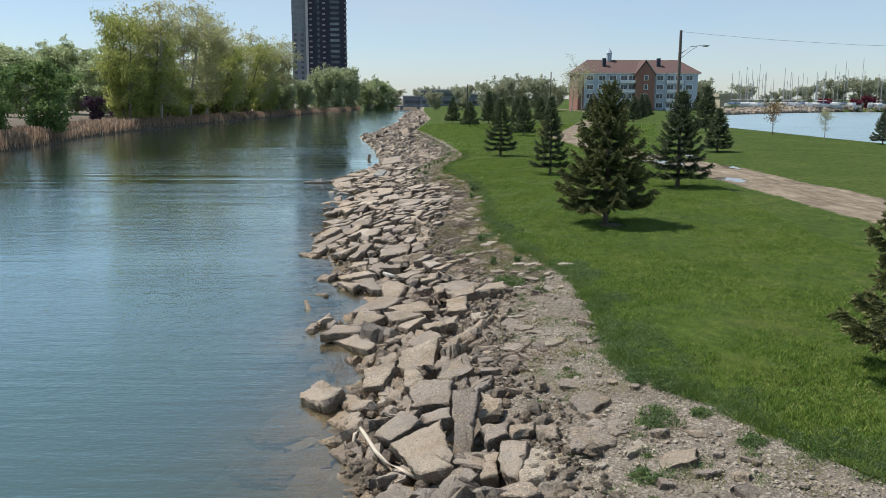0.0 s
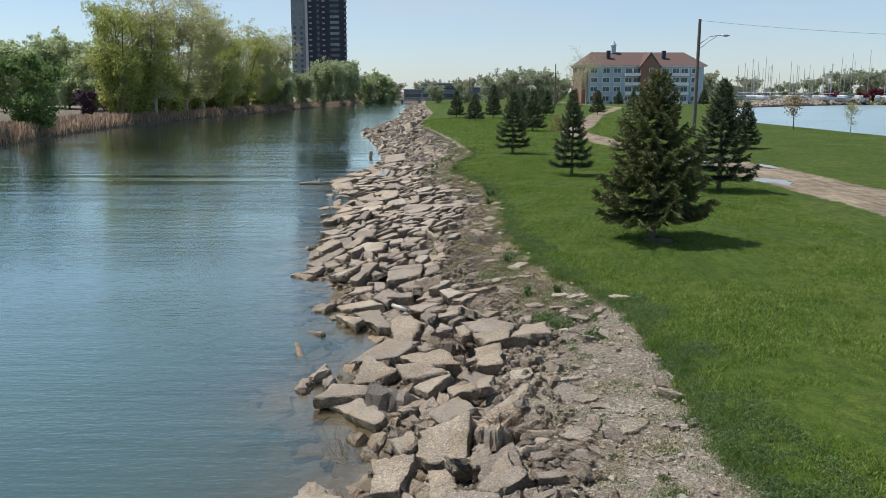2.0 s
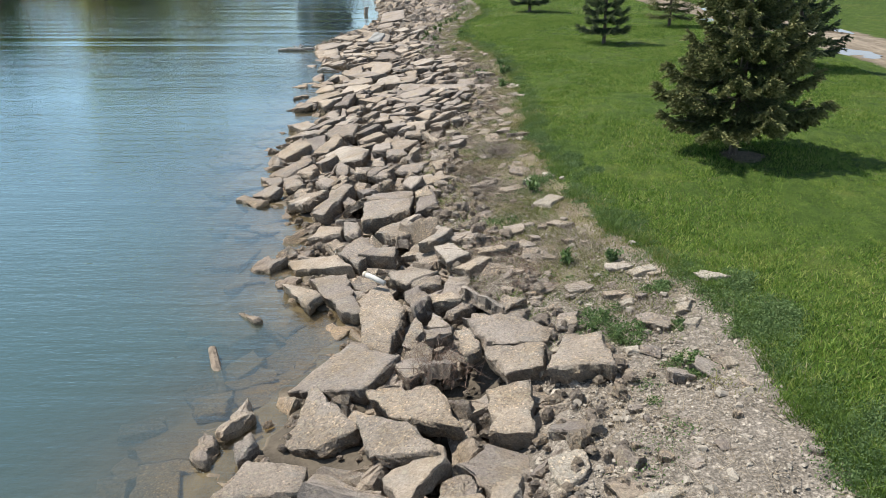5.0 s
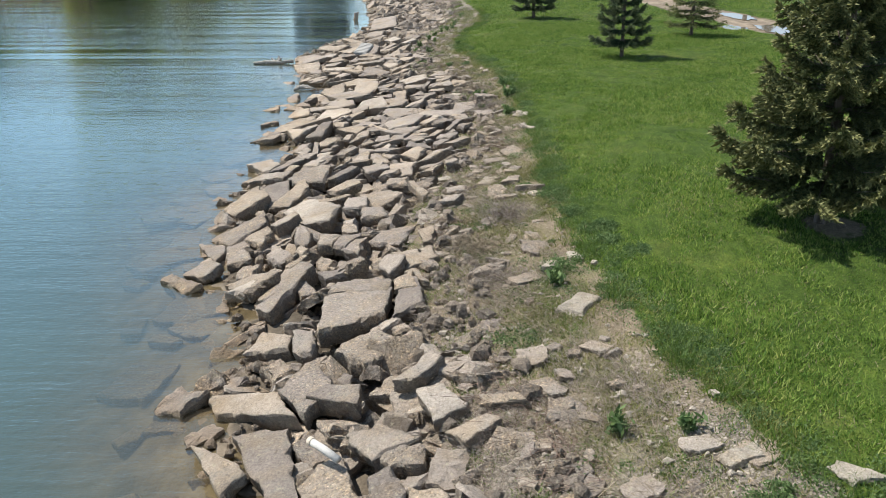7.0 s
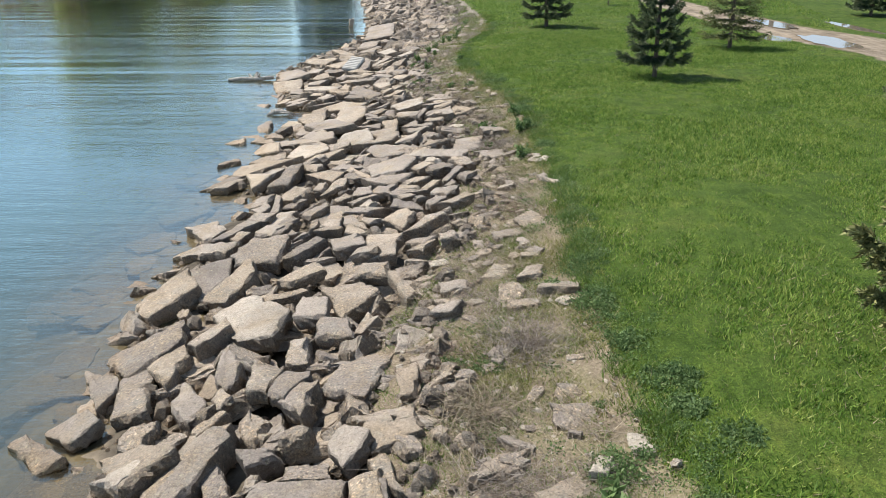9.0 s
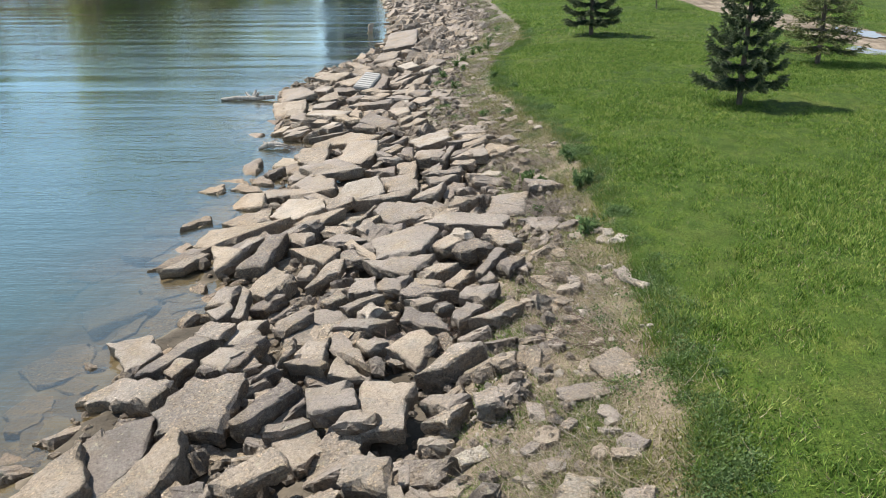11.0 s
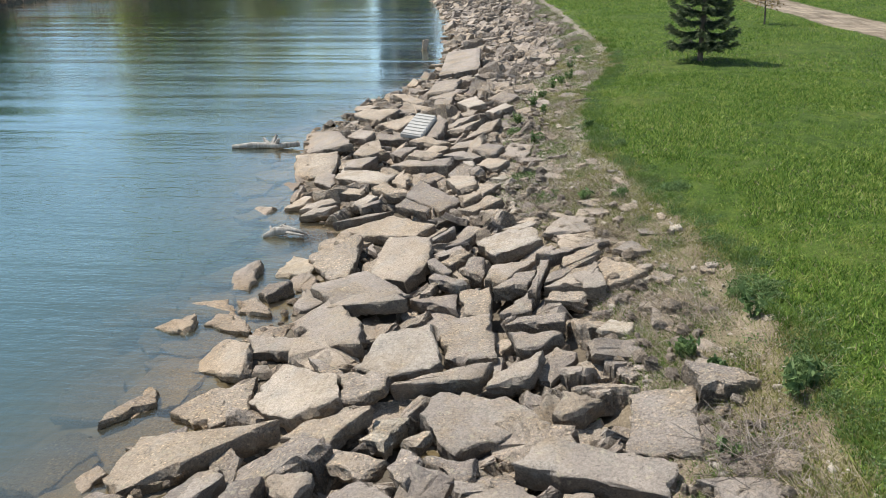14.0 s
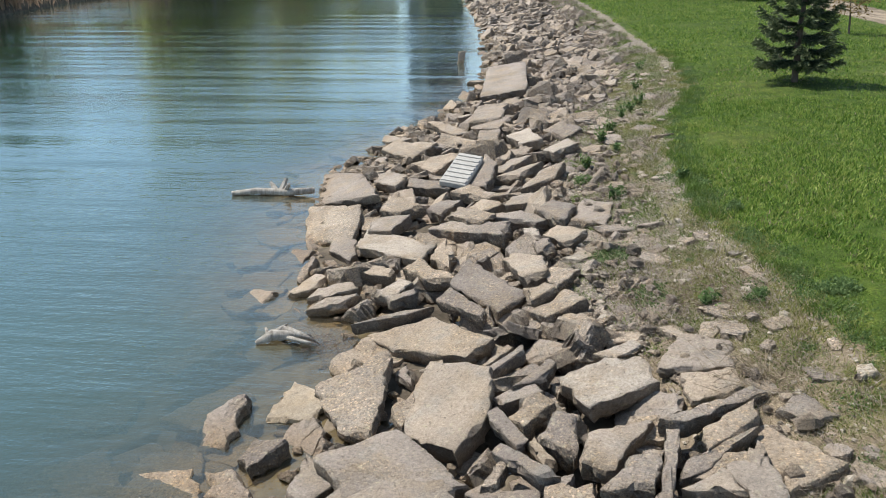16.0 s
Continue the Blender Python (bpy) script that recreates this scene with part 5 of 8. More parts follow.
    for i in range(n):
        j = (i + 1) % n
        f.append((c, i, j))
        idx.append(0)
        for k in range(6):
            a = k * n
            f += [(a + i, a + n + i, a + n + j), (a + i, a + n + j, a + j)]
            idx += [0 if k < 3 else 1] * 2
    me = mesh_of(name, v, np.array(f), mats, idx)
    worn = np.zeros(len(f), dtype=bool)
    worn.reshape(n, 13)[:, :5] = True                              # the top is rounded by weather, the broken faces stay sharp
    me.polygons.foreach_set("use_smooth", worn)
    return me, ring


def slab(x, y, z, l, w, yaw, skew, taper_x, taper_y, h, tip_x, tip_y, kind="", cut=None):
    """One piece on the bank: the middle of its top, length, width, turn, skew, tapers, thickness, tips and what it is."""
    name, label = {"rock": ("block", ""), "pale": ("pale_stone", "pale buff limestone slab"), "sunk": ("slab", "smooth tan slab just under the water"), "beam": ("kerb_piece", "long narrow broken kerb piece")}.get(kind, ("slab", ""))
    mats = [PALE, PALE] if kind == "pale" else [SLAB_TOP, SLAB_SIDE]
    me, ring = broken_slab(name, l, w, h, skew, taper_x, taper_y, cut, 1.0 if kind == "rock" else 0.0, mats)
    m = pose(x, y, z) @ pose(0, 0, 0, tip_x, tip_y, 0) @ pose(0, 0, 0, 0, 0, yaw)
    if kind != "sunk":
        a, q = np.array(m.to_3x3())[:2, :2], np.array(ring)
        laid.append((q @ a.T + np.array((x, y)), x, y, max(float(np.hypot(*p)) for p in ring)))
    return child(name, me, bank, m, label)


def covered(x, y):
    """Whether a laid piece lies over this spot."""
    for ring, cx, cy, far in laid:
        if abs(x - cx) < far and abs(y - cy) < far:
            a, b = ring, np.roll(ring, -1, axis=0)
            over = (a[:, 1] > y) != (b[:, 1] > y)
            t = (y - a[:, 1]) / np.where(over, b[:, 1] - a[:, 1], 1.0)
            if np.count_nonzero(over & (x < a[:, 0] + t * (b[:, 0] - a[:, 0]))) % 2:
                return True
    return False


slab(1.08, 8.59, 0.63, 0.43, 0.28, 129, 0.59, 0.40, 0.68, 0.18, 1, -14)
slab(0.44, 9.22, 0.46, 0.41, 0.31, 44, 0.10, 0.20, 0.18, 0.18, 2, -17)
slab(1.45, 9.35, 0.60, 0.74, 0.48, 80, -0.17, 0.85, -0.18, 0.20, -1, -5, "pale")
slab(2.51, 9.39, 0.76, 0.42, 0.15, 44, 0.36, 0.20, 0.87, 0.11, 3, 1, "pale")
slab(0.83, 9.51, 0.50, 0.58, 0.20, 82, -0.19, 0.12, 0.08, 0.17, 2, -13)
slab(1.09, 9.56, 0.59, 0.78, 0.31, 78, 0.76, -0.08, 0.51, 0.18, 3, -19)
slab(2.08, 9.79, 0.74, 0.61, 0.52, 85, -0.37, 0.19, -0.14, 0.12, 1, 2, "flat")
slab(1.58, 10.05, 0.72, 0.31, 0.30, 83, 0.26, -0.06, 0.15, 0.27, 7, -17, "rock")
slab(1.28, 10.15, 0.70, 0.32, 0.22, 15, 0.47, 0.28, -0.37, 0.17, 5, -4)
slab(0.06, 10.15, 0.41, 1.10, 0.58, 104, 0.09, -0.16, 0.69, 0.21, 7, -17)
slab(0.95, 10.24, 0.62, 0.37, 0.33, 93, -0.31, 0.39, 0.08, 0.18, 6, -9)
slab(-0.75, 10.27, -0.04, 0.60, 0.48, 18, -0.38, -0.00, -0.14, 0.13, 1, -4, "sunk")
slab(0.56, 10.55, 0.60, 1.01, 0.30, 76, 0.16, -0.03, 0.45, 0.18, 37, -15)
slab(-1.00, 10.85, 0.08, 0.71, 0.35, 124, -0.66, 0.29, -0.16, 0.28, 5, -18, "rock")
slab(2.26, 10.87, 0.79, 0.52, 0.42, 38, 0.30, -0.35, -0.35, 0.12, 5, -4, "flat")
slab(0.95, 11.03, 0.67, 0.54, 0.30, 82, 0.33, 0.99, 0.20, 0.18, 5, -11)
slab(-0.33, 11.15, 0.33, 0.58, 0.48, 42, 0.08, 0.04, 0.34, 0.20, 7, -15)
slab(0.20, 11.29, 0.41, 0.44, 0.33, -9, -0.32, 0.12, 0.09, 0.18, 3, -19)
slab(-1.12, 11.96, 0.10, 0.74, 0.35, 131, -0.53, 0.26, -0.10, 0.28, 3, -16, "rock")
slab(0.12, 12.14, 0.47, 0.85, 0.64, 88, 0.61, 0.40, 0.21, 0.21, 7, -17)
slab(1.21, 12.54, 0.67, 0.65, 0.15, -1, -0.23, -0.01, 0.11, 0.12, 4, -1, "flat")
slab(-1.07, 12.60, 0.13, 0.93, 0.33, 117, 0.97, 0.32, -0.04, 0.28, 5, -25, "rock")
slab(0.52, 12.61, 0.63, 0.62, 0.38, 52, 0.37, 0.51, 0.46, 0.19, 4, -12)
slab(-0.13, 12.76, 0.47, 0.64, 0.28, 100, 0.31, -0.12, -0.59, 0.18, 5, -11)
slab(-1.61, 12.90, 0.19, 0.73, 0.56, 130, -0.35, -0.02, 0.06, 0.35, 4, -12, "rock")
slab(0.52, 12.98, 0.53, 0.70, 0.51, 88, -0.53, -0.13, -0.38, 0.25, 9, -10)
slab(1.11, 13.09, 0.66, 0.40, 0.20, 11, 0.03, -0.08, -0.16, 0.12, 5, -3, "flat")
slab(-1.55, 13.25, 0.07, 0.50, 0.29, 158, -0.25, 0.68, 0.01, 0.27, 7, -15, "rock")
slab(0.33, 13.34, 0.52, 0.41, 0.22, 86, -0.27, -0.01, 0.05, 0.25, 0, -9, "rock")
slab(-0.76, 13.41, 0.27, 0.68, 0.50, 81, 0.19, 0.13, 0.57, 0.20, 9, -20)
slab(2.22, 13.60, 0.81, 0.35, 0.29, 16, 0.51, -0.17, -0.39, 0.11, 4, -2, "pale")
slab(-1.15, 13.84, -0.05, 0.84, 0.25, 96, -0.41, -0.10, -0.02, 0.13, -2, -2, "sunk")
slab(-0.10, 14.15, 0.35, 0.86, 0.68, 82, 0.14, -0.78, 0.02, 0.30, 13, -16)
slab(-0.59, 14.40, 0.27, 0.56, 0.32, 109, -0.40, 0.23, 0.23, 0.27, -1, -16, "rock")
slab(0.91, 14.65, 0.68, 0.20, 0.20, 81, 0.10, -0.10, 0.35, 0.24, 4, -24, "rock")
slab(-1.28, 14.98, 0.07, 0.27, 0.24, 43, 0.19, -0.15, -0.40, 0.25, 7, -13, "rock")
slab(0.02, 15.17, 0.38, 0.56, 0.51, 110, 0.38, -0.04, -0.11, 0.20, 9, -26)
slab(-2.11, 15.35, -0.04, 0.44, 0.35, 15, 0.01, -0.12, 0.07, 0.13, 3, -1, "sunk")
slab(1.70, 15.45, 0.73, 0.58, 0.13, 27, 0.31, 0.07, -0.10, 0.11, -3, -1, "pale")
slab(0.20, 15.59, 0.53, 0.36, 0.26, -5, -0.41, 0.03, -0.20, 0.18, 9, -15)
slab(0.54, 15.66, 0.61, 0.35, 0.23, 81, -0.03, 0.03, 0.19, 0.17, 5, -13)
slab(-1.35, 15.86, 0.14, 1.45, 0.35, 122, 0.88, 0.51, 0.66, 0.19, 5, -16)
slab(1.11, 16.00, 0.61, 0.38, 0.32, 38, 0.62, -0.35, -0.59, 0.11, 3, -4, "pale")
slab(-0.20, 16.22, 0.42, 0.63, 0.38, 45, 0.37, -0.07, -0.56, 0.19, -1, -16)
slab(-1.56, 16.36, 0.23, 0.70, 0.44, 178, 0.26, 0.33, 0.40, 0.19, 4, -1)
slab(-0.43, 16.74, 0.43, 0.70, 0.48, -24, -0.97, 0.00, -0.49, 0.20, 5, -18)
slab(0.67, 16.96, 0.59, 0.71, 0.44, 86, -0.00, -0.22, 0.05, 0.30, 8, -10)
slab(-1.90, 16.98, 0.19, 0.28, 0.25, 51, 0.52, -0.19, -0.24, 0.25, 5, -12, "rock")
slab(-2.33, 17.08, 0.09, 0.41, 0.23, 80, 0.72, -0.06, -0.40, 0.25, 4, -16, "rock")
slab(-1.21, 17.26, 0.21, 0.70, 0.61, 132, -0.33, -0.88, 0.51, 0.21, 9, -16)
slab(-0.27, 17.30, 0.43, 0.83, 0.50, -25, -1.08, 0.09, 0.27, 0.20, 7, -17)
slab(2.88, 17.39, 0.87, 0.15, 0.15, 9, 0.01, -0.00, -0.03, 0.11, 8, -1, "pale")
slab(-2.11, 17.52, 0.14, 0.56, 0.19, 61, 0.63, 0.18, 0.38, 0.24, 1, -8, "rock")
slab(2.54, 17.65, 0.82, 0.26, 0.09, 80, -0.52, -0.07, 0.06, 0.11, 1, -5, "pale")
slab(1.49, 17.81, 0.79, 0.83, 0.55, 80, -0.08, 0.02, -0.54, 0.20, -4, -9)
slab(2.04, 17.86, 0.75, 0.18, 0.12, 12, 0.08, 0.02, 0.01, 0.11, 1, 0, "pale")
slab(0.85, 17.93, 0.63, 0.58, 0.55, 95, 0.24, 0.47, 0.53, 0.20, 1, -13)
slab(-2.52, 18.09, -0.04, 0.43, 0.41, 102, -0.04, -0.17, 0.35, 0.13, 0, -4, "sunk")
slab(2.76, 18.31, 0.86, 0.21, 0.17, 58, -0.52, -0.45, -0.10, 0.11, -1, -3, "pale")
slab(-0.99, 18.36, 0.25, 0.93, 0.90, 56, -0.06, 0.44, -0.06, 0.22, 0, -13)
slab(0.31, 18.40, 0.58, 0.59, 0.20, 98, 0.15, 0.30, -0.25, 0.17, 4, -20)
slab(-2.19, 18.59, -0.04, 0.45, 0.23, 16, -0.76, -0.11, -0.14, 0.13, 5, -6, "sunk")
slab(0.80, 18.63, 0.62, 0.81, 0.64, 120, 0.90, -0.41, -0.43, 0.15, 7, -12, cut=(0.38, 0.33))
slab(1.48, 18.67, 0.72, 0.36, 0.23, 80, -0.24, -0.14, 0.04, 0.12, -1, -9, "flat")
slab(2.79, 18.68, 0.87, 0.24, 0.18, 77, -0.59, 0.06, 0.02, 0.11, 0, -4, "pale")
slab(0.00, 18.77, 0.50, 0.34, 0.20, 1, -0.04, 0.10, -0.26, 0.17, 3, -12)
slab(-1.70, 18.84, -0.04, 0.55, 0.24, 69, -0.25, 0.17, -0.48, 0.13, 0, -1, "sunk")
slab(-1.57, 18.94, -0.04, 0.31, 0.14, 55, 1.03, 0.64, 0.28, 0.13, 0, -5, "sunk")
slab(-0.29, 18.99, 0.36, 0.45, 0.20, 65, 0.66, 0.42, 0.52, 0.17, 11, -10)
slab(2.21, 19.00, 0.80, 0.15, 0.15, -5, 0.16, -0.15, 0.29, 0.11, 2, -8, "pale")
slab(-2.35, 19.00, -0.04, 0.55, 0.31, 58, 0.15, 0.15, -0.11, 0.13, 2, -7, "sunk")
slab(-0.05, 19.23, 0.41, 0.31, 0.19, 116, 0.14, -0.96, -0.20, 0.17, 8, -18)
slab(0.80, 19.28, 0.62, 0.39, 0.28, 38, -0.24, 0.11, 0.49, 0.12, 8, -20)
slab(0.28, 19.41, 0.54, 0.42, 0.18, 32, 0.01, 0.30, 0.10, 0.17, 5, -17)
slab(3.28, 19.43, 0.95, 0.32, 0.20, 129, 0.40, -0.38, -0.74, 0.11, 1, -5, "pale")
slab(-0.76, 19.59, 0.27, 1.31, 0.82, 73, 1.96, -1.21, -0.52, 0.25, 3, -15, cut=(0.49, 0.52))
slab(0.08, 19.71, 0.53, 0.39, 0.20, -23, -0.65, -0.10, -0.23, 0.17, 4, -20)
slab(-2.66, 19.72, -0.04, 0.46, 0.38, 41, -0.49, -0.03, 0.00, 0.13, 1, -6, "sunk")
slab(-1.44, 19.73, -0.01, 0.54, 0.45, 37, -0.39, 0.18, -0.41, 0.20, 5, -11)
slab(2.59, 19.78, 0.88, 0.40, 0.18, 22, 0.34, 0.39, 0.16, 0.11, 3, -3, "pale")
slab(-0.29, 19.92, 0.45, 0.66, 0.28, 106, -0.55, 0.36, -0.02, 0.27, -3, -19, "rock")
slab(-2.63, 20.00, -0.05, 0.53, 0.51, 102, 0.28, 0.25, 0.12, 0.13, -1, -5, "sunk")
slab(-2.10, 20.11, -0.05, 0.37, 0.25, 102, -0.31, 0.28, 0.53, 0.13, -2, -4, "sunk")
slab(-2.47, 20.13, 0.06, 0.33, 0.12, 128, 1.90, 1.21, -0.21, 0.22, 2, -16, "rock")
slab(-0.18, 20.43, 0.44, 0.39, 0.29, -1, -0.15, 0.16, 0.20, 0.27, 5, -15, "rock")
slab(0.48, 20.54, 0.66, 0.41, 0.22, 22, -0.36, 0.07, -0.49, 0.17, 4, -17)
slab(-1.37, 20.56, 0.20, 1.33, 0.38, 109, 0.55, 0.00, 0.90, 0.19, 3, -10)
slab(-1.86, 20.64, 0.18, 0.66, 0.24, 124, 0.69, 0.92, -0.57, 0.17, 7, -13)
slab(-0.38, 20.69, 0.44, 0.52, 0.38, 131, 0.51, 0.01, -0.44, 0.19, 6, -16)
slab(0.73, 20.93, 0.72, 0.47, 0.15, -16, -0.76, -0.05, -0.12, 0.35, 8, -18)
slab(0.18, 21.05, 0.64, 0.48, 0.34, 113, -0.02, 0.25, -0.35, 0.18, 8, -8)
slab(-0.85, 21.46, 0.48, 0.49, 0.26, 159, -0.00, 0.45, -0.26, 0.25, 6, -9)
slab(-0.02, 21.64, 0.67, 0.54, 0.20, 45, -0.10, 0.31, -0.06, 0.17, 1, -15)
slab(-1.82, 21.70, 0.19, 0.98, 0.35, -21, -1.08, -0.14, 0.29, 0.30, 7, -18)
slab(-1.19, 21.73, 0.41, 0.65, 0.47, 118, -0.51, 0.27, 0.07, 0.20, 5, -11)
slab(-2.62, 21.97, 0.09, 0.44, 0.42, 61, -0.13, 0.12, 0.24, 0.31, 7, -10, "rock")
slab(-1.63, 22.34, 0.25, 0.41, 0.31, 124, -0.04, 0.22, -0.14, 0.27, 6, -8, "rock")
slab(-0.59, 22.47, 0.49, 0.63, 0.54, 47, 0.12, 0.03, -0.42, 0.34, 2, -6, "rock")
slab(1.78, 22.76, 0.86, 0.47, 0.28, 48, -0.14, 0.11, -0.29, 0.11, 3, -6, "pale")
slab(-1.41, 22.81, 0.37, 0.47, 0.25, 94, 0.54, -0.31, 0.03, 0.25, 9, -15, "rock")
slab(-1.82, 23.06, 0.22, 0.53, 0.39, 161, -0.08, 0.22, 0.53, 0.19, 4, -13)
slab(-0.84, 23.48, 0.52, 0.90, 0.82, 89, -0.42, 0.00, 0.09, 0.25, 3, -5)
slab(-0.19, 23.63, 0.61, 0.84, 0.31, 89, -0.07, 0.17, -0.65, 0.18, 5, -19)
slab(2.13, 23.84, 0.93, 0.08, 0.07, 78, -0.24, 0.20, -0.12, 0.05, 3, -2, "pale")
slab(1.57, 23.88, 0.89, 0.26, 0.14, 68, -0.14, 0.03, -0.11, 0.11, 2, 1, "pale")
slab(-0.26, 23.93, 0.63, 0.37, 0.30, 96, 0.21, -0.38, -0.05, 0.18, 5, -20)
slab(-0.82, 23.96, 0.56, 0.78, 0.31, -7, -0.00, -0.06, 0.08, 0.20, 8, -7)
slab(-2.77, 24.02, -0.05, 0.52, 0.44, 16, -0.12, 0.19, -0.00, 0.13, -2, -2, "sunk")
slab(0.79, 24.07, 0.76, 0.39, 0.20, -163, 1.40, -0.10, 0.03, 0.20, 2, -3, "flat")
slab(1.92, 24.15, 0.90, 0.27, 0.15, 91, 0.18, 0.06, -0.28, 0.06, -3, -1, "pale")
slab(-0.15, 24.21, 0.62, 0.45, 0.16, 109, 1.46, -0.88, 0.15, 0.17, -2, -13)
slab(-1.26, 24.32, 0.40, 0.20, 0.13, 88, -0.26, -0.34, -0.09, 0.22, 6, -1, "rock")
slab(-1.88, 24.49, 0.34, 1.24, 0.26, 68, 0.37, 0.02, 0.08, 0.30, 6, -11)
slab(-1.64, 24.51, 0.30, 0.60, 0.21, 109, 0.55, -0.13, -0.42, 0.17, 3, -16)
slab(-0.49, 24.55, 0.65, 0.35, 0.33, 133, -0.31, 0.18, -0.61, 0.22, 9, -19)
slab(0.07, 24.56, 0.64, 0.31, 0.18, 110, 0.47, 0.39, 0.39, 0.12, 2, -3, "flat")
slab(-1.26, 24.67, 0.44, 0.32, 0.21, 7, -0.42, 0.04, -0.66, 0.25, 7, -8)
slab(-2.46, 24.70, 0.25, 0.44, 0.24, 48, -0.35, 0.12, -0.55, 0.17, 3, -10)
slab(-0.09, 24.77, 0.65, 0.47, 0.38, 18, 0.04, -0.12, -0.14, 0.19, 11, -12)
slab(-1.97, 24.80, 0.27, 0.93, 0.33, 65, -0.14, -0.13, 0.28, 0.32, 5, -19)
slab(-0.97, 24.84, 0.56, 0.25, 0.23, 178, 0.18, 0.02, 0.37, 0.35, 4, -18, "rock")
slab(-2.91, 24.87, -0.05, 0.53, 0.17, 163, 0.86, 0.80, 0.07, 0.13, 1, -2, "sunk")
slab(-2.43, 24.88, 0.25, 0.64, 0.46, 135, 0.35, 0.41, -0.45, 0.20, 1, -21)
slab(-0.06, 24.96, 0.63, 0.56, 0.31, 12, -1.14, 0.14, 0.33, 0.12, 2, -2, "flat")
slab(-2.22, 25.18, 0.24, 0.28, 0.16, 40, -0.53, 0.23, -0.33, 0.23, 8, -10, "rock")
slab(-3.56, 25.25, 0.06, 0.73, 0.27, 138, 0.21, -0.02, -0.33, 0.35, 16, -12, "rock")
slab(-1.44, 25.27, 0.37, 0.39, 0.27, 130, -0.75, 0.03, -0.17, 0.26, 5, -12, "rock")
slab(-1.87, 25.28, 0.37, 0.37, 0.13, 40, -0.07, -0.00, -0.50, 0.16, 8, -17)
slab(-2.57, 25.31, 0.23, 0.38, 0.27, 84, -0.38, -0.74, -0.21, 0.26, 4, -4, "rock")
slab(0.02, 25.48, 0.72, 0.45, 0.19, 90, -0.01, -0.05, 0.33, 0.17, 9, -13)
slab(-1.04, 25.52, 0.54, 0.44, 0.34, 71, 0.42, -0.54, -0.43, 0.25, 2, -20)
slab(-3.28, 25.59, 0.15, 0.42, 0.38, 34, -0.27, 0.24, -0.29, 0.19, 10, -18)
slab(-1.85, 25.72, 0.38, 0.26, 0.18, 129, -0.48, -0.03, 0.02, 0.17, 9, -18)
slab(-2.21, 25.77, 0.30, 0.54, 0.31, 129, -0.82, -0.35, 0.07, 0.27, 4, -11, "rock")
slab(-1.20, 25.78, 0.52, 0.45, 0.31, 65, 0.11, -0.20, 0.04, 0.18, 1, -14)
slab(-0.51, 25.88, 0.55, 0.77, 0.50, 75, -0.17, -0.44, 0.05, 0.12, -2, -6, "flat")
slab(-3.30, 25.96, 0.07, 0.42, 0.36, 70, 0.37, 0.62, -0.23, 0.29, 10, -11, "rock")
slab(-1.48, 25.97, 0.46, 0.50, 0.32, 86, 0.32, 0.25, 0.56, 0.18, -2, -7)
slab(-2.89, 26.16, 0.19, 0.99, 0.36, 105, 0.05, -0.07, -0.11, 0.19, 0, -12)
slab(-1.91, 26.29, 0.42, 0.58, 0.28, 88, 1.45, 0.29, 0.23, 0.26, 5, -11, "rock")
slab(-3.30, 26.39, 0.13, 0.71, 0.28, 115, 0.32, 1.09, 0.35, 0.18, 3, -12)
slab(-1.21, 26.52, 0.50, 0.61, 0.26, 95, 0.22, -0.06, -0.19, 0.26, 4, -19, "rock")
slab(-2.64, 26.67, 0.29, 0.60, 0.38, 73, 0.81, -0.06, -0.47, 0.19, 2, -10)
slab(-0.85, 26.87, 0.60, 0.46, 0.35, 98, 0.56, 0.02, -0.33, 0.18, 5, -13)
slab(-0.50, 26.91, 0.62, 0.35, 0.17, 60, 0.29, 0.38, 0.73, 0.17, 6, -21)
slab(0.39, 26.95, 0.80, 0.29, 0.19, 170, 0.54, -0.01, 0.01, 0.17, 10, -13)
slab(1.75, 26.97, 0.89, 0.20, 0.14, 36, 0.11, 0.09, -0.06, 0.06, 0, 2, "pale")
slab(-3.03, 27.08, 0.22, 0.86, 0.73, 28, -0.02, 0.39, -0.53, 0.22, 4, -22)
slab(-2.32, 27.16, 0.39, 0.59, 0.19, 56, 0.36, 0.20, 0.41, 0.35, 4, -8)
slab(-1.19, 27.50, 0.57, 0.50, 0.40, 88, 0.44, 0.06, -0.21, 0.19, 3, -14)
slab(-1.93, 27.57, 0.38, 0.79, 1.06, 65, 0.55, -0.66, -0.46, 0.23, 5, -14, cut=(0.44, 0.39))
slab(-3.62, 27.70, 0.06, 0.41, 0.24, 4, -0.70, 0.06, 0.13, 0.25, 5, -21, "rock")
slab(0.51, 27.76, 0.71, 0.38, 0.25, 10, 0.06, 0.00, -0.17, 0.12, 4, -2, "flat")
slab(1.45, 27.88, 0.86, 0.36, 0.25, 74, -0.44, 0.18, -0.25, 0.12, -1, -2, "flat")
slab(-0.15, 27.90, 0.70, 0.68, 0.13, 114, -0.43, 0.28, -0.52, 0.16, 6, 2)
slab(-0.76, 27.98, 0.52, 0.78, 0.56, 114, 0.05, 0.85, -0.25, 0.21, 2, -14)
slab(1.05, 28.10, 0.76, 0.45, 0.27, 62, -0.40, 0.30, 0.06, 0.14, 3, -4, "pale")
slab(-1.64, 28.16, 0.43, 0.59, 0.15, 1, -0.61, 0.15, -0.49, 0.17, 9, -13)
slab(-0.53, 28.51, 0.64, 0.43, 0.35, 158, -0.32, 0.16, -0.13, 0.18, 3, -12)
slab(-3.29, 28.62, 0.24, 0.96, 0.57, 57, 0.49, 0.24, 0.20, 0.30, 6, -12)
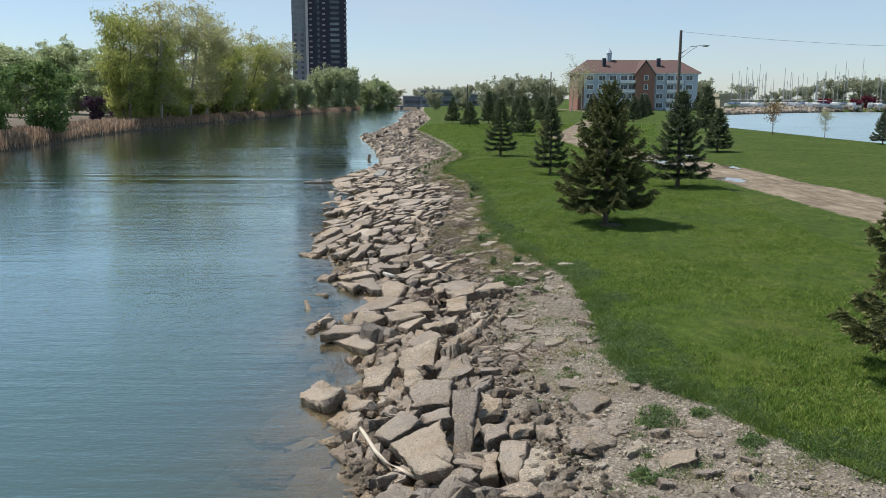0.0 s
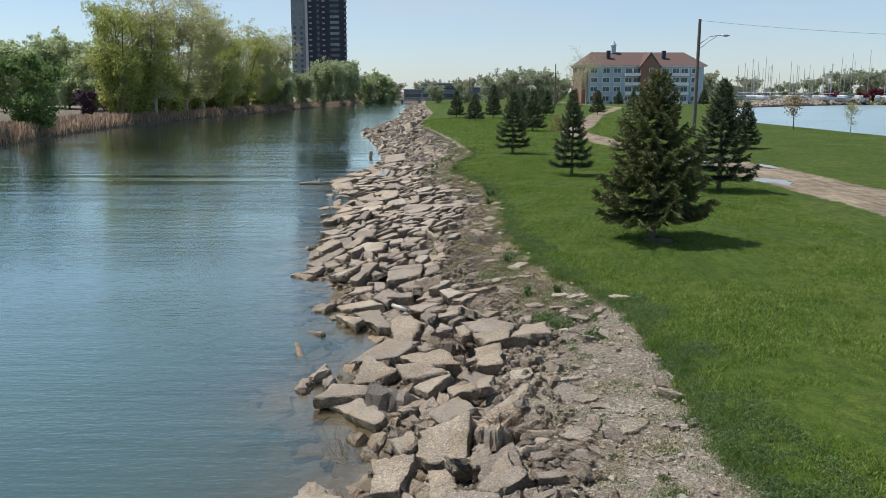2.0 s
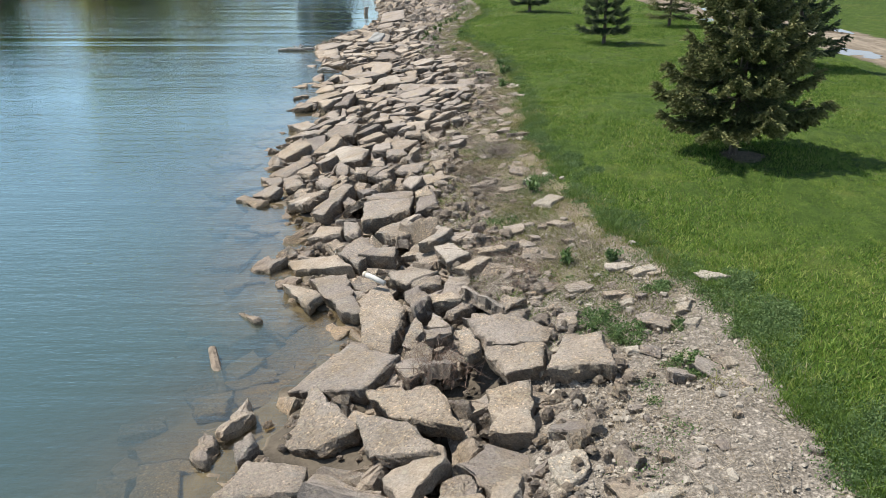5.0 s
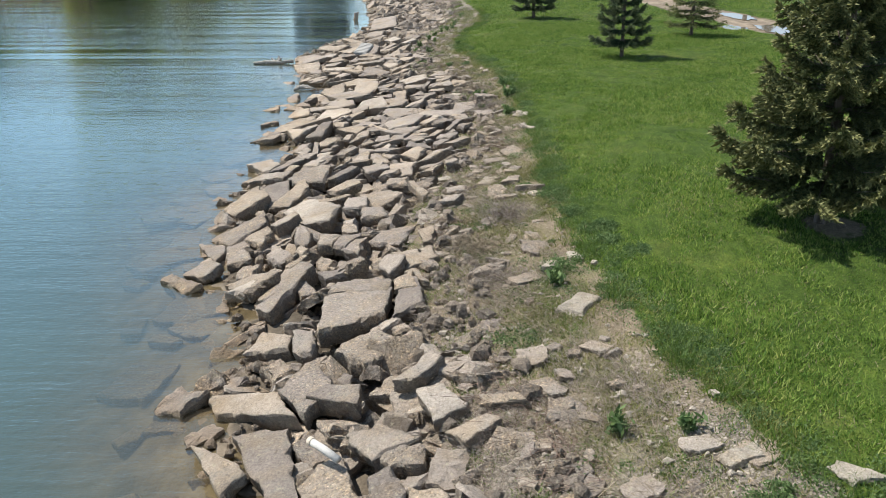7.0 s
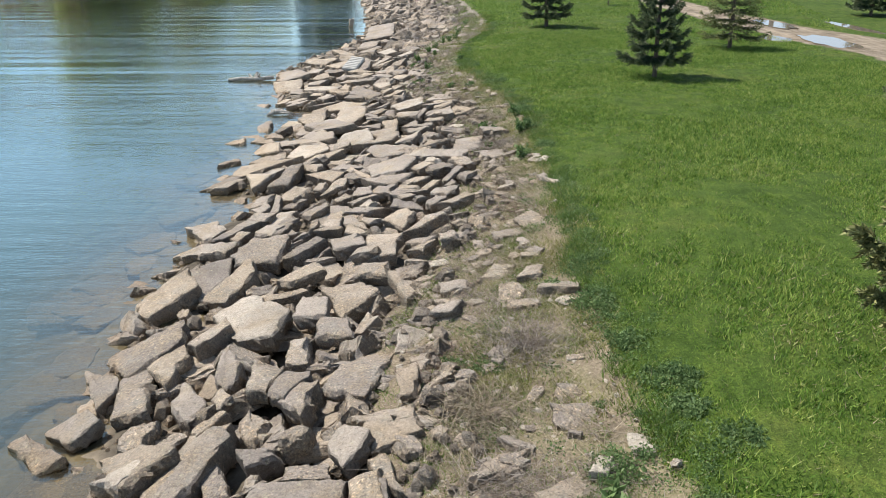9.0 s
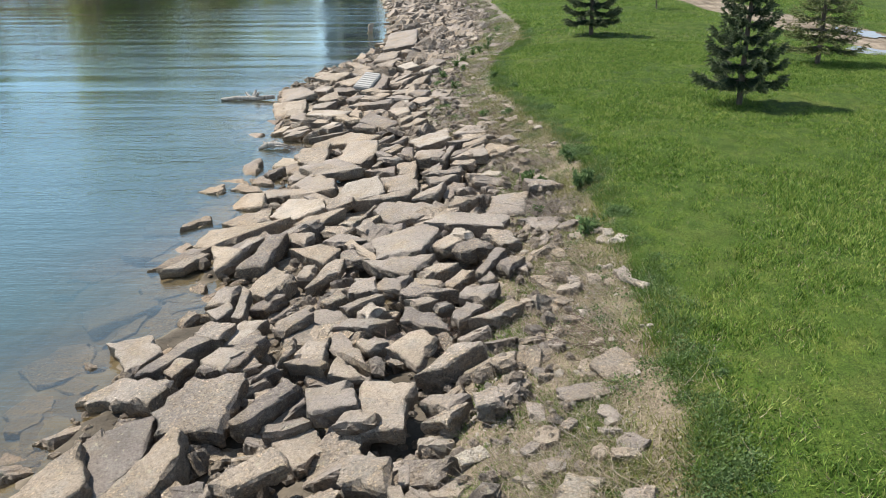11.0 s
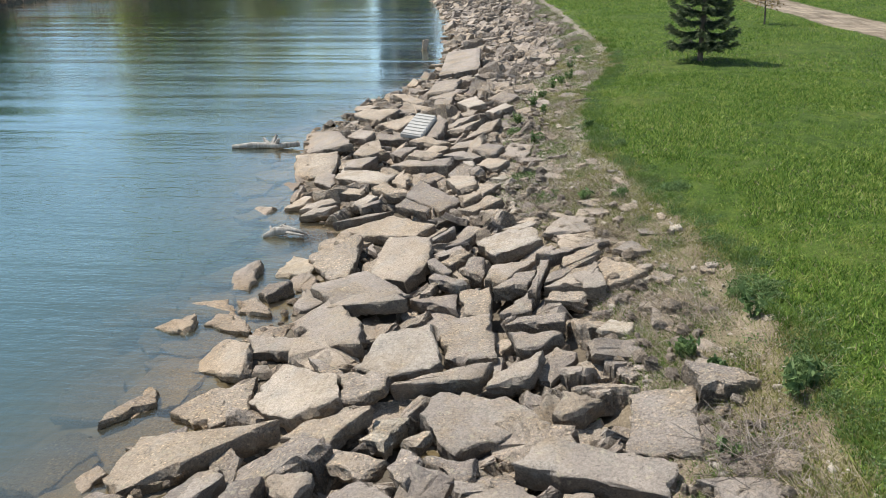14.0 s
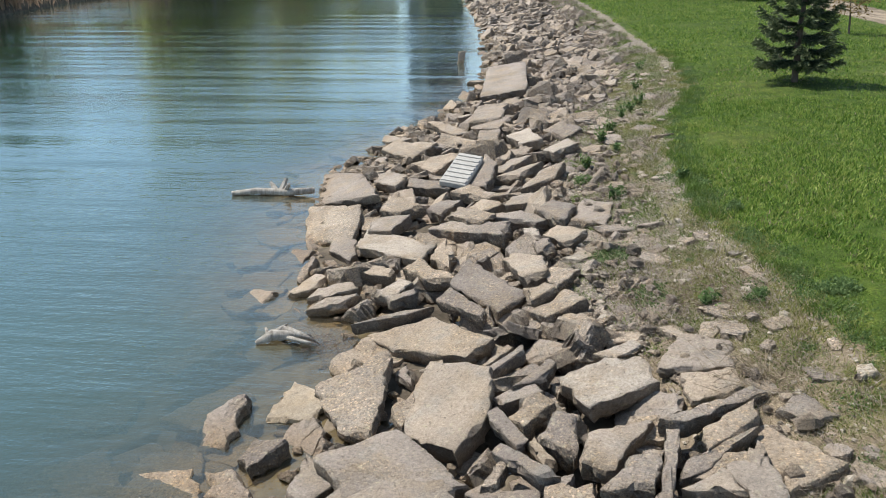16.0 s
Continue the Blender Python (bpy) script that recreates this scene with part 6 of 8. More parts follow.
slab(-1.50, 28.67, 0.50, 0.56, 0.25, 30, -0.31, 0.11, 0.45, 0.17, 12, -9)
slab(0.30, 28.76, 0.61, 0.26, 0.15, 30, -0.00, 0.04, 0.11, 0.11, 4, 0, "pale")
slab(-2.48, 28.88, 0.28, 0.91, 0.41, 62, 0.31, 0.40, -0.24, 0.30, 8, -15)
slab(-2.85, 29.29, 0.22, 0.88, 0.52, 107, -0.55, 0.45, 0.42, 0.20, 5, -7)
slab(0.11, 29.32, 0.66, 0.36, 0.12, 35, -0.92, 0.37, -1.18, 0.16, 8, -12)
slab(0.44, 29.39, 0.78, 0.28, 0.24, 101, 0.02, -0.18, -0.09, 0.17, 1, -9)
slab(-0.73, 29.40, 0.56, 0.40, 0.15, 158, 0.28, 0.21, 0.17, 0.17, 10, -26)
slab(-0.52, 29.50, 0.54, 0.50, 0.44, 98, 0.41, 0.12, 0.22, 0.19, 5, -12)
slab(0.03, 29.58, 0.63, 0.41, 0.19, 148, 0.37, -0.13, -0.61, 0.20, 1, -17)
slab(0.68, 29.73, 0.68, 0.30, 0.26, 88, -0.28, -0.51, 0.15, 0.12, 1, -3, "flat")
slab(-1.01, 29.77, 0.56, 0.47, 0.46, 102, 0.19, -0.12, -0.01, 0.20, 3, -13)
slab(-0.53, 29.79, 0.56, 0.54, 0.42, 160, -0.07, -0.13, 0.06, 0.19, 4, -13)
slab(-1.62, 29.87, 0.44, 0.76, 0.21, 55, -0.19, 0.13, -0.01, 0.25, 3, -8)
slab(-2.31, 29.95, 0.37, 0.74, 0.88, -2, 0.20, -0.52, 0.06, 0.22, 6, -6, cut=(0.27, 0.35))
slab(-0.95, 30.26, 0.54, 0.44, 0.19, 133, -0.12, -0.70, 0.95, 0.17, 9, -14)
slab(0.09, 30.40, 0.64, 0.53, 0.25, 40, -0.96, 0.14, 0.08, 0.30, 4, -19)
slab(-3.21, 30.44, 0.19, 0.91, 0.44, 159, 0.27, 0.27, 0.11, 0.35, 1, -13)
slab(-1.81, 30.56, 0.36, 0.27, 0.09, 54, -0.71, 0.03, 1.07, 0.16, 1, -9)
slab(-1.37, 30.56, 0.47, 0.54, 0.10, 144, 0.77, 0.23, 0.02, 0.16, 4, -21)
slab(-0.30, 30.67, 0.62, 0.47, 0.41, 133, -0.15, 0.49, -0.33, 0.15, 9, -17)
slab(-2.02, 30.79, 0.32, 0.23, 0.18, 56, 0.38, 0.61, 1.12, 0.17, 3, -10)
slab(-2.83, 30.86, 0.25, 0.30, 0.21, 60, -0.02, -0.28, 0.06, 0.17, 9, -8)
slab(-2.35, 30.90, 0.35, 0.44, 0.35, 145, -0.08, 0.26, -0.46, 0.25, 3, -12)
slab(-0.79, 30.99, 0.47, 0.30, 0.16, 142, 0.24, -0.32, -0.85, 0.17, 7, -10)
slab(-1.06, 31.01, 0.44, 0.61, 0.21, 109, 1.38, -0.90, -1.08, 0.17, 4, -7)
slab(-1.35, 31.01, 0.45, 0.59, 0.25, 79, 0.52, -0.14, -1.06, 0.25, 4, -11)
slab(-1.67, 31.05, 0.40, 0.37, 0.18, 98, -1.20, 0.20, -0.55, 0.23, 5, -8, "rock")
slab(-2.19, 31.05, 0.36, 0.78, 0.37, 65, -0.07, 0.45, -0.50, 0.19, 0, -11)
slab(-2.93, 31.12, 0.27, 0.91, 0.21, 59, -0.59, 0.04, 0.57, 0.25, 3, -4)
slab(-2.08, 31.22, 0.33, 0.17, 0.14, 127, -0.23, -0.08, -0.04, 0.16, 4, -14)
slab(-3.44, 31.31, 0.20, 0.68, 0.46, 124, 0.23, 0.57, 0.05, 0.30, 8, -11)
slab(0.64, 31.32, 0.73, 0.52, 0.19, 39, -0.83, 0.49, -0.43, 0.17, 6, -5)
slab(-0.22, 31.33, 0.61, 0.55, 0.29, 153, -0.62, 0.22, 0.10, 0.18, 6, -6)
slab(0.25, 31.42, 0.66, 0.36, 0.19, 52, 0.12, -0.33, 0.44, 0.17, 6, -3)
slab(-0.95, 31.46, 0.48, 0.56, 0.16, 170, 1.34, -0.28, -0.29, 0.25, 11, -6)
slab(-0.01, 31.56, 0.67, 0.21, 0.14, 28, -0.05, 0.08, -0.23, 0.16, 5, -4)
slab(-2.63, 31.59, 0.33, 0.40, 0.35, 154, -0.13, 0.12, -0.22, 0.19, 2, -7)
slab(-2.32, 31.61, 0.28, 0.52, 0.29, 58, -0.33, 0.02, 0.14, 0.18, 9, -13)
slab(2.14, 31.63, 0.94, 0.32, 0.09, 123, 0.79, 0.44, -0.65, 0.06, 1, -4, "pale")
slab(-1.73, 31.65, 0.41, 0.49, 0.18, 45, -0.05, 0.08, -0.09, 0.17, 8, -9)
slab(-0.25, 31.74, 0.64, 0.26, 0.13, 12, -0.95, 0.14, -0.65, 0.16, 9, -5)
slab(-0.86, 31.87, 0.46, 0.30, 0.29, 129, 0.06, 0.03, 0.05, 0.27, 3, -17, "rock")
slab(-1.77, 31.94, 0.35, 0.52, 0.12, 46, 0.10, 0.10, -0.27, 0.16, 2, -9)
slab(0.39, 31.95, 0.67, 0.35, 0.33, 55, -0.25, -0.35, -0.04, 0.20, 7, -9)
slab(-0.98, 32.04, 0.49, 0.48, 0.12, 25, -0.38, 0.03, -0.19, 0.16, 5, -11)
slab(-1.34, 32.21, 0.46, 0.27, 0.19, 45, -0.05, 0.40, 0.22, 0.17, 8, -5)
slab(-0.31, 32.21, 0.57, 0.45, 0.30, 135, 1.01, -1.00, -0.50, 0.20, 5, -12)
slab(-2.76, 32.29, 0.24, 0.30, 0.29, 44, 0.18, 0.12, -0.60, 0.18, 5, -10)
slab(-3.94, 32.33, -0.04, 0.59, 0.19, 87, -1.70, 0.16, -0.83, 0.13, 0, -2, "sunk")
slab(-3.20, 32.33, 0.12, 0.33, 0.19, 62, 0.38, -0.00, 0.23, 0.24, 6, -11, "rock")
slab(0.52, 32.33, 0.68, 0.20, 0.17, 47, 0.05, 0.51, 0.01, 0.17, 5, -13)
slab(-0.21, 32.34, 0.61, 0.44, 0.15, -36, -0.72, 0.24, -0.27, 0.17, 2, -17)
slab(-2.53, 32.43, 0.29, 0.67, 0.13, 90, 0.59, 0.03, -0.47, 0.16, 10, -12)
slab(0.16, 32.50, 0.61, 0.49, 0.19, 53, 0.13, 0.00, -0.09, 0.17, 3, -12)
slab(-2.23, 32.52, 0.25, 0.38, 0.20, 48, -0.56, 0.04, -0.25, 0.17, 10, -10)
slab(-0.67, 32.53, 0.51, 0.38, 0.33, 171, 0.30, 0.11, -0.17, 0.18, 10, -10)
slab(-1.02, 32.57, 0.48, 0.42, 0.34, 93, 0.26, -0.02, -0.26, 0.18, 4, -13)
slab(0.78, 32.65, 0.75, 0.30, 0.23, 50, -0.12, -0.52, -0.30, 0.17, 8, -7)
slab(0.55, 32.76, 0.74, 0.65, 0.13, 62, 0.08, -0.02, 0.20, 0.16, 7, -9)
slab(-0.15, 32.80, 0.59, 0.43, 0.21, 29, -0.45, -0.44, -0.06, 0.17, 7, -11)
slab(0.86, 32.81, 0.69, 0.34, 0.34, 65, 0.20, -0.18, -1.07, 0.12, 3, -7, "flat")
slab(-2.87, 32.84, 0.20, 0.48, 0.33, 73, 0.07, 0.18, -0.16, 0.18, 8, -17)
slab(-0.11, 32.95, 0.52, 0.50, 0.27, 165, 0.08, 0.29, -0.42, 0.26, 4, -9, "rock")
slab(-3.54, 33.06, -0.05, 0.41, 0.38, 121, -0.29, 0.02, 0.11, 0.13, -2, -4, "sunk")
slab(2.22, 33.07, 0.93, 0.24, 0.21, 44, -0.12, 0.37, -0.55, 0.11, 1, -5, "pale")
slab(-0.64, 33.16, 0.51, 0.71, 0.48, -15, -0.28, 0.81, 0.67, 0.20, 3, -8)
slab(-2.38, 33.18, 0.24, 0.90, 0.63, 126, -0.87, -0.47, 0.23, 0.25, -3, -22)
slab(-1.56, 33.28, 0.38, 0.51, 0.25, 76, -1.37, 0.55, -0.57, 0.20, 10, -2)
slab(2.10, 33.37, 0.90, 0.25, 0.14, 84, -0.40, 0.13, -0.07, 0.11, 3, 0, "pale")
slab(-1.91, 33.42, 0.30, 0.34, 0.22, 82, 0.05, 0.21, 0.23, 0.25, 9, -12, "rock")
slab(0.32, 33.44, 0.69, 0.46, 0.37, 22, -0.11, -0.09, 0.29, 0.19, 0, -8)
slab(0.78, 33.54, 0.75, 0.34, 0.29, 116, 0.05, -0.16, 0.05, 0.18, 9, -5)
slab(-3.92, 33.59, -0.05, 0.60, 0.58, 121, 0.14, 0.23, 0.12, 0.13, -1, -4, "sunk")
slab(-1.04, 33.69, 0.40, 1.58, 0.16, 123, 0.26, -0.16, 0.22, 0.12, 7, -11)
slab(-0.02, 33.70, 0.63, 0.38, 0.35, 127, 0.28, 0.06, 0.25, 0.18, 2, -20)
slab(-1.33, 33.71, 0.42, 0.48, 0.27, 113, 0.49, -0.15, -0.69, 0.18, 3, -11)
slab(0.65, 33.77, 0.74, 0.35, 0.26, 140, -0.09, 0.43, -0.17, 0.18, 3, -11)
slab(-0.13, 33.79, 0.58, 0.31, 0.26, 49, -0.42, -0.03, 0.71, 0.25, 0, -6)
slab(-0.58, 33.90, 0.58, 0.90, 0.92, -172, 0.30, -0.69, -0.28, 0.22, 2, -14, cut=(0.38, 0.44))
slab(-1.83, 33.98, 0.38, 0.68, 0.37, 135, 0.35, 0.68, -0.22, 0.20, 7, -11)
slab(0.17, 33.99, 0.67, 0.39, 0.20, 132, -0.14, 0.05, -0.16, 0.24, 3, -14, "rock")
slab(-3.20, 34.03, 0.27, 0.65, 0.36, 94, 0.44, 0.92, 1.09, 0.19, 7, -15)
slab(-1.13, 34.06, 0.42, 0.36, 0.16, 107, 0.24, -0.22, 0.62, 0.23, -1, -15, "rock")
slab(-1.37, 34.06, 0.41, 0.19, 0.15, 99, 0.34, 0.24, 0.03, 0.22, 1, -14, "rock")
slab(-3.76, 34.10, 0.17, 0.61, 0.19, 53, -0.92, 0.21, -0.40, 0.17, 4, -3)
slab(-2.63, 34.12, 0.33, 1.01, 0.31, 77, -0.40, -0.01, -0.41, 0.25, 10, -2)
slab(1.39, 34.29, 0.72, 0.49, 0.45, 31, 0.02, 0.03, -1.31, 0.12, 2, -4, "flat")
slab(-3.94, 34.38, 0.10, 0.68, 0.35, 53, -0.69, 0.23, -0.16, 0.20, 6, -8)
slab(-1.57, 34.47, 0.38, 0.51, 0.27, 139, 0.87, -0.56, 0.23, 0.12, 8, -13)
slab(-3.00, 34.66, 0.25, 0.51, 0.24, 58, 0.17, -0.15, -0.58, 0.17, 0, -8)
slab(-2.21, 34.70, 0.37, 0.40, 0.34, 77, 0.52, -0.36, -0.23, 0.28, 7, -5, "rock")
slab(-3.07, 34.70, 0.24, 0.50, 0.15, 59, -0.28, -0.38, 0.13, 0.17, 2, -4)
slab(0.29, 34.76, 0.61, 1.18, 0.38, 157, 0.14, 0.13, 0.07, 0.25, 7, -8)
slab(-1.27, 34.82, 0.48, 0.30, 0.24, 70, 0.50, -0.42, -0.25, 0.17, 5, -14)
slab(-0.90, 34.88, 0.45, 0.47, 0.24, 155, -0.13, 0.16, -0.81, 0.25, 4, -6, "rock")
slab(-4.22, 34.90, -0.01, 0.57, 0.36, 50, -0.40, 0.59, -0.89, 0.19, 8, -12)
slab(-1.80, 35.03, 0.33, 0.60, 0.22, 153, 0.46, 0.07, -0.53, 0.17, 8, -9)
slab(-3.53, 35.20, 0.17, 0.99, 0.66, 50, -0.68, -0.95, 1.01, 0.25, 2, -9)
slab(-1.20, 35.27, 0.44, 0.24, 0.13, 41, -0.16, 0.28, -0.62, 0.16, 5, -8)
slab(0.89, 35.40, 0.64, 0.95, 0.60, 83, -0.10, -0.20, -0.04, 0.12, 2, -8, "flat")
slab(-2.11, 35.49, 0.36, 0.56, 0.34, 178, 0.74, -0.16, -0.88, 0.20, 9, -10)
slab(-3.68, 35.54, 0.10, 0.49, 0.17, 24, -0.37, 0.42, -0.30, 0.17, 8, -12)
slab(-1.57, 35.56, 0.30, 0.42, 0.28, 71, -0.23, -0.46, 0.07, 0.20, 0, -3, "pale")
slab(-0.71, 35.63, 0.47, 0.87, 0.84, -54, 0.53, -0.64, 0.15, 0.22, 5, -4, cut=(0.41, 0.38))
slab(0.15, 35.67, 0.60, 0.35, 0.29, 56, -0.33, -0.10, 0.75, 0.27, 6, -8, "rock")
slab(1.46, 35.88, 0.84, 0.52, 0.36, 3, -0.22, -0.22, -0.93, 0.26, 1, 0, "flat")
slab(1.40, 36.14, 0.77, 0.31, 0.27, 138, 0.13, 0.16, -0.21, 0.30, 9, -8, "rock")
slab(-4.26, 36.20, 0.06, 0.57, 0.23, -128, 0.94, 0.13, -0.32, 0.17, -3, -1)
slab(-1.86, 36.21, 0.41, 0.49, 0.37, 178, -0.16, -0.13, 0.72, 0.15, 5, -15)
slab(-3.36, 36.22, 0.10, 0.73, 0.71, 89, 0.14, -0.98, -0.58, 0.22, 3, -4, cut=(0.41, 0.42))
slab(-2.53, 36.22, 0.29, 1.03, 0.69, 145, 0.22, -0.64, -0.20, 0.22, 6, -16, cut=(0.39, 0.41))
slab(-0.96, 36.28, 0.52, 0.63, 0.21, -177, 1.89, 0.79, -0.29, 0.22, 13, -6)
slab(-0.37, 36.31, 0.56, 0.43, 0.27, -166, 0.89, 0.07, -0.47, 0.18, 6, -15)
slab(-4.31, 36.43, -0.01, 0.46, 0.39, 134, -0.19, 0.98, -0.09, 0.19, 2, -13)
slab(-2.14, 36.51, 0.28, 0.81, 0.25, 131, 1.17, 0.41, -1.02, 0.17, 9, -7)
slab(-1.64, 36.86, 0.41, 0.90, 0.79, 11, 0.40, -0.72, -0.20, 0.23, 11, -12, cut=(0.52, 0.47))
slab(-0.20, 36.89, 0.61, 0.43, 0.30, -13, -0.02, 0.84, -0.32, 0.20, 3, -10)
slab(-3.62, 37.20, 0.12, 0.68, 0.58, 151, -0.35, 0.68, 0.10, 0.21, 7, -20)
slab(-0.91, 37.24, 0.44, 0.99, 0.61, 100, 0.14, -0.15, 0.25, 0.21, 1, -8)
slab(0.70, 37.28, 0.61, 0.31, 0.26, 158, 0.10, 0.19, 0.08, 0.11, 1, -4, "pale")
slab(-3.09, 37.37, 0.20, 0.74, 0.31, 162, -0.77, -0.03, 0.36, 0.18, 6, -13)
slab(-0.13, 37.43, 0.59, 0.61, 0.18, -172, 0.53, 0.19, -0.39, 0.17, 5, -3)
slab(-2.58, 37.76, 0.24, 1.41, 0.67, 123, 0.63, -0.62, -0.19, 0.22, 5, -21, cut=(0.43, 0.37))
slab(-0.26, 38.06, 0.53, 0.58, 0.21, 62, -0.42, 0.49, -0.97, 0.17, 6, -8)
slab(0.20, 38.06, 0.60, 0.43, 0.22, 162, -0.01, 0.24, 0.02, 0.17, 6, -10)
slab(-4.53, 38.11, 0.06, 0.36, 0.32, 167, 0.24, 0.78, -0.48, 0.18, 8, -8)
slab(-0.86, 38.11, 0.47, 0.58, 0.35, 92, 0.23, -0.10, 0.09, 0.18, 9, -13)
slab(-3.92, 38.18, 0.06, 0.61, 0.26, 156, -0.47, 0.37, 0.25, 0.18, 8, -7)
slab(0.16, 38.27, 0.68, 0.34, 0.21, 5, -0.57, 0.06, 1.22, 0.17, 4, -18)
slab(-4.52, 38.31, -0.01, 0.37, 0.31, 129, -0.27, 0.25, 0.18, 0.18, 2, -14)
slab(0.47, 38.34, 0.74, 0.55, 0.30, 99, -0.35, -0.48, 0.20, 0.18, 4, -7)
slab(-1.36, 38.35, 0.37, 0.65, 0.25, 153, -0.33, 0.36, -0.71, 0.18, 6, -10)
slab(-2.19, 38.36, 0.37, 0.81, 0.31, 172, -0.12, 0.55, -0.08, 0.18, 0, -12)
slab(-4.05, 38.41, -0.01, 0.66, 0.37, 116, 1.30, -0.45, -0.60, 0.19, 3, -13)
slab(-0.36, 38.47, 0.63, 0.49, 0.31, 68, -0.56, 0.03, -0.34, 0.18, 2, -3)
slab(0.29, 38.50, 0.69, 0.47, 0.34, 159, 0.04, 0.71, -0.06, 0.18, 6, -18)
slab(-0.11, 38.57, 0.66, 1.02, 0.11, 80, -0.39, -0.04, 0.20, 0.18, 2, -2, "beam")
slab(0.19, 38.59, 0.69, 0.49, 0.16, -152, 2.32, -0.92, -0.28, 0.15, 12, -6)
slab(-1.46, 38.60, 0.42, 0.33, 0.12, 78, -0.51, -0.22, -0.12, 0.16, 2, -5)
slab(-1.26, 38.67, 0.51, 0.66, 0.13, 132, 0.21, -0.17, -0.14, 0.16, 1, -16)
slab(-3.03, 38.69, 0.14, 0.44, 0.36, 78, 0.33, 0.79, 0.55, 0.19, 5, -5)
slab(-4.41, 38.69, -0.01, 0.70, 0.37, -174, -0.11, 0.44, -0.31, 0.19, 9, -3)
slab(0.80, 38.69, 0.71, 0.66, 0.38, 115, -0.11, -0.06, -0.83, 0.20, 5, -11)
slab(-3.82, 38.70, 0.06, 0.48, 0.36, 116, 0.51, -0.26, -0.52, 0.29, 10, -10, "rock")
slab(-2.44, 38.75, 0.32, 0.88, 0.76, 17, -0.42, -0.32, 0.42, 0.20, 5, -4)
slab(-1.11, 38.89, 0.46, 0.39, 0.11, 118, -0.02, -0.00, 0.05, 0.16, 7, -12)
slab(-0.53, 38.91, 0.55, 0.63, 0.36, 69, -0.71, -0.72, 0.47, 0.20, 1, 2, "flat")
slab(0.43, 39.00, 0.77, 0.66, 0.20, 41, 0.84, -0.10, -0.18, 0.12, 3, -4)
slab(-3.65, 39.12, 0.12, 0.40, 0.31, 64, 0.06, -0.34, 0.54, 0.22, 1, -17)
slab(-0.93, 39.13, 0.53, 0.49, 0.31, 76, 0.46, -0.35, -0.63, 0.27, 6, -4, "rock")
slab(-1.40, 39.25, 0.46, 0.66, 0.13, 117, -0.42, 0.01, -0.07, 0.16, 0, -10)
slab(1.08, 39.25, 0.77, 0.35, 0.33, 131, 0.13, -0.15, 0.32, 0.12, 4, -2, "flat")
slab(0.39, 39.30, 0.76, 1.06, 0.13, 35, -0.79, 0.16, 0.03, 0.18, 3, 1, "beam")
slab(-1.20, 39.42, 0.50, 0.38, 0.19, 43, -0.23, -0.23, -0.44, 0.20, 1, -12)
slab(-4.19, 39.57, 0.06, 0.67, 0.38, 99, -0.33, -0.33, 0.28, 0.35, 12, -9, "rock")
slab(-1.94, 39.72, 0.38, 1.25, 0.73, 87, 0.43, -0.21, -0.20, 0.22, 8, -11, cut=(0.44, 0.34))
slab(1.71, 39.80, 0.89, 0.18, 0.17, 90, -0.36, 0.32, -0.23, 0.11, 3, -7, "pale")
slab(0.41, 39.81, 0.68, 0.49, 0.42, 18, 0.33, 0.11, -0.13, 0.12, 3, -4, "flat")
slab(-1.32, 39.84, 0.44, 0.42, 0.19, 20, -0.23, 0.07, 0.49, 0.20, 6, -14)
slab(-2.39, 39.86, 0.21, 0.37, 0.25, 104, -1.02, 0.44, 0.67, 0.17, 2, -12)
slab(-0.48, 39.93, 0.61, 0.77, 0.59, -155, 0.03, -0.15, 0.01, 0.20, 8, -10, cut=(0.38, 0.31))
slab(-2.86, 39.99, 0.23, 0.89, 0.85, 64, 0.91, -0.34, -1.14, 0.15, 8, -13, cut=(0.37, 0.42))
slab(-3.49, 40.07, 0.06, 0.59, 0.56, 77, 0.07, 0.50, 0.27, 0.09, 1, -4, "pale")
slab(-1.12, 40.12, 0.54, 0.42, 0.16, 56, -0.79, 0.79, -0.44, 0.17, 4, -10)
slab(-1.50, 40.13, 0.36, 0.26, 0.06, 51, 0.32, 0.03, -0.15, 0.16, 6, -10)
slab(0.40, 40.34, 0.71, 0.62, 0.56, 74, -0.14, 0.29, -0.36, 0.12, 2, -4, "flat")
slab(-1.46, 40.48, 0.47, 0.49, 0.11, 45, 0.44, 0.00, -0.27, 0.16, 3, -14)
slab(-2.56, 40.55, 0.19, 0.33, 0.15, 103, 0.87, -0.52, 0.04, 0.23, 5, -18, "rock")
slab(-0.30, 40.58, 0.59, 0.51, 0.18, 38, -0.61, -0.04, -0.32, 0.12, 5, -3, "flat")
slab(-1.55, 40.60, 0.44, 0.41, 0.09, 55, 0.49, 0.01, 0.10, 0.16, 1, -13)
slab(-2.38, 41.19, 0.29, 1.40, 0.59, -30, 0.94, -0.60, -0.70, 0.20, 8, -14, cut=(0.48, 0.36))
slab(0.77, 41.26, 0.79, 0.14, 0.12, -15, -0.31, 0.02, -0.01, 0.11, 3, -2, "pale")
slab(-0.96, 41.65, 0.57, 0.56, 0.37, 34, -0.07, 0.06, 0.45, 0.19, 2, -17)
slab(-2.06, 41.85, 0.45, 0.98, 0.21, 126, -0.65, -0.06, 0.81, 0.15, 1, -14)
slab(-2.81, 41.87, 0.26, 0.53, 0.12, 30, -4.14, 0.66, -0.26, 0.16, 8, -2)
slab(-1.17, 41.95, 0.61, 0.30, 0.28, 17, -0.12, -0.20, -0.36, 0.18, 6, -17)
slab(-2.84, 42.21, 0.36, 0.38, 0.18, 12, -0.06, 0.29, -0.40, 0.17, 3, -14)
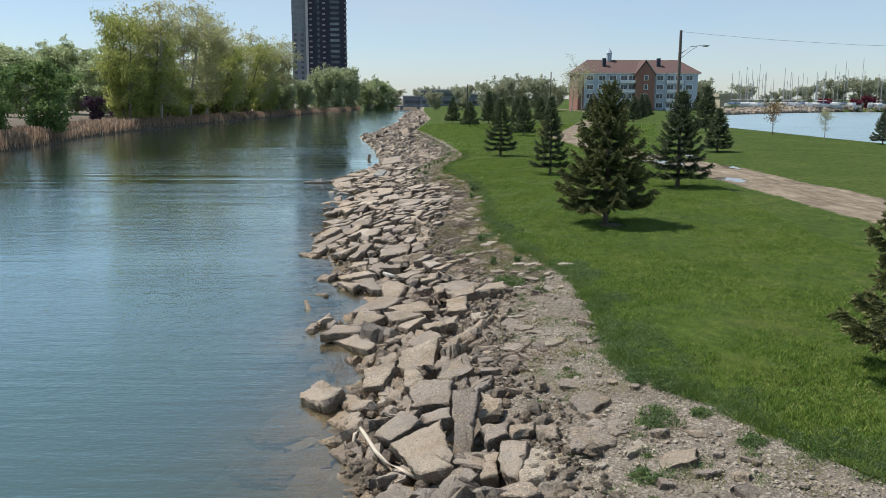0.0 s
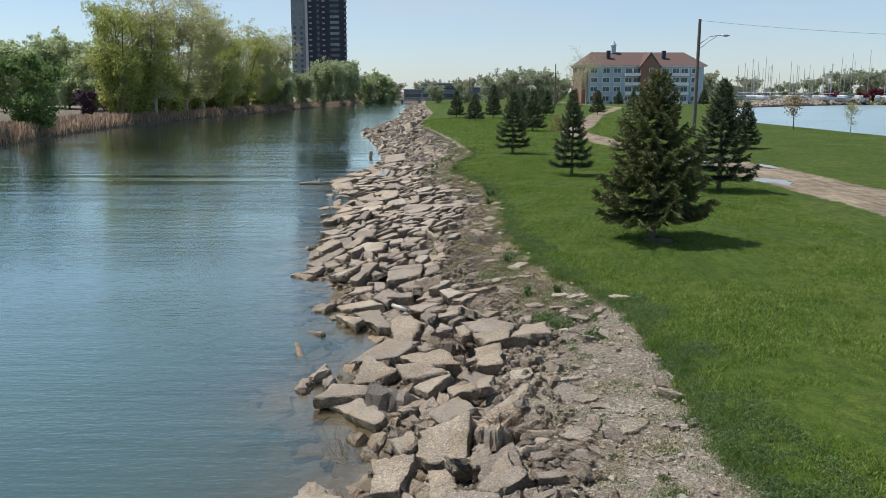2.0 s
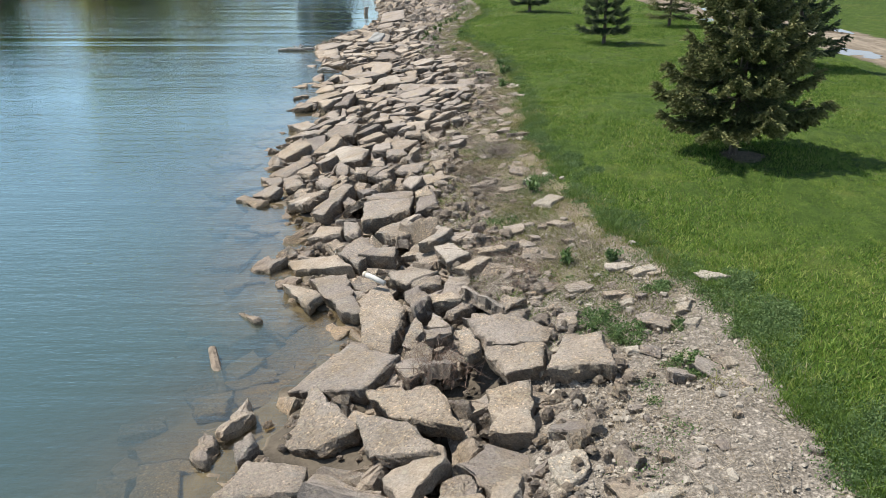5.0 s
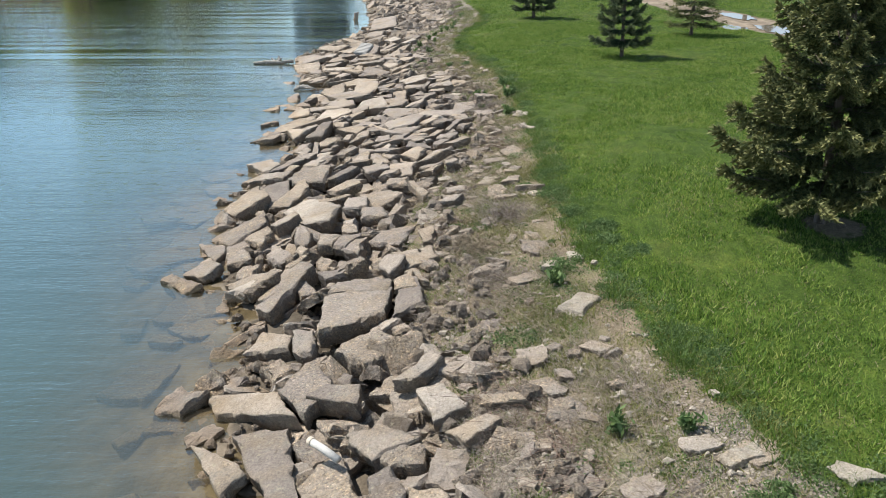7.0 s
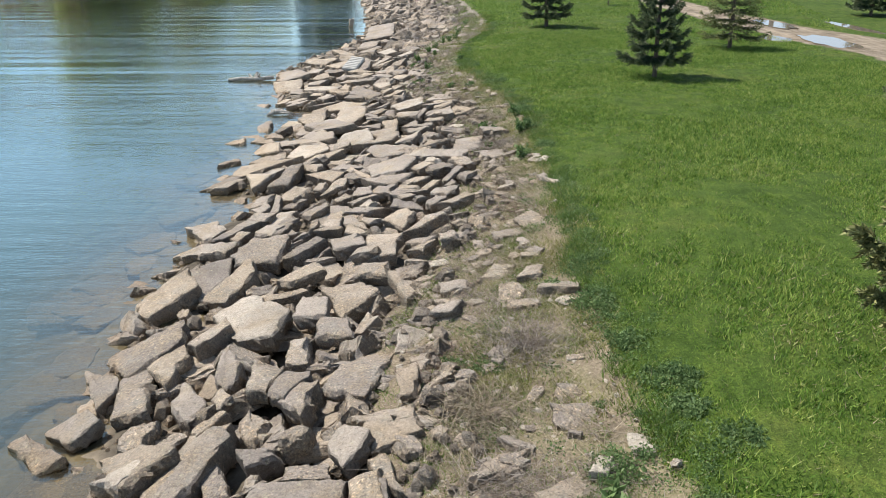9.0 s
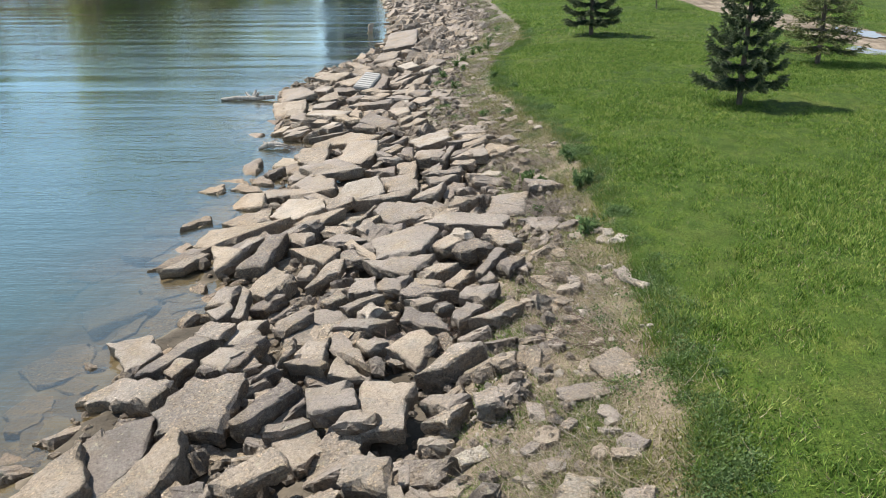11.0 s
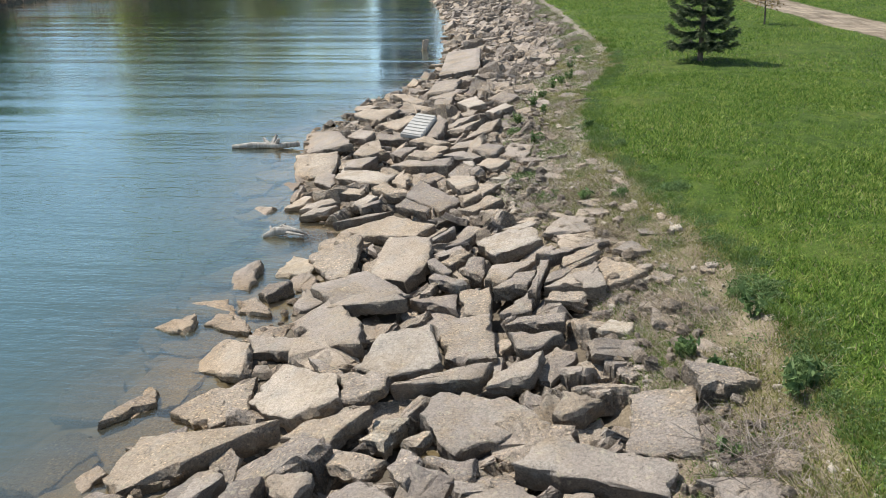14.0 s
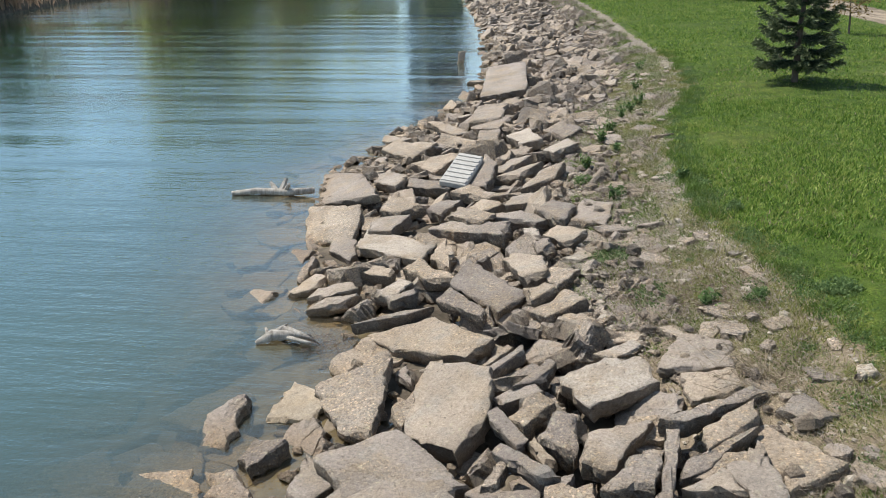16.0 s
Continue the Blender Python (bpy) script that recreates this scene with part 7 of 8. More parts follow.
slab(-1.82, 42.32, 0.47, 1.14, 0.53, 129, -0.43, -0.24, 0.05, 0.15, 8, -6)
slab(-3.75, 42.34, 0.18, 0.45, 0.23, -176, 1.04, -0.06, 0.03, 0.17, 13, -8)
slab(-0.94, 42.43, 0.61, 0.39, 0.34, 61, 0.28, -0.59, 0.41, 0.18, 3, -11)
slab(-2.99, 42.48, 0.34, 0.45, 0.27, 54, -0.10, 0.08, -0.05, 0.18, 5, -5)
slab(-4.93, 42.71, -0.01, 0.47, 0.41, 174, 0.23, 0.15, 0.29, 0.19, 11, -14)
slab(-3.85, 42.72, 0.18, 0.60, 0.26, -176, -0.08, 0.43, -0.02, 0.18, 7, -13)
slab(-1.35, 42.73, 0.63, 0.80, 0.39, -70, 0.84, -0.77, -0.71, 0.20, 4, -12, cut=(0.39, 0.37))
slab(-2.63, 42.87, 0.42, 0.73, 0.30, 133, 0.21, -0.48, 0.28, 0.18, 5, -6)
slab(-4.27, 43.08, 0.09, 0.56, 0.25, 67, -0.21, 0.35, -0.13, 0.18, 2, -7)
slab(-0.68, 43.11, 0.61, 0.35, 0.23, 45, 0.01, 0.18, 0.12, 0.11, 2, -3, "pale")
slab(-3.41, 43.19, 0.28, 0.66, 0.23, 156, 0.16, 0.24, 0.19, 0.20, 10, -9)
slab(-1.14, 43.39, 0.67, 0.39, 0.27, 104, -0.30, 0.17, -0.17, 0.26, 3, -11, "rock")
slab(-5.05, 43.46, -0.05, 0.68, 0.64, 83, -0.12, 0.16, -0.07, 0.13, 0, -4, "sunk")
slab(-2.46, 43.50, 0.42, 0.58, 0.32, 116, -1.37, -0.21, 0.64, 0.18, 4, -8)
slab(-4.47, 43.68, 0.09, 0.83, 0.14, 88, 0.98, 0.24, -0.01, 0.22, 4, -10, "rock")
slab(-0.88, 43.72, 0.70, 0.49, 0.38, 136, -0.01, -0.05, -0.37, 0.15, 6, -12)
slab(-0.16, 43.97, 0.71, 0.46, 0.28, 15, -0.17, 0.10, -0.03, 0.12, -1, -2, "flat")
slab(-1.28, 44.01, 0.61, 0.42, 0.15, 110, 0.10, -0.00, 0.33, 0.22, 5, -16, "rock")
slab(-3.30, 44.19, 0.29, 1.55, 0.64, 141, -0.66, -0.10, -0.01, 0.15, -1, -7)
slab(-4.85, 44.27, -0.01, 0.53, 0.48, 69, -0.19, 0.32, -0.40, 0.20, 9, -13)
slab(-4.10, 44.43, 0.16, 0.66, 0.46, 84, 1.02, -0.18, -0.53, 0.20, 4, -11)
slab(-2.19, 44.53, 0.48, 1.32, 0.41, 146, 0.00, 0.33, -0.24, 0.25, 1, -13)
slab(-1.38, 44.75, 0.58, 0.68, 0.34, 154, 0.66, -0.01, 0.32, 0.18, 8, -4)
slab(-0.96, 44.83, 0.70, 0.65, 0.50, 129, -0.55, 0.21, -0.02, 0.20, 0, -5)
slab(-0.41, 44.85, 0.67, 0.98, 0.51, 81, 0.60, -0.13, -0.05, 0.12, 1, -5, "flat")
slab(-2.23, 44.93, 0.54, 0.78, 0.38, 137, -0.29, -0.14, -0.06, 0.12, -1, -7)
slab(-3.59, 45.05, 0.31, 0.71, 0.51, 85, 0.09, -0.01, 0.50, 0.20, 0, -9)
slab(-4.57, 45.52, 0.14, 1.63, 0.88, 100, 0.59, 0.13, 0.19, 0.15, 5, -13)
slab(-2.12, 45.65, 0.45, 0.44, 0.39, 136, 0.06, -0.47, 0.02, 0.19, 5, -12)
slab(-1.45, 45.75, 0.56, 0.55, 0.36, -164, 0.87, -0.44, -0.13, 0.19, 6, -5)
slab(-3.53, 45.85, 0.35, 0.72, 0.57, 134, -0.39, -0.84, 0.13, 0.21, 1, -8)
slab(-2.79, 45.87, 0.36, 0.53, 0.38, 62, 0.01, -0.57, -0.10, 0.19, 4, -8)
slab(-2.27, 46.30, 0.48, 0.86, 0.34, 138, 0.25, -0.09, 0.43, 0.18, 5, -6)
slab(-1.14, 47.02, 0.62, 0.70, 0.37, 64, -1.03, 0.13, -0.42, 0.19, 9, -13)
slab(-3.20, 47.13, 0.37, 1.17, 0.29, 140, -0.75, -0.05, 0.21, 0.18, 6, -16)
slab(-2.27, 47.34, 0.54, 1.20, 0.49, 76, 0.77, 0.41, -0.26, 0.20, 7, -16)
slab(-1.57, 47.40, 0.59, 0.68, 0.27, 34, -0.94, 0.22, -1.24, 0.18, 5, -14)
slab(-4.96, 47.62, 0.14, 2.10, 1.13, 105, 1.22, 0.11, -0.33, 0.15, 4, -21)
slab(-3.99, 47.75, 0.29, 0.87, 0.51, 126, -0.83, 0.10, 0.15, 0.20, 1, -12)
slab(-1.79, 48.07, 0.52, 0.64, 0.31, 40, -0.37, -0.40, -0.37, 0.18, 7, -16)
slab(-0.86, 48.70, 0.73, 0.67, 0.42, 43, 0.25, 0.11, 0.16, 0.19, 2, -11)
slab(-3.21, 48.70, 0.39, 0.78, 0.64, 33, -0.09, 0.10, -0.99, 0.21, 7, -12)
slab(-1.60, 49.73, 0.67, 1.07, 0.48, 107, 0.05, -0.19, 0.18, 0.20, 3, -15)
slab(-4.13, 50.28, 0.26, 1.21, 0.76, 141, -0.26, 0.01, -0.46, 0.23, 5, -9)
slab(-0.82, 50.41, 0.68, 0.86, 0.55, 122, -0.34, 0.15, -0.14, 0.21, 6, -11)
slab(-2.38, 50.45, 0.52, 0.64, 0.47, 85, 0.28, -0.10, -0.07, 0.20, 10, -11)
slab(-4.77, 51.73, 0.10, 2.23, 0.27, 119, 1.67, -0.16, 0.35, 0.18, 1, -24)
slab(-2.48, 52.01, 0.47, 1.32, 0.79, 128, -0.93, -0.41, 0.18, 0.23, 1, -16)
slab(-3.45, 52.05, 0.33, 1.16, 0.33, 127, 0.66, 0.15, -0.24, 0.18, 9, -4)
slab(-2.54, 52.89, 0.55, 1.76, 0.80, 88, 0.1, 0.1, 0.0, 0.2, 1, -10)
slab(-2.46, 58.55, 0.50, 5.18, 1.27, 92, 0.1, 0.1, 0.0, 0.2, 1, -10)


# broad pieces lying just under the water
for x, y, l, w, yaw, z in ((-5.13, 41.3, 1.1, 0.45, 57, -0.06), (-4.97, 42.8, 0.85, 0.4, 60, -0.03), (-5.35, 41.85, 1.1, 0.6, 45, -0.14), (-5.2, 38.9, 0.85, 0.55, -50, -0.12), (-4.5, 40.15, 0.9, 0.5, 65, -0.08),
                           (-4.5, 39.1, 0.65, 0.45, 10, -0.05), (-5.65, 38.8, 0.75, 0.5, -50, -0.17), (-5.75, 40.0, 0.85, 0.6, 20, -0.18), (-5.15, 43.4, 0.65, 0.6, 0, -0.05), (-4.3, 33.0, 1.0, 0.6, 40, -0.08),
                           (-4.7, 35.4, 0.9, 0.6, 70, -0.10), (-4.4, 29.4, 1.0, 0.55, 30, -0.08), (-4.3, 26.6, 0.9, 0.6, 55, -0.09), (-2.9, 20.2, 0.9, 0.6, 20, -0.08), (-2.85, 16.0, 1.1, 0.6, 60, -0.09), (-2.2, 12.2, 0.9, 0.6, 45, -0.10)):
    slab(x, y, z, l, w, yaw, pick.uniform(-0.3, 0.3), pick.uniform(-0.3, 0.3), pick.uniform(-0.3, 0.3), 0.13, pick.gauss(0, 2), pick.gauss(-3, 2), "sunk")

# smaller and deeper pieces between the placed ones, joined
rng = np.random.default_rng(80)
vs, fs, ix, off = [], [], [], 0


def add_piece(x, y, z, l, w, h, yaw, tx, ty, rocky):
    global off
    k = int(rng.integers(0, 8 if rocky else 30))
    v, f, i = ((FINE_ROCKS if rocky else FINE_SLABS) if 8 < y < 48 and z > -0.1 else (ROCKS if rocky else SLABS))[k]
    m = np.array((pose(x, y, z, tx, ty, 0) @ pose(0, 0, 0, 0, 0, yaw) @ Matrix.Diagonal((l, w, h, 1))))
    vs.append(v @ m[:3, :3].T + m[:3, 3])
    fs.append(f + off)
    ix.extend(i)
    off += len(v)


for y0, y1, count in ((-16, 6, 1100), (6, 14, 400), (14, 24, 560), (24, 36, 900), (36, 48, 800), (48, 62, 900), (62, 90, 1300), (90, 150, 1500), (150, 262, 1000)):
    for _ in range(count):
        y = float(rng.uniform(y0, y1))
        w_, r_ = float(along(SHORE, y)), float(along(RUBBLE_TOP_LINE, y))
        x = float(rng.uniform(w_ - 0.02, r_ + 0.15))
        s = float(np.clip(rng.lognormal(-0.85, 0.42), 0.16, 0.95)) * (1.0 if y < 90 else 1.6)
        z = float(surface(x, y)) - (0.10 if 9 < y < 51 else 0.04)
        if covered(x, y):
            continue
        z -= 0.07 * float(smooth(0.75, 1.0, (x - w_) / (r_ - w_)))          # sinking into the earth of the strip
        if any(covered(x + s * p, y + s * q) for p, q in ((0.4, 0), (-0.4, 0), (0, 0.4), (0, -0.4))):
            z -= 0.09          # wedged in under the larger pieces
        rocky = rng.random() < 0.22
        asp = float(rng.uniform(0.4, 0.9))
        h = s * asp * 0.75 if rocky else float(rng.uniform(0.12, 0.26))
        yaw = float(rng.normal(35, 45)) if rng.random() < 0.7 else float(rng.uniform(0, 180))
        lift = float(rng.uniform(-0.10, 0.09))
        add_piece(x, y, z + lift, s, s * asp, h, yaw, float(rng.normal(-4, 22)), float(rng.normal(-14, 22)), rocky)
# half-buried bits along the edge of the strip
for _ in range(330):
    y = float(rng.uniform(8, 60))
    r_, g_ = float(along(RUBBLE_TOP_LINE, y)), float(along(LAWN_EDGE, y))
    x = r_ + (g_ - r_) * float(rng.beta(0.9, 2.0))
    s = float(np.clip(rng.lognormal(-1.5, 0.45), 0.1, 0.5))
    add_piece(x, y, float(land(x, y)) + float(rng.uniform(-0.02, 0.025)), s, s * float(rng.uniform(0.45, 0.9)), float(rng.uniform(0.06, 0.12)), float(rng.uniform(0, 180)), float(rng.normal(0, 9)), float(rng.normal(-3, 9)), rng.random() < 0.2)
# pieces under water
for _ in range(260):
    y = float(rng.uniform(7, 60))
    x = float(along(SHORE, y)) - float(rng.exponential(0.55)) + 0.1
    s = float(rng.uniform(0.35, 1.15))
    add_piece(x, y, min(float(land(x, y)) + 0.05, -0.115), s, s * float(rng.uniform(0.5, 0.9)), 0.12, float(rng.uniform(0, 180)), float(rng.normal(0, 2.5)), float(rng.normal(-2.5, 2.5)), False)
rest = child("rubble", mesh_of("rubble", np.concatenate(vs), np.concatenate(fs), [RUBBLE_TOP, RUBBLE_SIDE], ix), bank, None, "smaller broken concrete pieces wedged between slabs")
tagged(rest, kind="stuff")

# crumbled bits in the gaps
rng = np.random.default_rng(86)
n = 5200
y = 7 + 55 * rng.uniform(0, 1, n) ** 1.1
x = along(SHORE, y) + (along(RUBBLE_TOP_LINE, y) + 0.3 - along(SHORE, y)) * rng.uniform(0.03, 1, n)
s = np.clip(rng.lognormal(-2.25, 0.45, n), 0.04, 0.26)
scatter("rubble_chunks", np.stack([x, y, land(x, y) + s * 0.25 + 0.02], 1), s, RUBBLE_SIDE, "crumbled concrete chunks lying in the gaps", "rubble", rng, 0.65)

# ---- small stones of the gravel strip ----
rng = np.random.default_rng(81)
n = 32000
y = 7 + 58 * rng.uniform(0, 1, n) ** 1.15
a, b = along(RUBBLE_TOP_LINE, y) - 0.7, along(LAWN_EDGE, y) - 0.05
x = a + (b - a) * rng.beta(1.3, 1.5, n)
sparse = (smooth(19, 24, y) * smooth(43, 37, y) < rng.uniform(0, 1.6, n))          # few stones on the brown earth
x, y, n = x[sparse], y[sparse], int(np.count_nonzero(sparse))
s = np.clip(rng.lognormal(-3.55, 0.55, n), 0.014, 0.15)
scatter("gravel", np.stack([x, y, land(x, y) + s * 0.15], 1), s, plain("grey_buff_gravel", (0.36, 0.315, 0.255), 0.95, 0.4, 14.0), "grey and buff gravel and crumbled concrete", "gravel", rng, 0.55, 4)

rng = np.random.default_rng(87)
n = 650
y = 7 + 55 * rng.uniform(0, 1, n) ** 1.1
a, b = along(RUBBLE_TOP_LINE, y) - 0.5, along(LAWN_EDGE, y) - 0.25
x = a + (b - a) * rng.beta(1.0, 1.9, n)
s = np.clip(rng.lognormal(-2.25, 0.5, len(x)), 0.05, 0.32)
scatter("concrete_chips", np.stack([x, y, land(x, y) + s * 0.1], 1), s, RUBBLE_TOP, "scattered flat concrete chips on the gravel strip", "rubble", rng, 0.32, 4)

# ---- lawn, weeds, straw ----


def field(x, y, cell, seed):
    """Smooth random values from -1 to 1, in patches of about one cell."""
    grid = np.random.default_rng(seed).uniform(-1, 1, (256, 256))
    u, v = np.asarray(x) / cell, np.asarray(y) / cell
    i, j = np.floor(u).astype(int), np.floor(v).astype(int)
    a, b = u - i, v - j
    a, b = a * a * (3 - 2 * a), b * b * (3 - 2 * b)
    at = lambda p, q: grid[(i + p) % 256, (j + q) % 256]
    return (at(0, 0) * (1 - a) + at(1, 0) * a) * (1 - b) + (at(0, 1) * (1 - a) + at(1, 1) * a) * b


def blades(name, x, y, hgt, wid, mat, label, category, rng, lean=0.45, z=None):
    n = len(x)
    zz = land(x, y) if z is None else z
    base = np.stack([x, y, zz - 0.01], 1)
    ang = rng.uniform(0, 6.283, n)
    w = np.stack([np.cos(ang), np.sin(ang), np.zeros(n)], 1) * (wid * rng.uniform(0.6, 1.3, n))[:, None]
    tip = np.stack([rng.normal(size=n) * lean, rng.normal(size=n) * lean, np.ones(n)], 1) * (hgt * rng.uniform(0.5, 1.4, n))[:, None]
    v = np.stack([base - w, base + w, base + tip], 1).reshape(-1, 3)
    return tagged(new(name, mesh_of(name, v, np.arange(3 * n).reshape(-1, 3), mat)), label, category, kind="stuff")


rng = np.random.default_rng(82)
near, n = 820000, 1150000
y = np.where(np.arange(n) < near, 8.0 + 44 * rng.uniform(0, 1, n) ** 1.25, 30 + 90 * rng.uniform(0, 1, n) ** 1.3)
g = along(LAWN_EDGE, y)
wide = np.interp(y, [7, 14, 25, 40, 68, 120], [4.5, 7.0, 9.0, 11.0, 18.0, 34.0])
x = g - 0.15 + wide * rng.uniform(0, 1, n) ** 1.15
patch = field(x, y, 0.8, 1) + 0.5 * field(x, y, 0.35, 2)
clod = field(x, y, 0.22, 3) + field(x, y, 0.11, 4)
keep = (rng.random(n) < 0.82 + 0.35 * clod) & (bare(x, y) < 0.25 + 0.35 * rng.random(n)) & (np.abs(x - along(TRACK, y)) > np.interp(y, [0, 45, 60, 90], [2.2, 2.0, 1.4, 1.3])) & ((x > g + 0.22) | (patch > 0.1))
back = rng.random(n) < 0.02          # the lawn goes on behind the start
y = np.where(back, rng.uniform(-16, 7.5, n), y)
x = np.where(back, 4.5 + 11 * rng.uniform(0, 1, n), x)
keep = keep | back
x, y, patch = x[keep], y[keep], 0.6 * patch[keep] + 0.4 * clod[keep]
far = np.interp(y, [8, 14, 20, 40, 68, 120], [1.35, 1.25, 1.15, 1.6, 3.0, 5.5])
blades("lawn_grass", x, y, 0.04 * (1 + 0.5 * patch + 0.45 * field(x, y, 0.15, 5) * smooth(24, 12, y)) * np.sqrt(far), 0.0058 * far, GRASS, "bright green spring lawn grass", "grass", rng, 0.6)

rng = np.random.default_rng(88)
n = 26000
y = 7.5 + 50 * rng.uniform(0, 1, n) ** 1.4
x = along(LAWN_EDGE, y) + 0.1 + rng.exponential(3.2, n)
blades("dry_grass_stalks", x, y, np.full(n, 0.034) * np.interp(y, [8, 58], [1, 1.5]), np.full(n, 0.003) * np.interp(y, [8, 58], [1, 2.2]), STRAW, "dead pale stalks scattered through the lawn", "dry grass", rng, 1.1)

rng = np.random.default_rng(83)
m = 1650
near = np.arange(m) >= 820
cy = np.where(near, rng.uniform(8, 30, m), 8 + 50 * rng.uniform(0, 1, m) ** 1.35)
edge_c = near | (rng.random(m) < 0.8)
cx = np.where(edge_c, along(LAWN_EDGE, cy) + np.where(near, -0.2 + rng.uniform(0, 1, m) * np.interp(cy, [8, 16, 22, 30], [1.2, 0.9, 0.7, 0.5]), rng.normal(0.07, 0.13, m)), along(RUBBLE_TOP_LINE, cy) + (along(LAWN_EDGE, cy) - along(RUBBLE_TOP_LINE, cy)) * rng.uniform(0, 1, m))
gate = ~near | (field(cx, cy, 0.7, 15) > 0.12 + 0.25 * smooth(16, 20, cy))     # in loose patches
cx, cy, m = cx[gate], cy[gate], int(np.count_nonzero(gate))
cr = rng.uniform(0.06, 0.27, m)
q = 130
ox, oy = rng.normal(size=(m, q)) * cr[:, None] * 0.5, rng.normal(size=(m, q)) * cr[:, None] * 0.5
px_, py_ = (cx[:, None] + ox).ravel(), (cy[:, None] + oy).ravel()
pz = land(px_, py_) + rng.uniform(0.0, 1, m * q) * np.repeat(cr, q) * 0.3 * np.exp(-((ox ** 2 + oy ** 2) / (cr[:, None] ** 2)).ravel())
v, f = leaves(np.stack([px_, py_, pz + 0.015], 1), 0.013, rng, 1.0, 0.3)
tagged(new("weeds", mesh_of("weeds", v, f, WEED)), "low leafy green weeds along the gravel's edge", "weeds", kind="stuff")

rng = np.random.default_rng(84)
m = 1500
cy = np.where(np.arange(m) < 1000, rng.uniform(8, 60, m), rng.uniform(20, 44, m))
cx = along(RUBBLE_TOP_LINE, cy) - 0.3 + (along(LAWN_EDGE, cy) - along(RUBBLE_TOP_LINE, cy) + 0.2) * rng.beta(1.2, 1.6, m)
sx, sy = (cx[:, None] + rng.normal(size=(m, 45)) * 0.22).ravel(), (cy[:, None] + rng.normal(size=(m, 45)) * 0.25).ravel()
blades("dry_straw", sx, sy, np.full(len(sx), 0.09), np.full(len(sx), 0.0032), STRAW, "flattened dry straw and dead stalks", "dry grass", rng, 1.6)


rng = np.random.default_rng(85)
m = 1700
cy = rng.uniform(8, 62, m)
u = rng.uniform(0, 1, m)
cx = along(RUBBLE_TOP_LINE, cy) + 0.2 + (along(LAWN_EDGE, cy) - along(RUBBLE_TOP_LINE, cy) - 0.1) * u
ok = (np.sin(cy * 0.9 + 2) + np.sin(cy * 2.3) * 0.6 + u * 1.2 > 0.25) & (rng.random(m) < 0.15 + smooth(16, 23, cy))
cx, cy = cx[ok], cy[ok]
sx, sy = (cx[:, None] + rng.normal(size=(len(cx), 60)) * 0.13).ravel(), (cy[:, None] + rng.normal(size=(len(cx), 60)) * 0.13).ravel()
blades("grass_tufts", sx, sy, np.full(len(sx), 0.07), np.full(len(sx), 0.006), foliage("sparse_grass", (0.14, 0.155, 0.04), (0.30, 0.29, 0.10), 1.5, 0.3), "sparse yellowish grass tufts on gravel", "grass", rng, 0.8)


# thin turf on the strip and over the half-buried rubble, worn away to a narrow trodden path beside the lawn
rng = np.random.default_rng(91)
n = 460000
y = 18 + 82 * rng.uniform(0, 1, n) ** 1.75
a, b = along(RUBBLE_TOP_LINE, y) - 0.6, along(LAWN_EDGE, y)
x = a + (b - a) * rng.uniform(0, 1, n)
mat = field(x, y, 0.55, 11) + 0.7 * field(x, y, 0.2, 12) + 0.35 * smooth(19, 22, y) * smooth(34, 29, y)
ok = (x < b - 0.42 - 0.16 * field(x * 0.0, y, 0.9, 13)) & (mat > rng.uniform(-0.6, 0.45, n)) & (rng.random(n) < smooth(17.5, 21, y))
x, y, mat = x[ok], y[ok], mat[ok]
dead = rng.random(len(x)) < 0.14 + 0.45 * smooth(0.1, -0.5, field(x, y, 0.8, 14))
size = np.interp(y, [18, 40, 63, 100], [1.0, 1.3, 2.0, 3.4])
blades("strip_turf", x[~dead], y[~dead], (0.04 * size)[~dead], (0.0055 * size)[~dead], foliage("strip_turf", (0.085, 0.14, 0.03), (0.235, 0.295, 0.092), 2.0, 0.3), "patchy short yellow-green turf on the strip", "grass", rng, 0.9)
blades("strip_straw", x[dead], y[dead], (0.07 * size)[dead], (0.0036 * size)[dead], DEAD_STALK, "greyish dead stalks matted in the thin turf", "dry grass", rng, 1.7)

# taller grass standing in uneven tufts along the lawn's edge
rng = np.random.default_rng(90)
m = 520
cy = 8 + 54 * rng.uniform(0, 1, m) ** 1.2
cx = along(LAWN_EDGE, cy) + rng.normal(0.02, 0.12, m)
ok = field(cx, cy, 0.7, 9) > -0.25
cx, cy = cx[ok], cy[ok]
sx, sy = (cx[:, None] + rng.normal(size=(len(cx), 70)) * 0.07).ravel(), (cy[:, None] + rng.normal(size=(len(cx), 70)) * 0.08).ravel()
blades("edge_grass", sx, sy, np.repeat(rng.uniform(0.05, 0.13, len(cx)), 70), np.full(len(sx), 0.006), foliage("edge_grass", (0.05, 0.10, 0.014), (0.16, 0.24, 0.045), 2.0, 0.35), "taller uneven grass tufts along the lawn's edge", "grass", rng, 0.7)

# short mossy grass in patches on the strip
rng = np.random.default_rng(89)
m = 230
py = rng.uniform(20, 62, m)
u = rng.beta(1.1, 2.0, m)
px_ = along(RUBBLE_TOP_LINE, py) - 0.2 + (along(LAWN_EDGE, py) - along(RUBBLE_TOP_LINE, py) + 0.2) * u
px_[:14], py[:14] = (0.84, 1.7, 1.49, 1.17, 0.54, 0.46, -0.14, -0.42, 0.95, -0.05, 1.74, -0.3, 0.24, 0.62), (21.99, 20.2, 24.5, 36.9, 25.4, 51.35, 49.1, 47.3, 52.7, 45.5, 59.4, 42.95, 41.7, 41.4)
pr = rng.uniform(0.12, 0.42, m)
q = 620
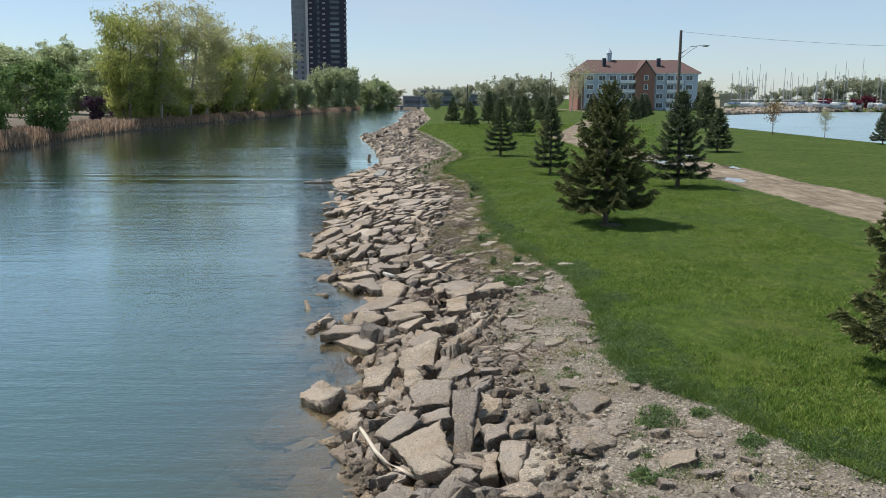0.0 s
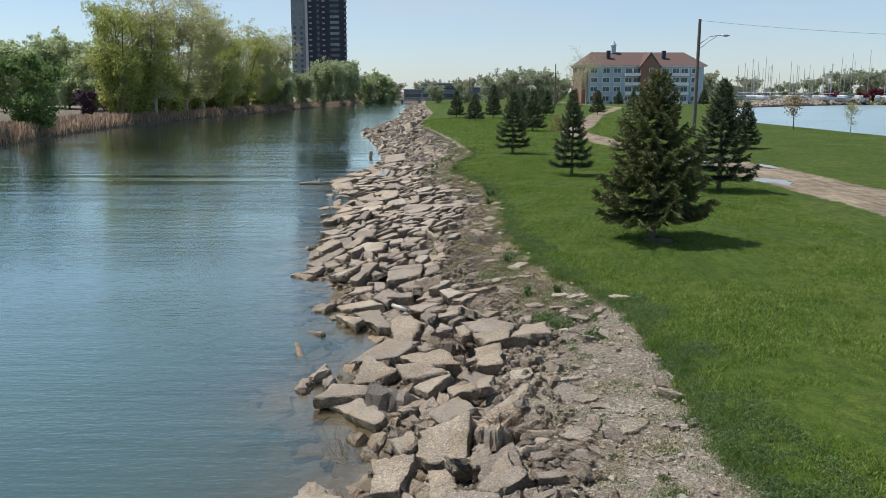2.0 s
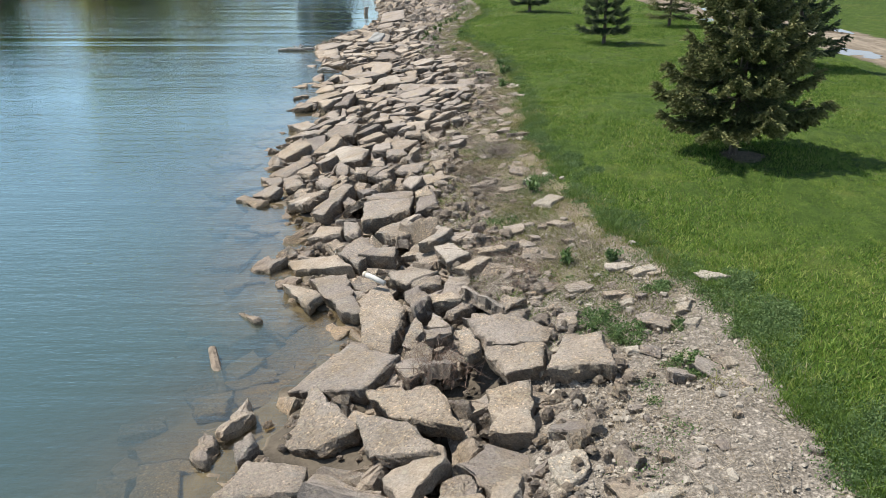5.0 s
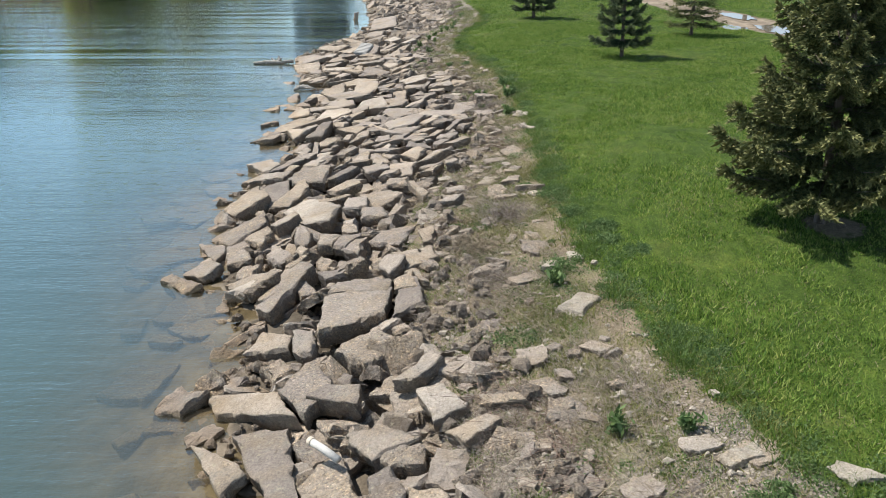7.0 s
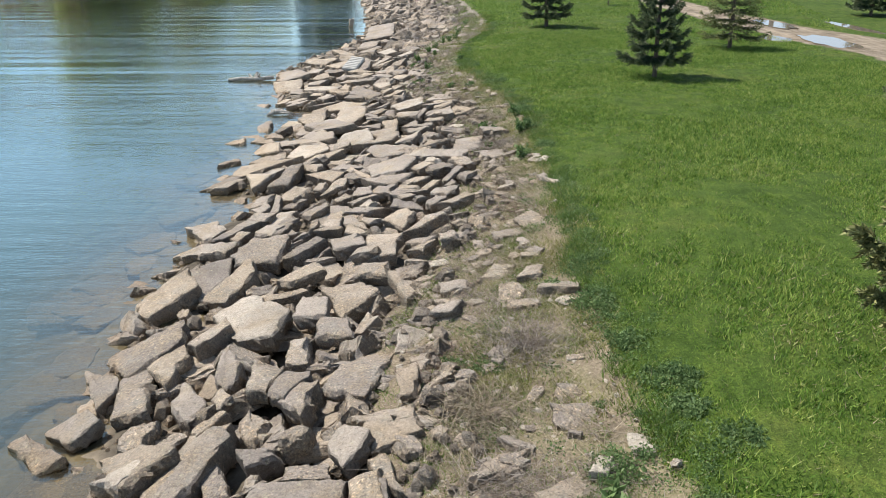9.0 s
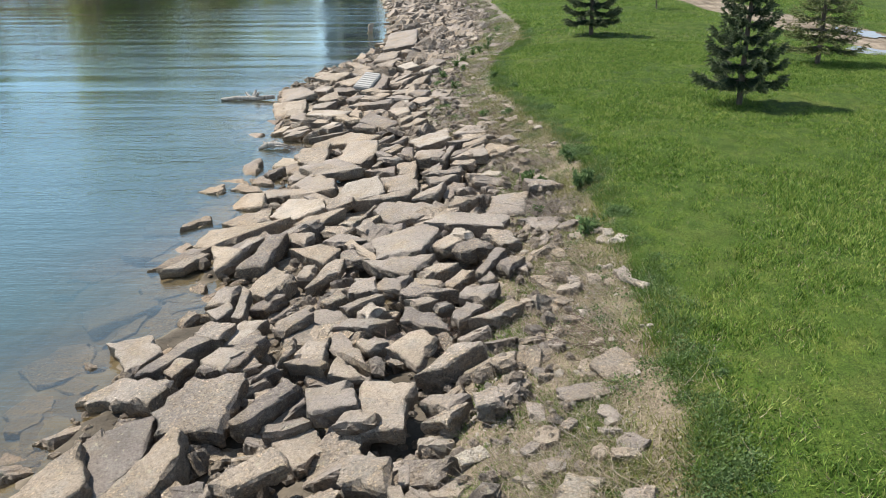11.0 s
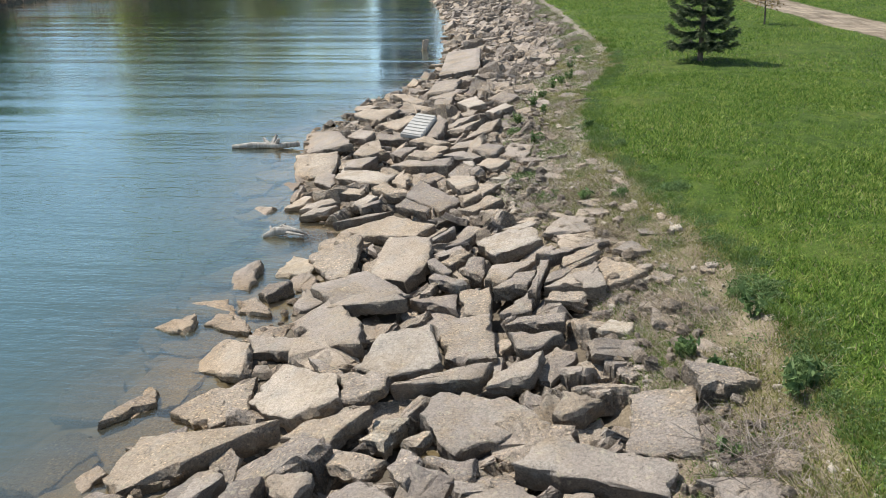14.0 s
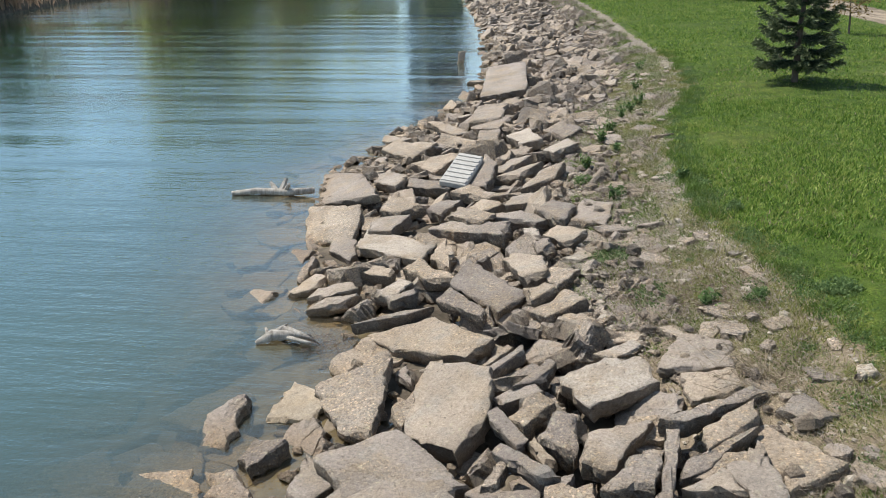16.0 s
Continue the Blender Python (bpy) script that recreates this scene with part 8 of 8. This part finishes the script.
sx, sy = (px_[:, None] + rng.normal(size=(m, q)) * pr[:, None] * 0.7).ravel(), (py[:, None] + rng.normal(size=(m, q)) * pr[:, None]).ravel()
blades("moss_grass", sx, sy, np.full(len(sx), 0.035), np.full(len(sx), 0.006), foliage("mossy_grass", (0.085, 0.125, 0.028), (0.25, 0.265, 0.085), 2.5, 0.3), "short yellow-green grass in patches on gravel", "grass", rng, 0.9)


def brush(x, y, radius, n, height, mat, label, seed):
    r = np.random.default_rng(seed)
    pieces = []
    z = max(float(surface(x, y)), -0.03)
    for _ in range(int(1.3 * n)):
        a, d = r.uniform(0, 6.28), radius * r.uniform(0, 0.9)
        p = np.array([x + d * math.cos(a), y + d * math.sin(a), z])
        q = p + np.array([r.normal() * radius * 0.27, r.normal() * radius * 0.27, height * r.uniform(0.15, 0.75)])
        e = q + np.array([r.normal() * radius * 0.25, r.normal() * radius * 0.25, height * r.uniform(-0.45, 0.2)])
        pieces.append(tube([p, q, e], [0.0028, 0.0022, 0.0012], 3))
    v, f = join(pieces)
    tagged(new("brush", mesh_of("brush", v, f, mat)), label, "brush", kind="stuff")


brush(-0.01, 18.2, 0.55, 90, 0.4, BRUSH, "tangle of reddish dead twigs between slabs", 1)
brush(0.74, 24.84, 0.5, 260, 0.3, STRAW, "matted heap of dry pale stalks", 2)
brush(1.22, 26.05, 0.55, 260, 0.32, DEAD_STALK, "nest of grey dead stalks standing on the strip", 3)
brush(0.86, 23.9, 0.5, 140, 0.22, DEAD_STALK, "low tangle of grey dead twigs", 4)
brush(1.6, 34.8, 0.6, 220, 0.3, DEAD_STALK, "low tangle of grey dead twigs", 5)
brush(1.25, 37.6, 0.5, 70, 0.28, STRAW, "matted heap of dry pale stalks", 6)
brush(0.9, 39.9, 0.6, 140, 0.25, STRAW, "matted heap of dry pale stalks", 7)
brush(-1.45, 14.6, 0.45, 26, 0.6, BRUSH, "bare twiggy sapling at the water's edge", 8)
brush(-1.2, 13.0, 0.35, 18, 0.5, BRUSH, "bare twiggy sapling at the water's edge", 9)
brush(0.82, 14.3, 0.4, 60, 0.3, BRUSH, "low tangle of grey dead twigs", 10)
brush(-3.7, 41.5, 0.35, 60, 0.15, BRUSH, "dark tangle of drift twigs", 11)
brush(-0.2, 31.0, 0.5, 50, 0.2, BRUSH, "low tangle of grey dead twigs", 12)

for i, (x, y) in enumerate(((1.0, 21.0), (1.3, 22.9), (0.6, 25.8), (1.3, 28.2), (1.6, 30.4), (1.7, 32.6), (0.9, 41.5), (0.6, 45.5), (1.3, 20.0), (2.0, 19.4), (1.7, 13.0), (0.3, 27.3))):
    brush(x, y, 0.75, 70, 0.14, STRAW if i % 2 else BRUSH, "flat litter of dead twigs and stalks", 40 + i)


def clump(x, y, radius, height, seed, label="leafy green weed clump on gravel"):
    """A bushy weed: several uneven heads of small leaves."""
    r = np.random.default_rng(seed)
    cs = []
    for _ in range(int(6 + 14 * radius / 0.3)):
        a, d = r.uniform(0, 6.283), radius * 0.85 * math.sqrt(r.uniform(0, 1))
        cx, cy, cr = x + d * math.cos(a), y + d * math.sin(a), radius * r.uniform(0.2, 0.42)
        top = height * r.uniform(0.35, 1.0) * (1 - 0.55 * (d / radius) ** 2)
        n = int(r.integers(55, 110))
        q = r.normal(size=(n, 3)) * np.array([cr * 0.55, cr * 0.55, top * 0.28])
        q[:, 2] = np.clip(q[:, 2] + top * 0.55, 0.008, top * 1.15)
        cs.append(q + np.array([cx, cy, float(land(cx, cy))]))
    v, f = leaves(np.concatenate(cs), 0.0145, r, 1.25, 0.3)
    tagged(new("weed_clump", mesh_of("weed_clump", v, f, WEED)), label, "weed", "weed clumps")


for i, (x, y, rad, h) in enumerate(((2.97, 10.2, 0.34, 0.16), (2.51, 8.74, 0.22, 0.16), (3.07, 11.47, 0.16, 0.12), (3.54, 10.2, 0.16, 0.1), (3.33, 11.2, 0.15, 0.1), (3.85, 9.32, 0.18, 0.1),
                                    (1.77, 18.6, 0.24, 0.2), (2.08, 18.25, 0.26, 0.2), (3.6, 19.25, 0.28, 0.15), (3.55, 18.2, 0.36, 0.18), (2.65, 19.3, 0.18, 0.1), (2.54, 17.45, 0.24, 0.12), (2.64, 18.3, 0.12, 0.1),
                                    (1.72, 23.9, 0.3, 0.18), (0.98, 22.2, 0.36, 0.06), (2.0, 26.9, 0.26, 0.18), (1.6, 27.46, 0.14, 0.14), (2.2, 25.9, 0.24, 0.12), (2.39, 25.1, 0.28, 0.14), (2.46, 24.6, 0.22, 0.1),
                                    (2.75, 24.15, 0.22, 0.1), (0.45, 25.7, 0.3, 0.07), (0.8, 25.8, 0.22, 0.07), (2.14, 37.7, 0.22, 0.2), (2.19, 35.9, 0.24, 0.2), (1.91, 33.7, 0.15, 0.16), (2.33, 34.1, 0.22, 0.14),
                                    (-0.22, 43.1, 0.36, 0.12), (0.13, 41.8, 0.3, 0.07), (1.15, 41.45, 0.14, 0.14), (1.98, 41.5, 0.22, 0.14), (1.47, 44.3, 0.15, 0.12), (0.05, 45.7, 0.2, 0.12), (-0.5, 46.7, 0.2, 0.14))):
    clump(x, y, rad, h, 300 + i)


def leafy_weed(x, y, height, seed):
    """An upright weed: a few stems set with pointed leaves."""
    r = np.random.default_rng(seed)
    z = float(land(x, y))
    root = thing("leafy_weed", x, y, z, "upright leafy green weed growing on the bank", "weed", "leafy weeds")
    stems, pts = [], []
    for _ in range(int(r.integers(6, 11))):
        a, lean = r.uniform(0, 6.283), r.uniform(0.1, 0.65)
        tip = np.array([math.cos(a) * lean, math.sin(a) * lean, 1.0]) * height * r.uniform(0.6, 1.1)
        stems.append(tube([(0, 0, -0.02), tuple(tip * 0.5), tuple(tip)], [0.005, 0.004, 0.002], 4))
        for u in np.linspace(0.2, 1.0, 13):
            pts.append(tip * u + r.normal(size=3) * 0.022)
    v, f = join(stems)
    child("stem", mesh_of("weed_stem", v, f, WEED), root)
    v, f = leaves(np.array(pts), 0.034, r, 1.5, 0.4)
    child("foliage", mesh_of("weed_foliage", v, f, WEED), root)


for i, (x, y, h) in enumerate(((1.47, 36.18, 0.2), (1.28, 36.57, 0.2), (2.04, 37.14, 0.28), (1.84, 33.52, 0.26), (1.99, 35.58, 0.3), (2.15, 35.7, 0.26), (0.34, 35.84, 0.14), (1.59, 23.43, 0.2), (1.7, 20.3, 0.2), (2.28, 20.2, 0.16), (1.3, 34.9, 0.14))):
    leafy_weed(x, y, h, 500 + i)
for i, (x, y, h) in enumerate(((0.46, 51.2, 0.3), (0.7, 51.9, 0.26), (-0.1, 49.2, 0.3), (0.1, 50.0, 0.24), (-0.4, 47.4, 0.26), (0.95, 52.7, 0.28), (0.15, 48.3, 0.2), (1.5, 58.5, 0.3), (1.1, 55.0, 0.28), (-0.05, 45.5, 0.2), (0.62, 41.4, 0.16), (1.0, 46.0, 0.2))):
    leafy_weed(x, y, h, 540 + i)

# driftwood log with a pale root, a white pipe, a curved hose, a stump and the upright shard in the river
WOOD = bark("bleached_driftwood", (0.15, 0.13, 0.105), (0.46, 0.43, 0.385))
HOSE = plain("tan_plastic_hose", (0.52, 0.44, 0.34), 0.5, 0.15, 8.0)
log = thing("driftwood_log", -6.2, 47.4, 0.04, "bleached driftwood log half floating off the rocks", "log")
v, f = tube([(-0.75, -0.08, 0.0), (-0.3, 0.02, 0.03), (0.3, 0.0, 0.02), (0.8, 0.05, 0.06)], [0.045, 0.065, 0.07, 0.06], 8)
child("trunk", mesh_of("log_trunk", v, f, WOOD, smooth=True), log)
v, f = join([tube([(0.15, 0.1, 0.02), (0.22, 0.25, 0.22)], [0.07, 0.04], 6), tube([(0.25, 0.05, 0.02), (0.36, -0.05, 0.2)], [0.06, 0.03], 6), tube([(0.05, 0.1, 0.02), (-0.08, 0.2, 0.16)], [0.07, 0.03], 6)])
child("root", mesh_of("log_root", v, f, WOOD), log, None, "pale broken root stubs")
pipe = thing("white_pipe", -0.87, 20.5, 0.46, "short white plastic pipe lying between slabs", "pipe", yaw=-42)
v, f = tube([(-0.17, 0, 0.0), (0.0, 0, -0.005), (0.2, 0, -0.03)], [0.036, 0.036, 0.036], 12)
child("tube", mesh_of("pipe_tube", v, f, plain("white_plastic", (0.5, 0.48, 0.44), 0.6, 0.2, 9.0), smooth=True), pipe)
v, f = tube([(-0.19, 0, 0.0), (-0.15, 0, 0.0)], [0.043, 0.043], 12)
child("collar", mesh_of("pipe_collar", v, f, HOSE), pipe)
hose = thing("hose", -0.86, 11.05, 0.0, "curved tan hose arching out of the shallows onto slabs", "hose")
v, f = tube([(0.02, -0.04, -0.1), (-0.06, -0.01, 0.1), (-0.05, 0.05, 0.22), (0.03, 0.04, 0.3), (0.14, -0.25, 0.3), (0.27, -0.55, 0.24), (0.42, -0.8, 0.18), (0.62, -1.0, 0.2), (0.82, -1.18, 0.16)], [0.028] * 9, 8)
child("tube", mesh_of("hose_tube", v, f, HOSE, smooth=True), hose)
stump = thing("driftwood_stump", -2.62, 18.8, -0.2, "wet brown post end leaning out of the shallows", "post")
v, f = tube([(0.15, -0.3, -0.05), (-0.02, 0.05, 0.2), (-0.12, 0.3, 0.32)], [0.06, 0.06, 0.05], 8)
child("post", mesh_of("stump_post", v, f, bark("wet_brown_wood", (0.15, 0.12, 0.09), (0.36, 0.28, 0.21))), stump)
shard = thing("concrete_shard", -4.5, 65.2, -0.3, "upright concrete shard standing in the river", "shard")
child("shard", broken_slab("shard", 0.26, 0.7, 0.1, 0.1, 0.25, 0.2, None, 0.0, [SLAB_TOP, SLAB_SIDE])[0], shard, pose(0, 0, 0.42, 78, 10, 30))
drift = thing("drift_stump", -4.15, 41.5, 0.02, "bleached broken stump washed against the slabs", "driftwood")
v, f = join([tube([(-0.3, -0.1, 0.0), (-0.12, 0.0, 0.07), (0.05, 0.03, 0.06), (0.32, 0.1, 0.03)], [0.03, 0.075, 0.06, 0.02], 8), tube([(-0.2, 0.1, 0.02), (-0.02, 0.12, 0.09), (0.2, 0.04, 0.07), (0.42, -0.02, 0.02)], [0.025, 0.06, 0.04, 0.012], 7),
             tube([(-0.1, 0.05, 0.08), (0.02, 0.14, 0.15)], [0.04, 0.012], 6), tube([(0.05, 0.0, 0.05), (0.3, -0.12, 0.06), (0.46, -0.1, 0.02)], [0.03, 0.02, 0.008], 6), tube([(-0.15, -0.04, 0.05), (-0.22, 0.06, 0.13)], [0.04, 0.015], 6)])
child("stump", mesh_of("drift_stump", v, f, WOOD, smooth=True), drift)

# the white slab with ridges
ramp_slab = thing("ridged_white_slab", -2.62, 47.3, float(surface(-2.62, 47.3)) + 0.26, "white painted concrete slab with raised ridges on rubble", "slab")
ramp_slab.matrix_basis = pose(-2.62, 47.3, float(surface(-2.62, 47.3)) + 0.26, 6, -9, 80)
part("plate", box_bm(-0.62, 0.62, -0.24, 0.24, -0.05, 0.05, 0.015), WHITE_SLAB, ramp_slab)
for i in range(7):
    part("ridge", box_bm(-0.58 + i * 0.18, -0.47 + i * 0.18, -0.22, 0.22, 0.05, 0.068, 0.008), WHITE_SLAB, ramp_slab)
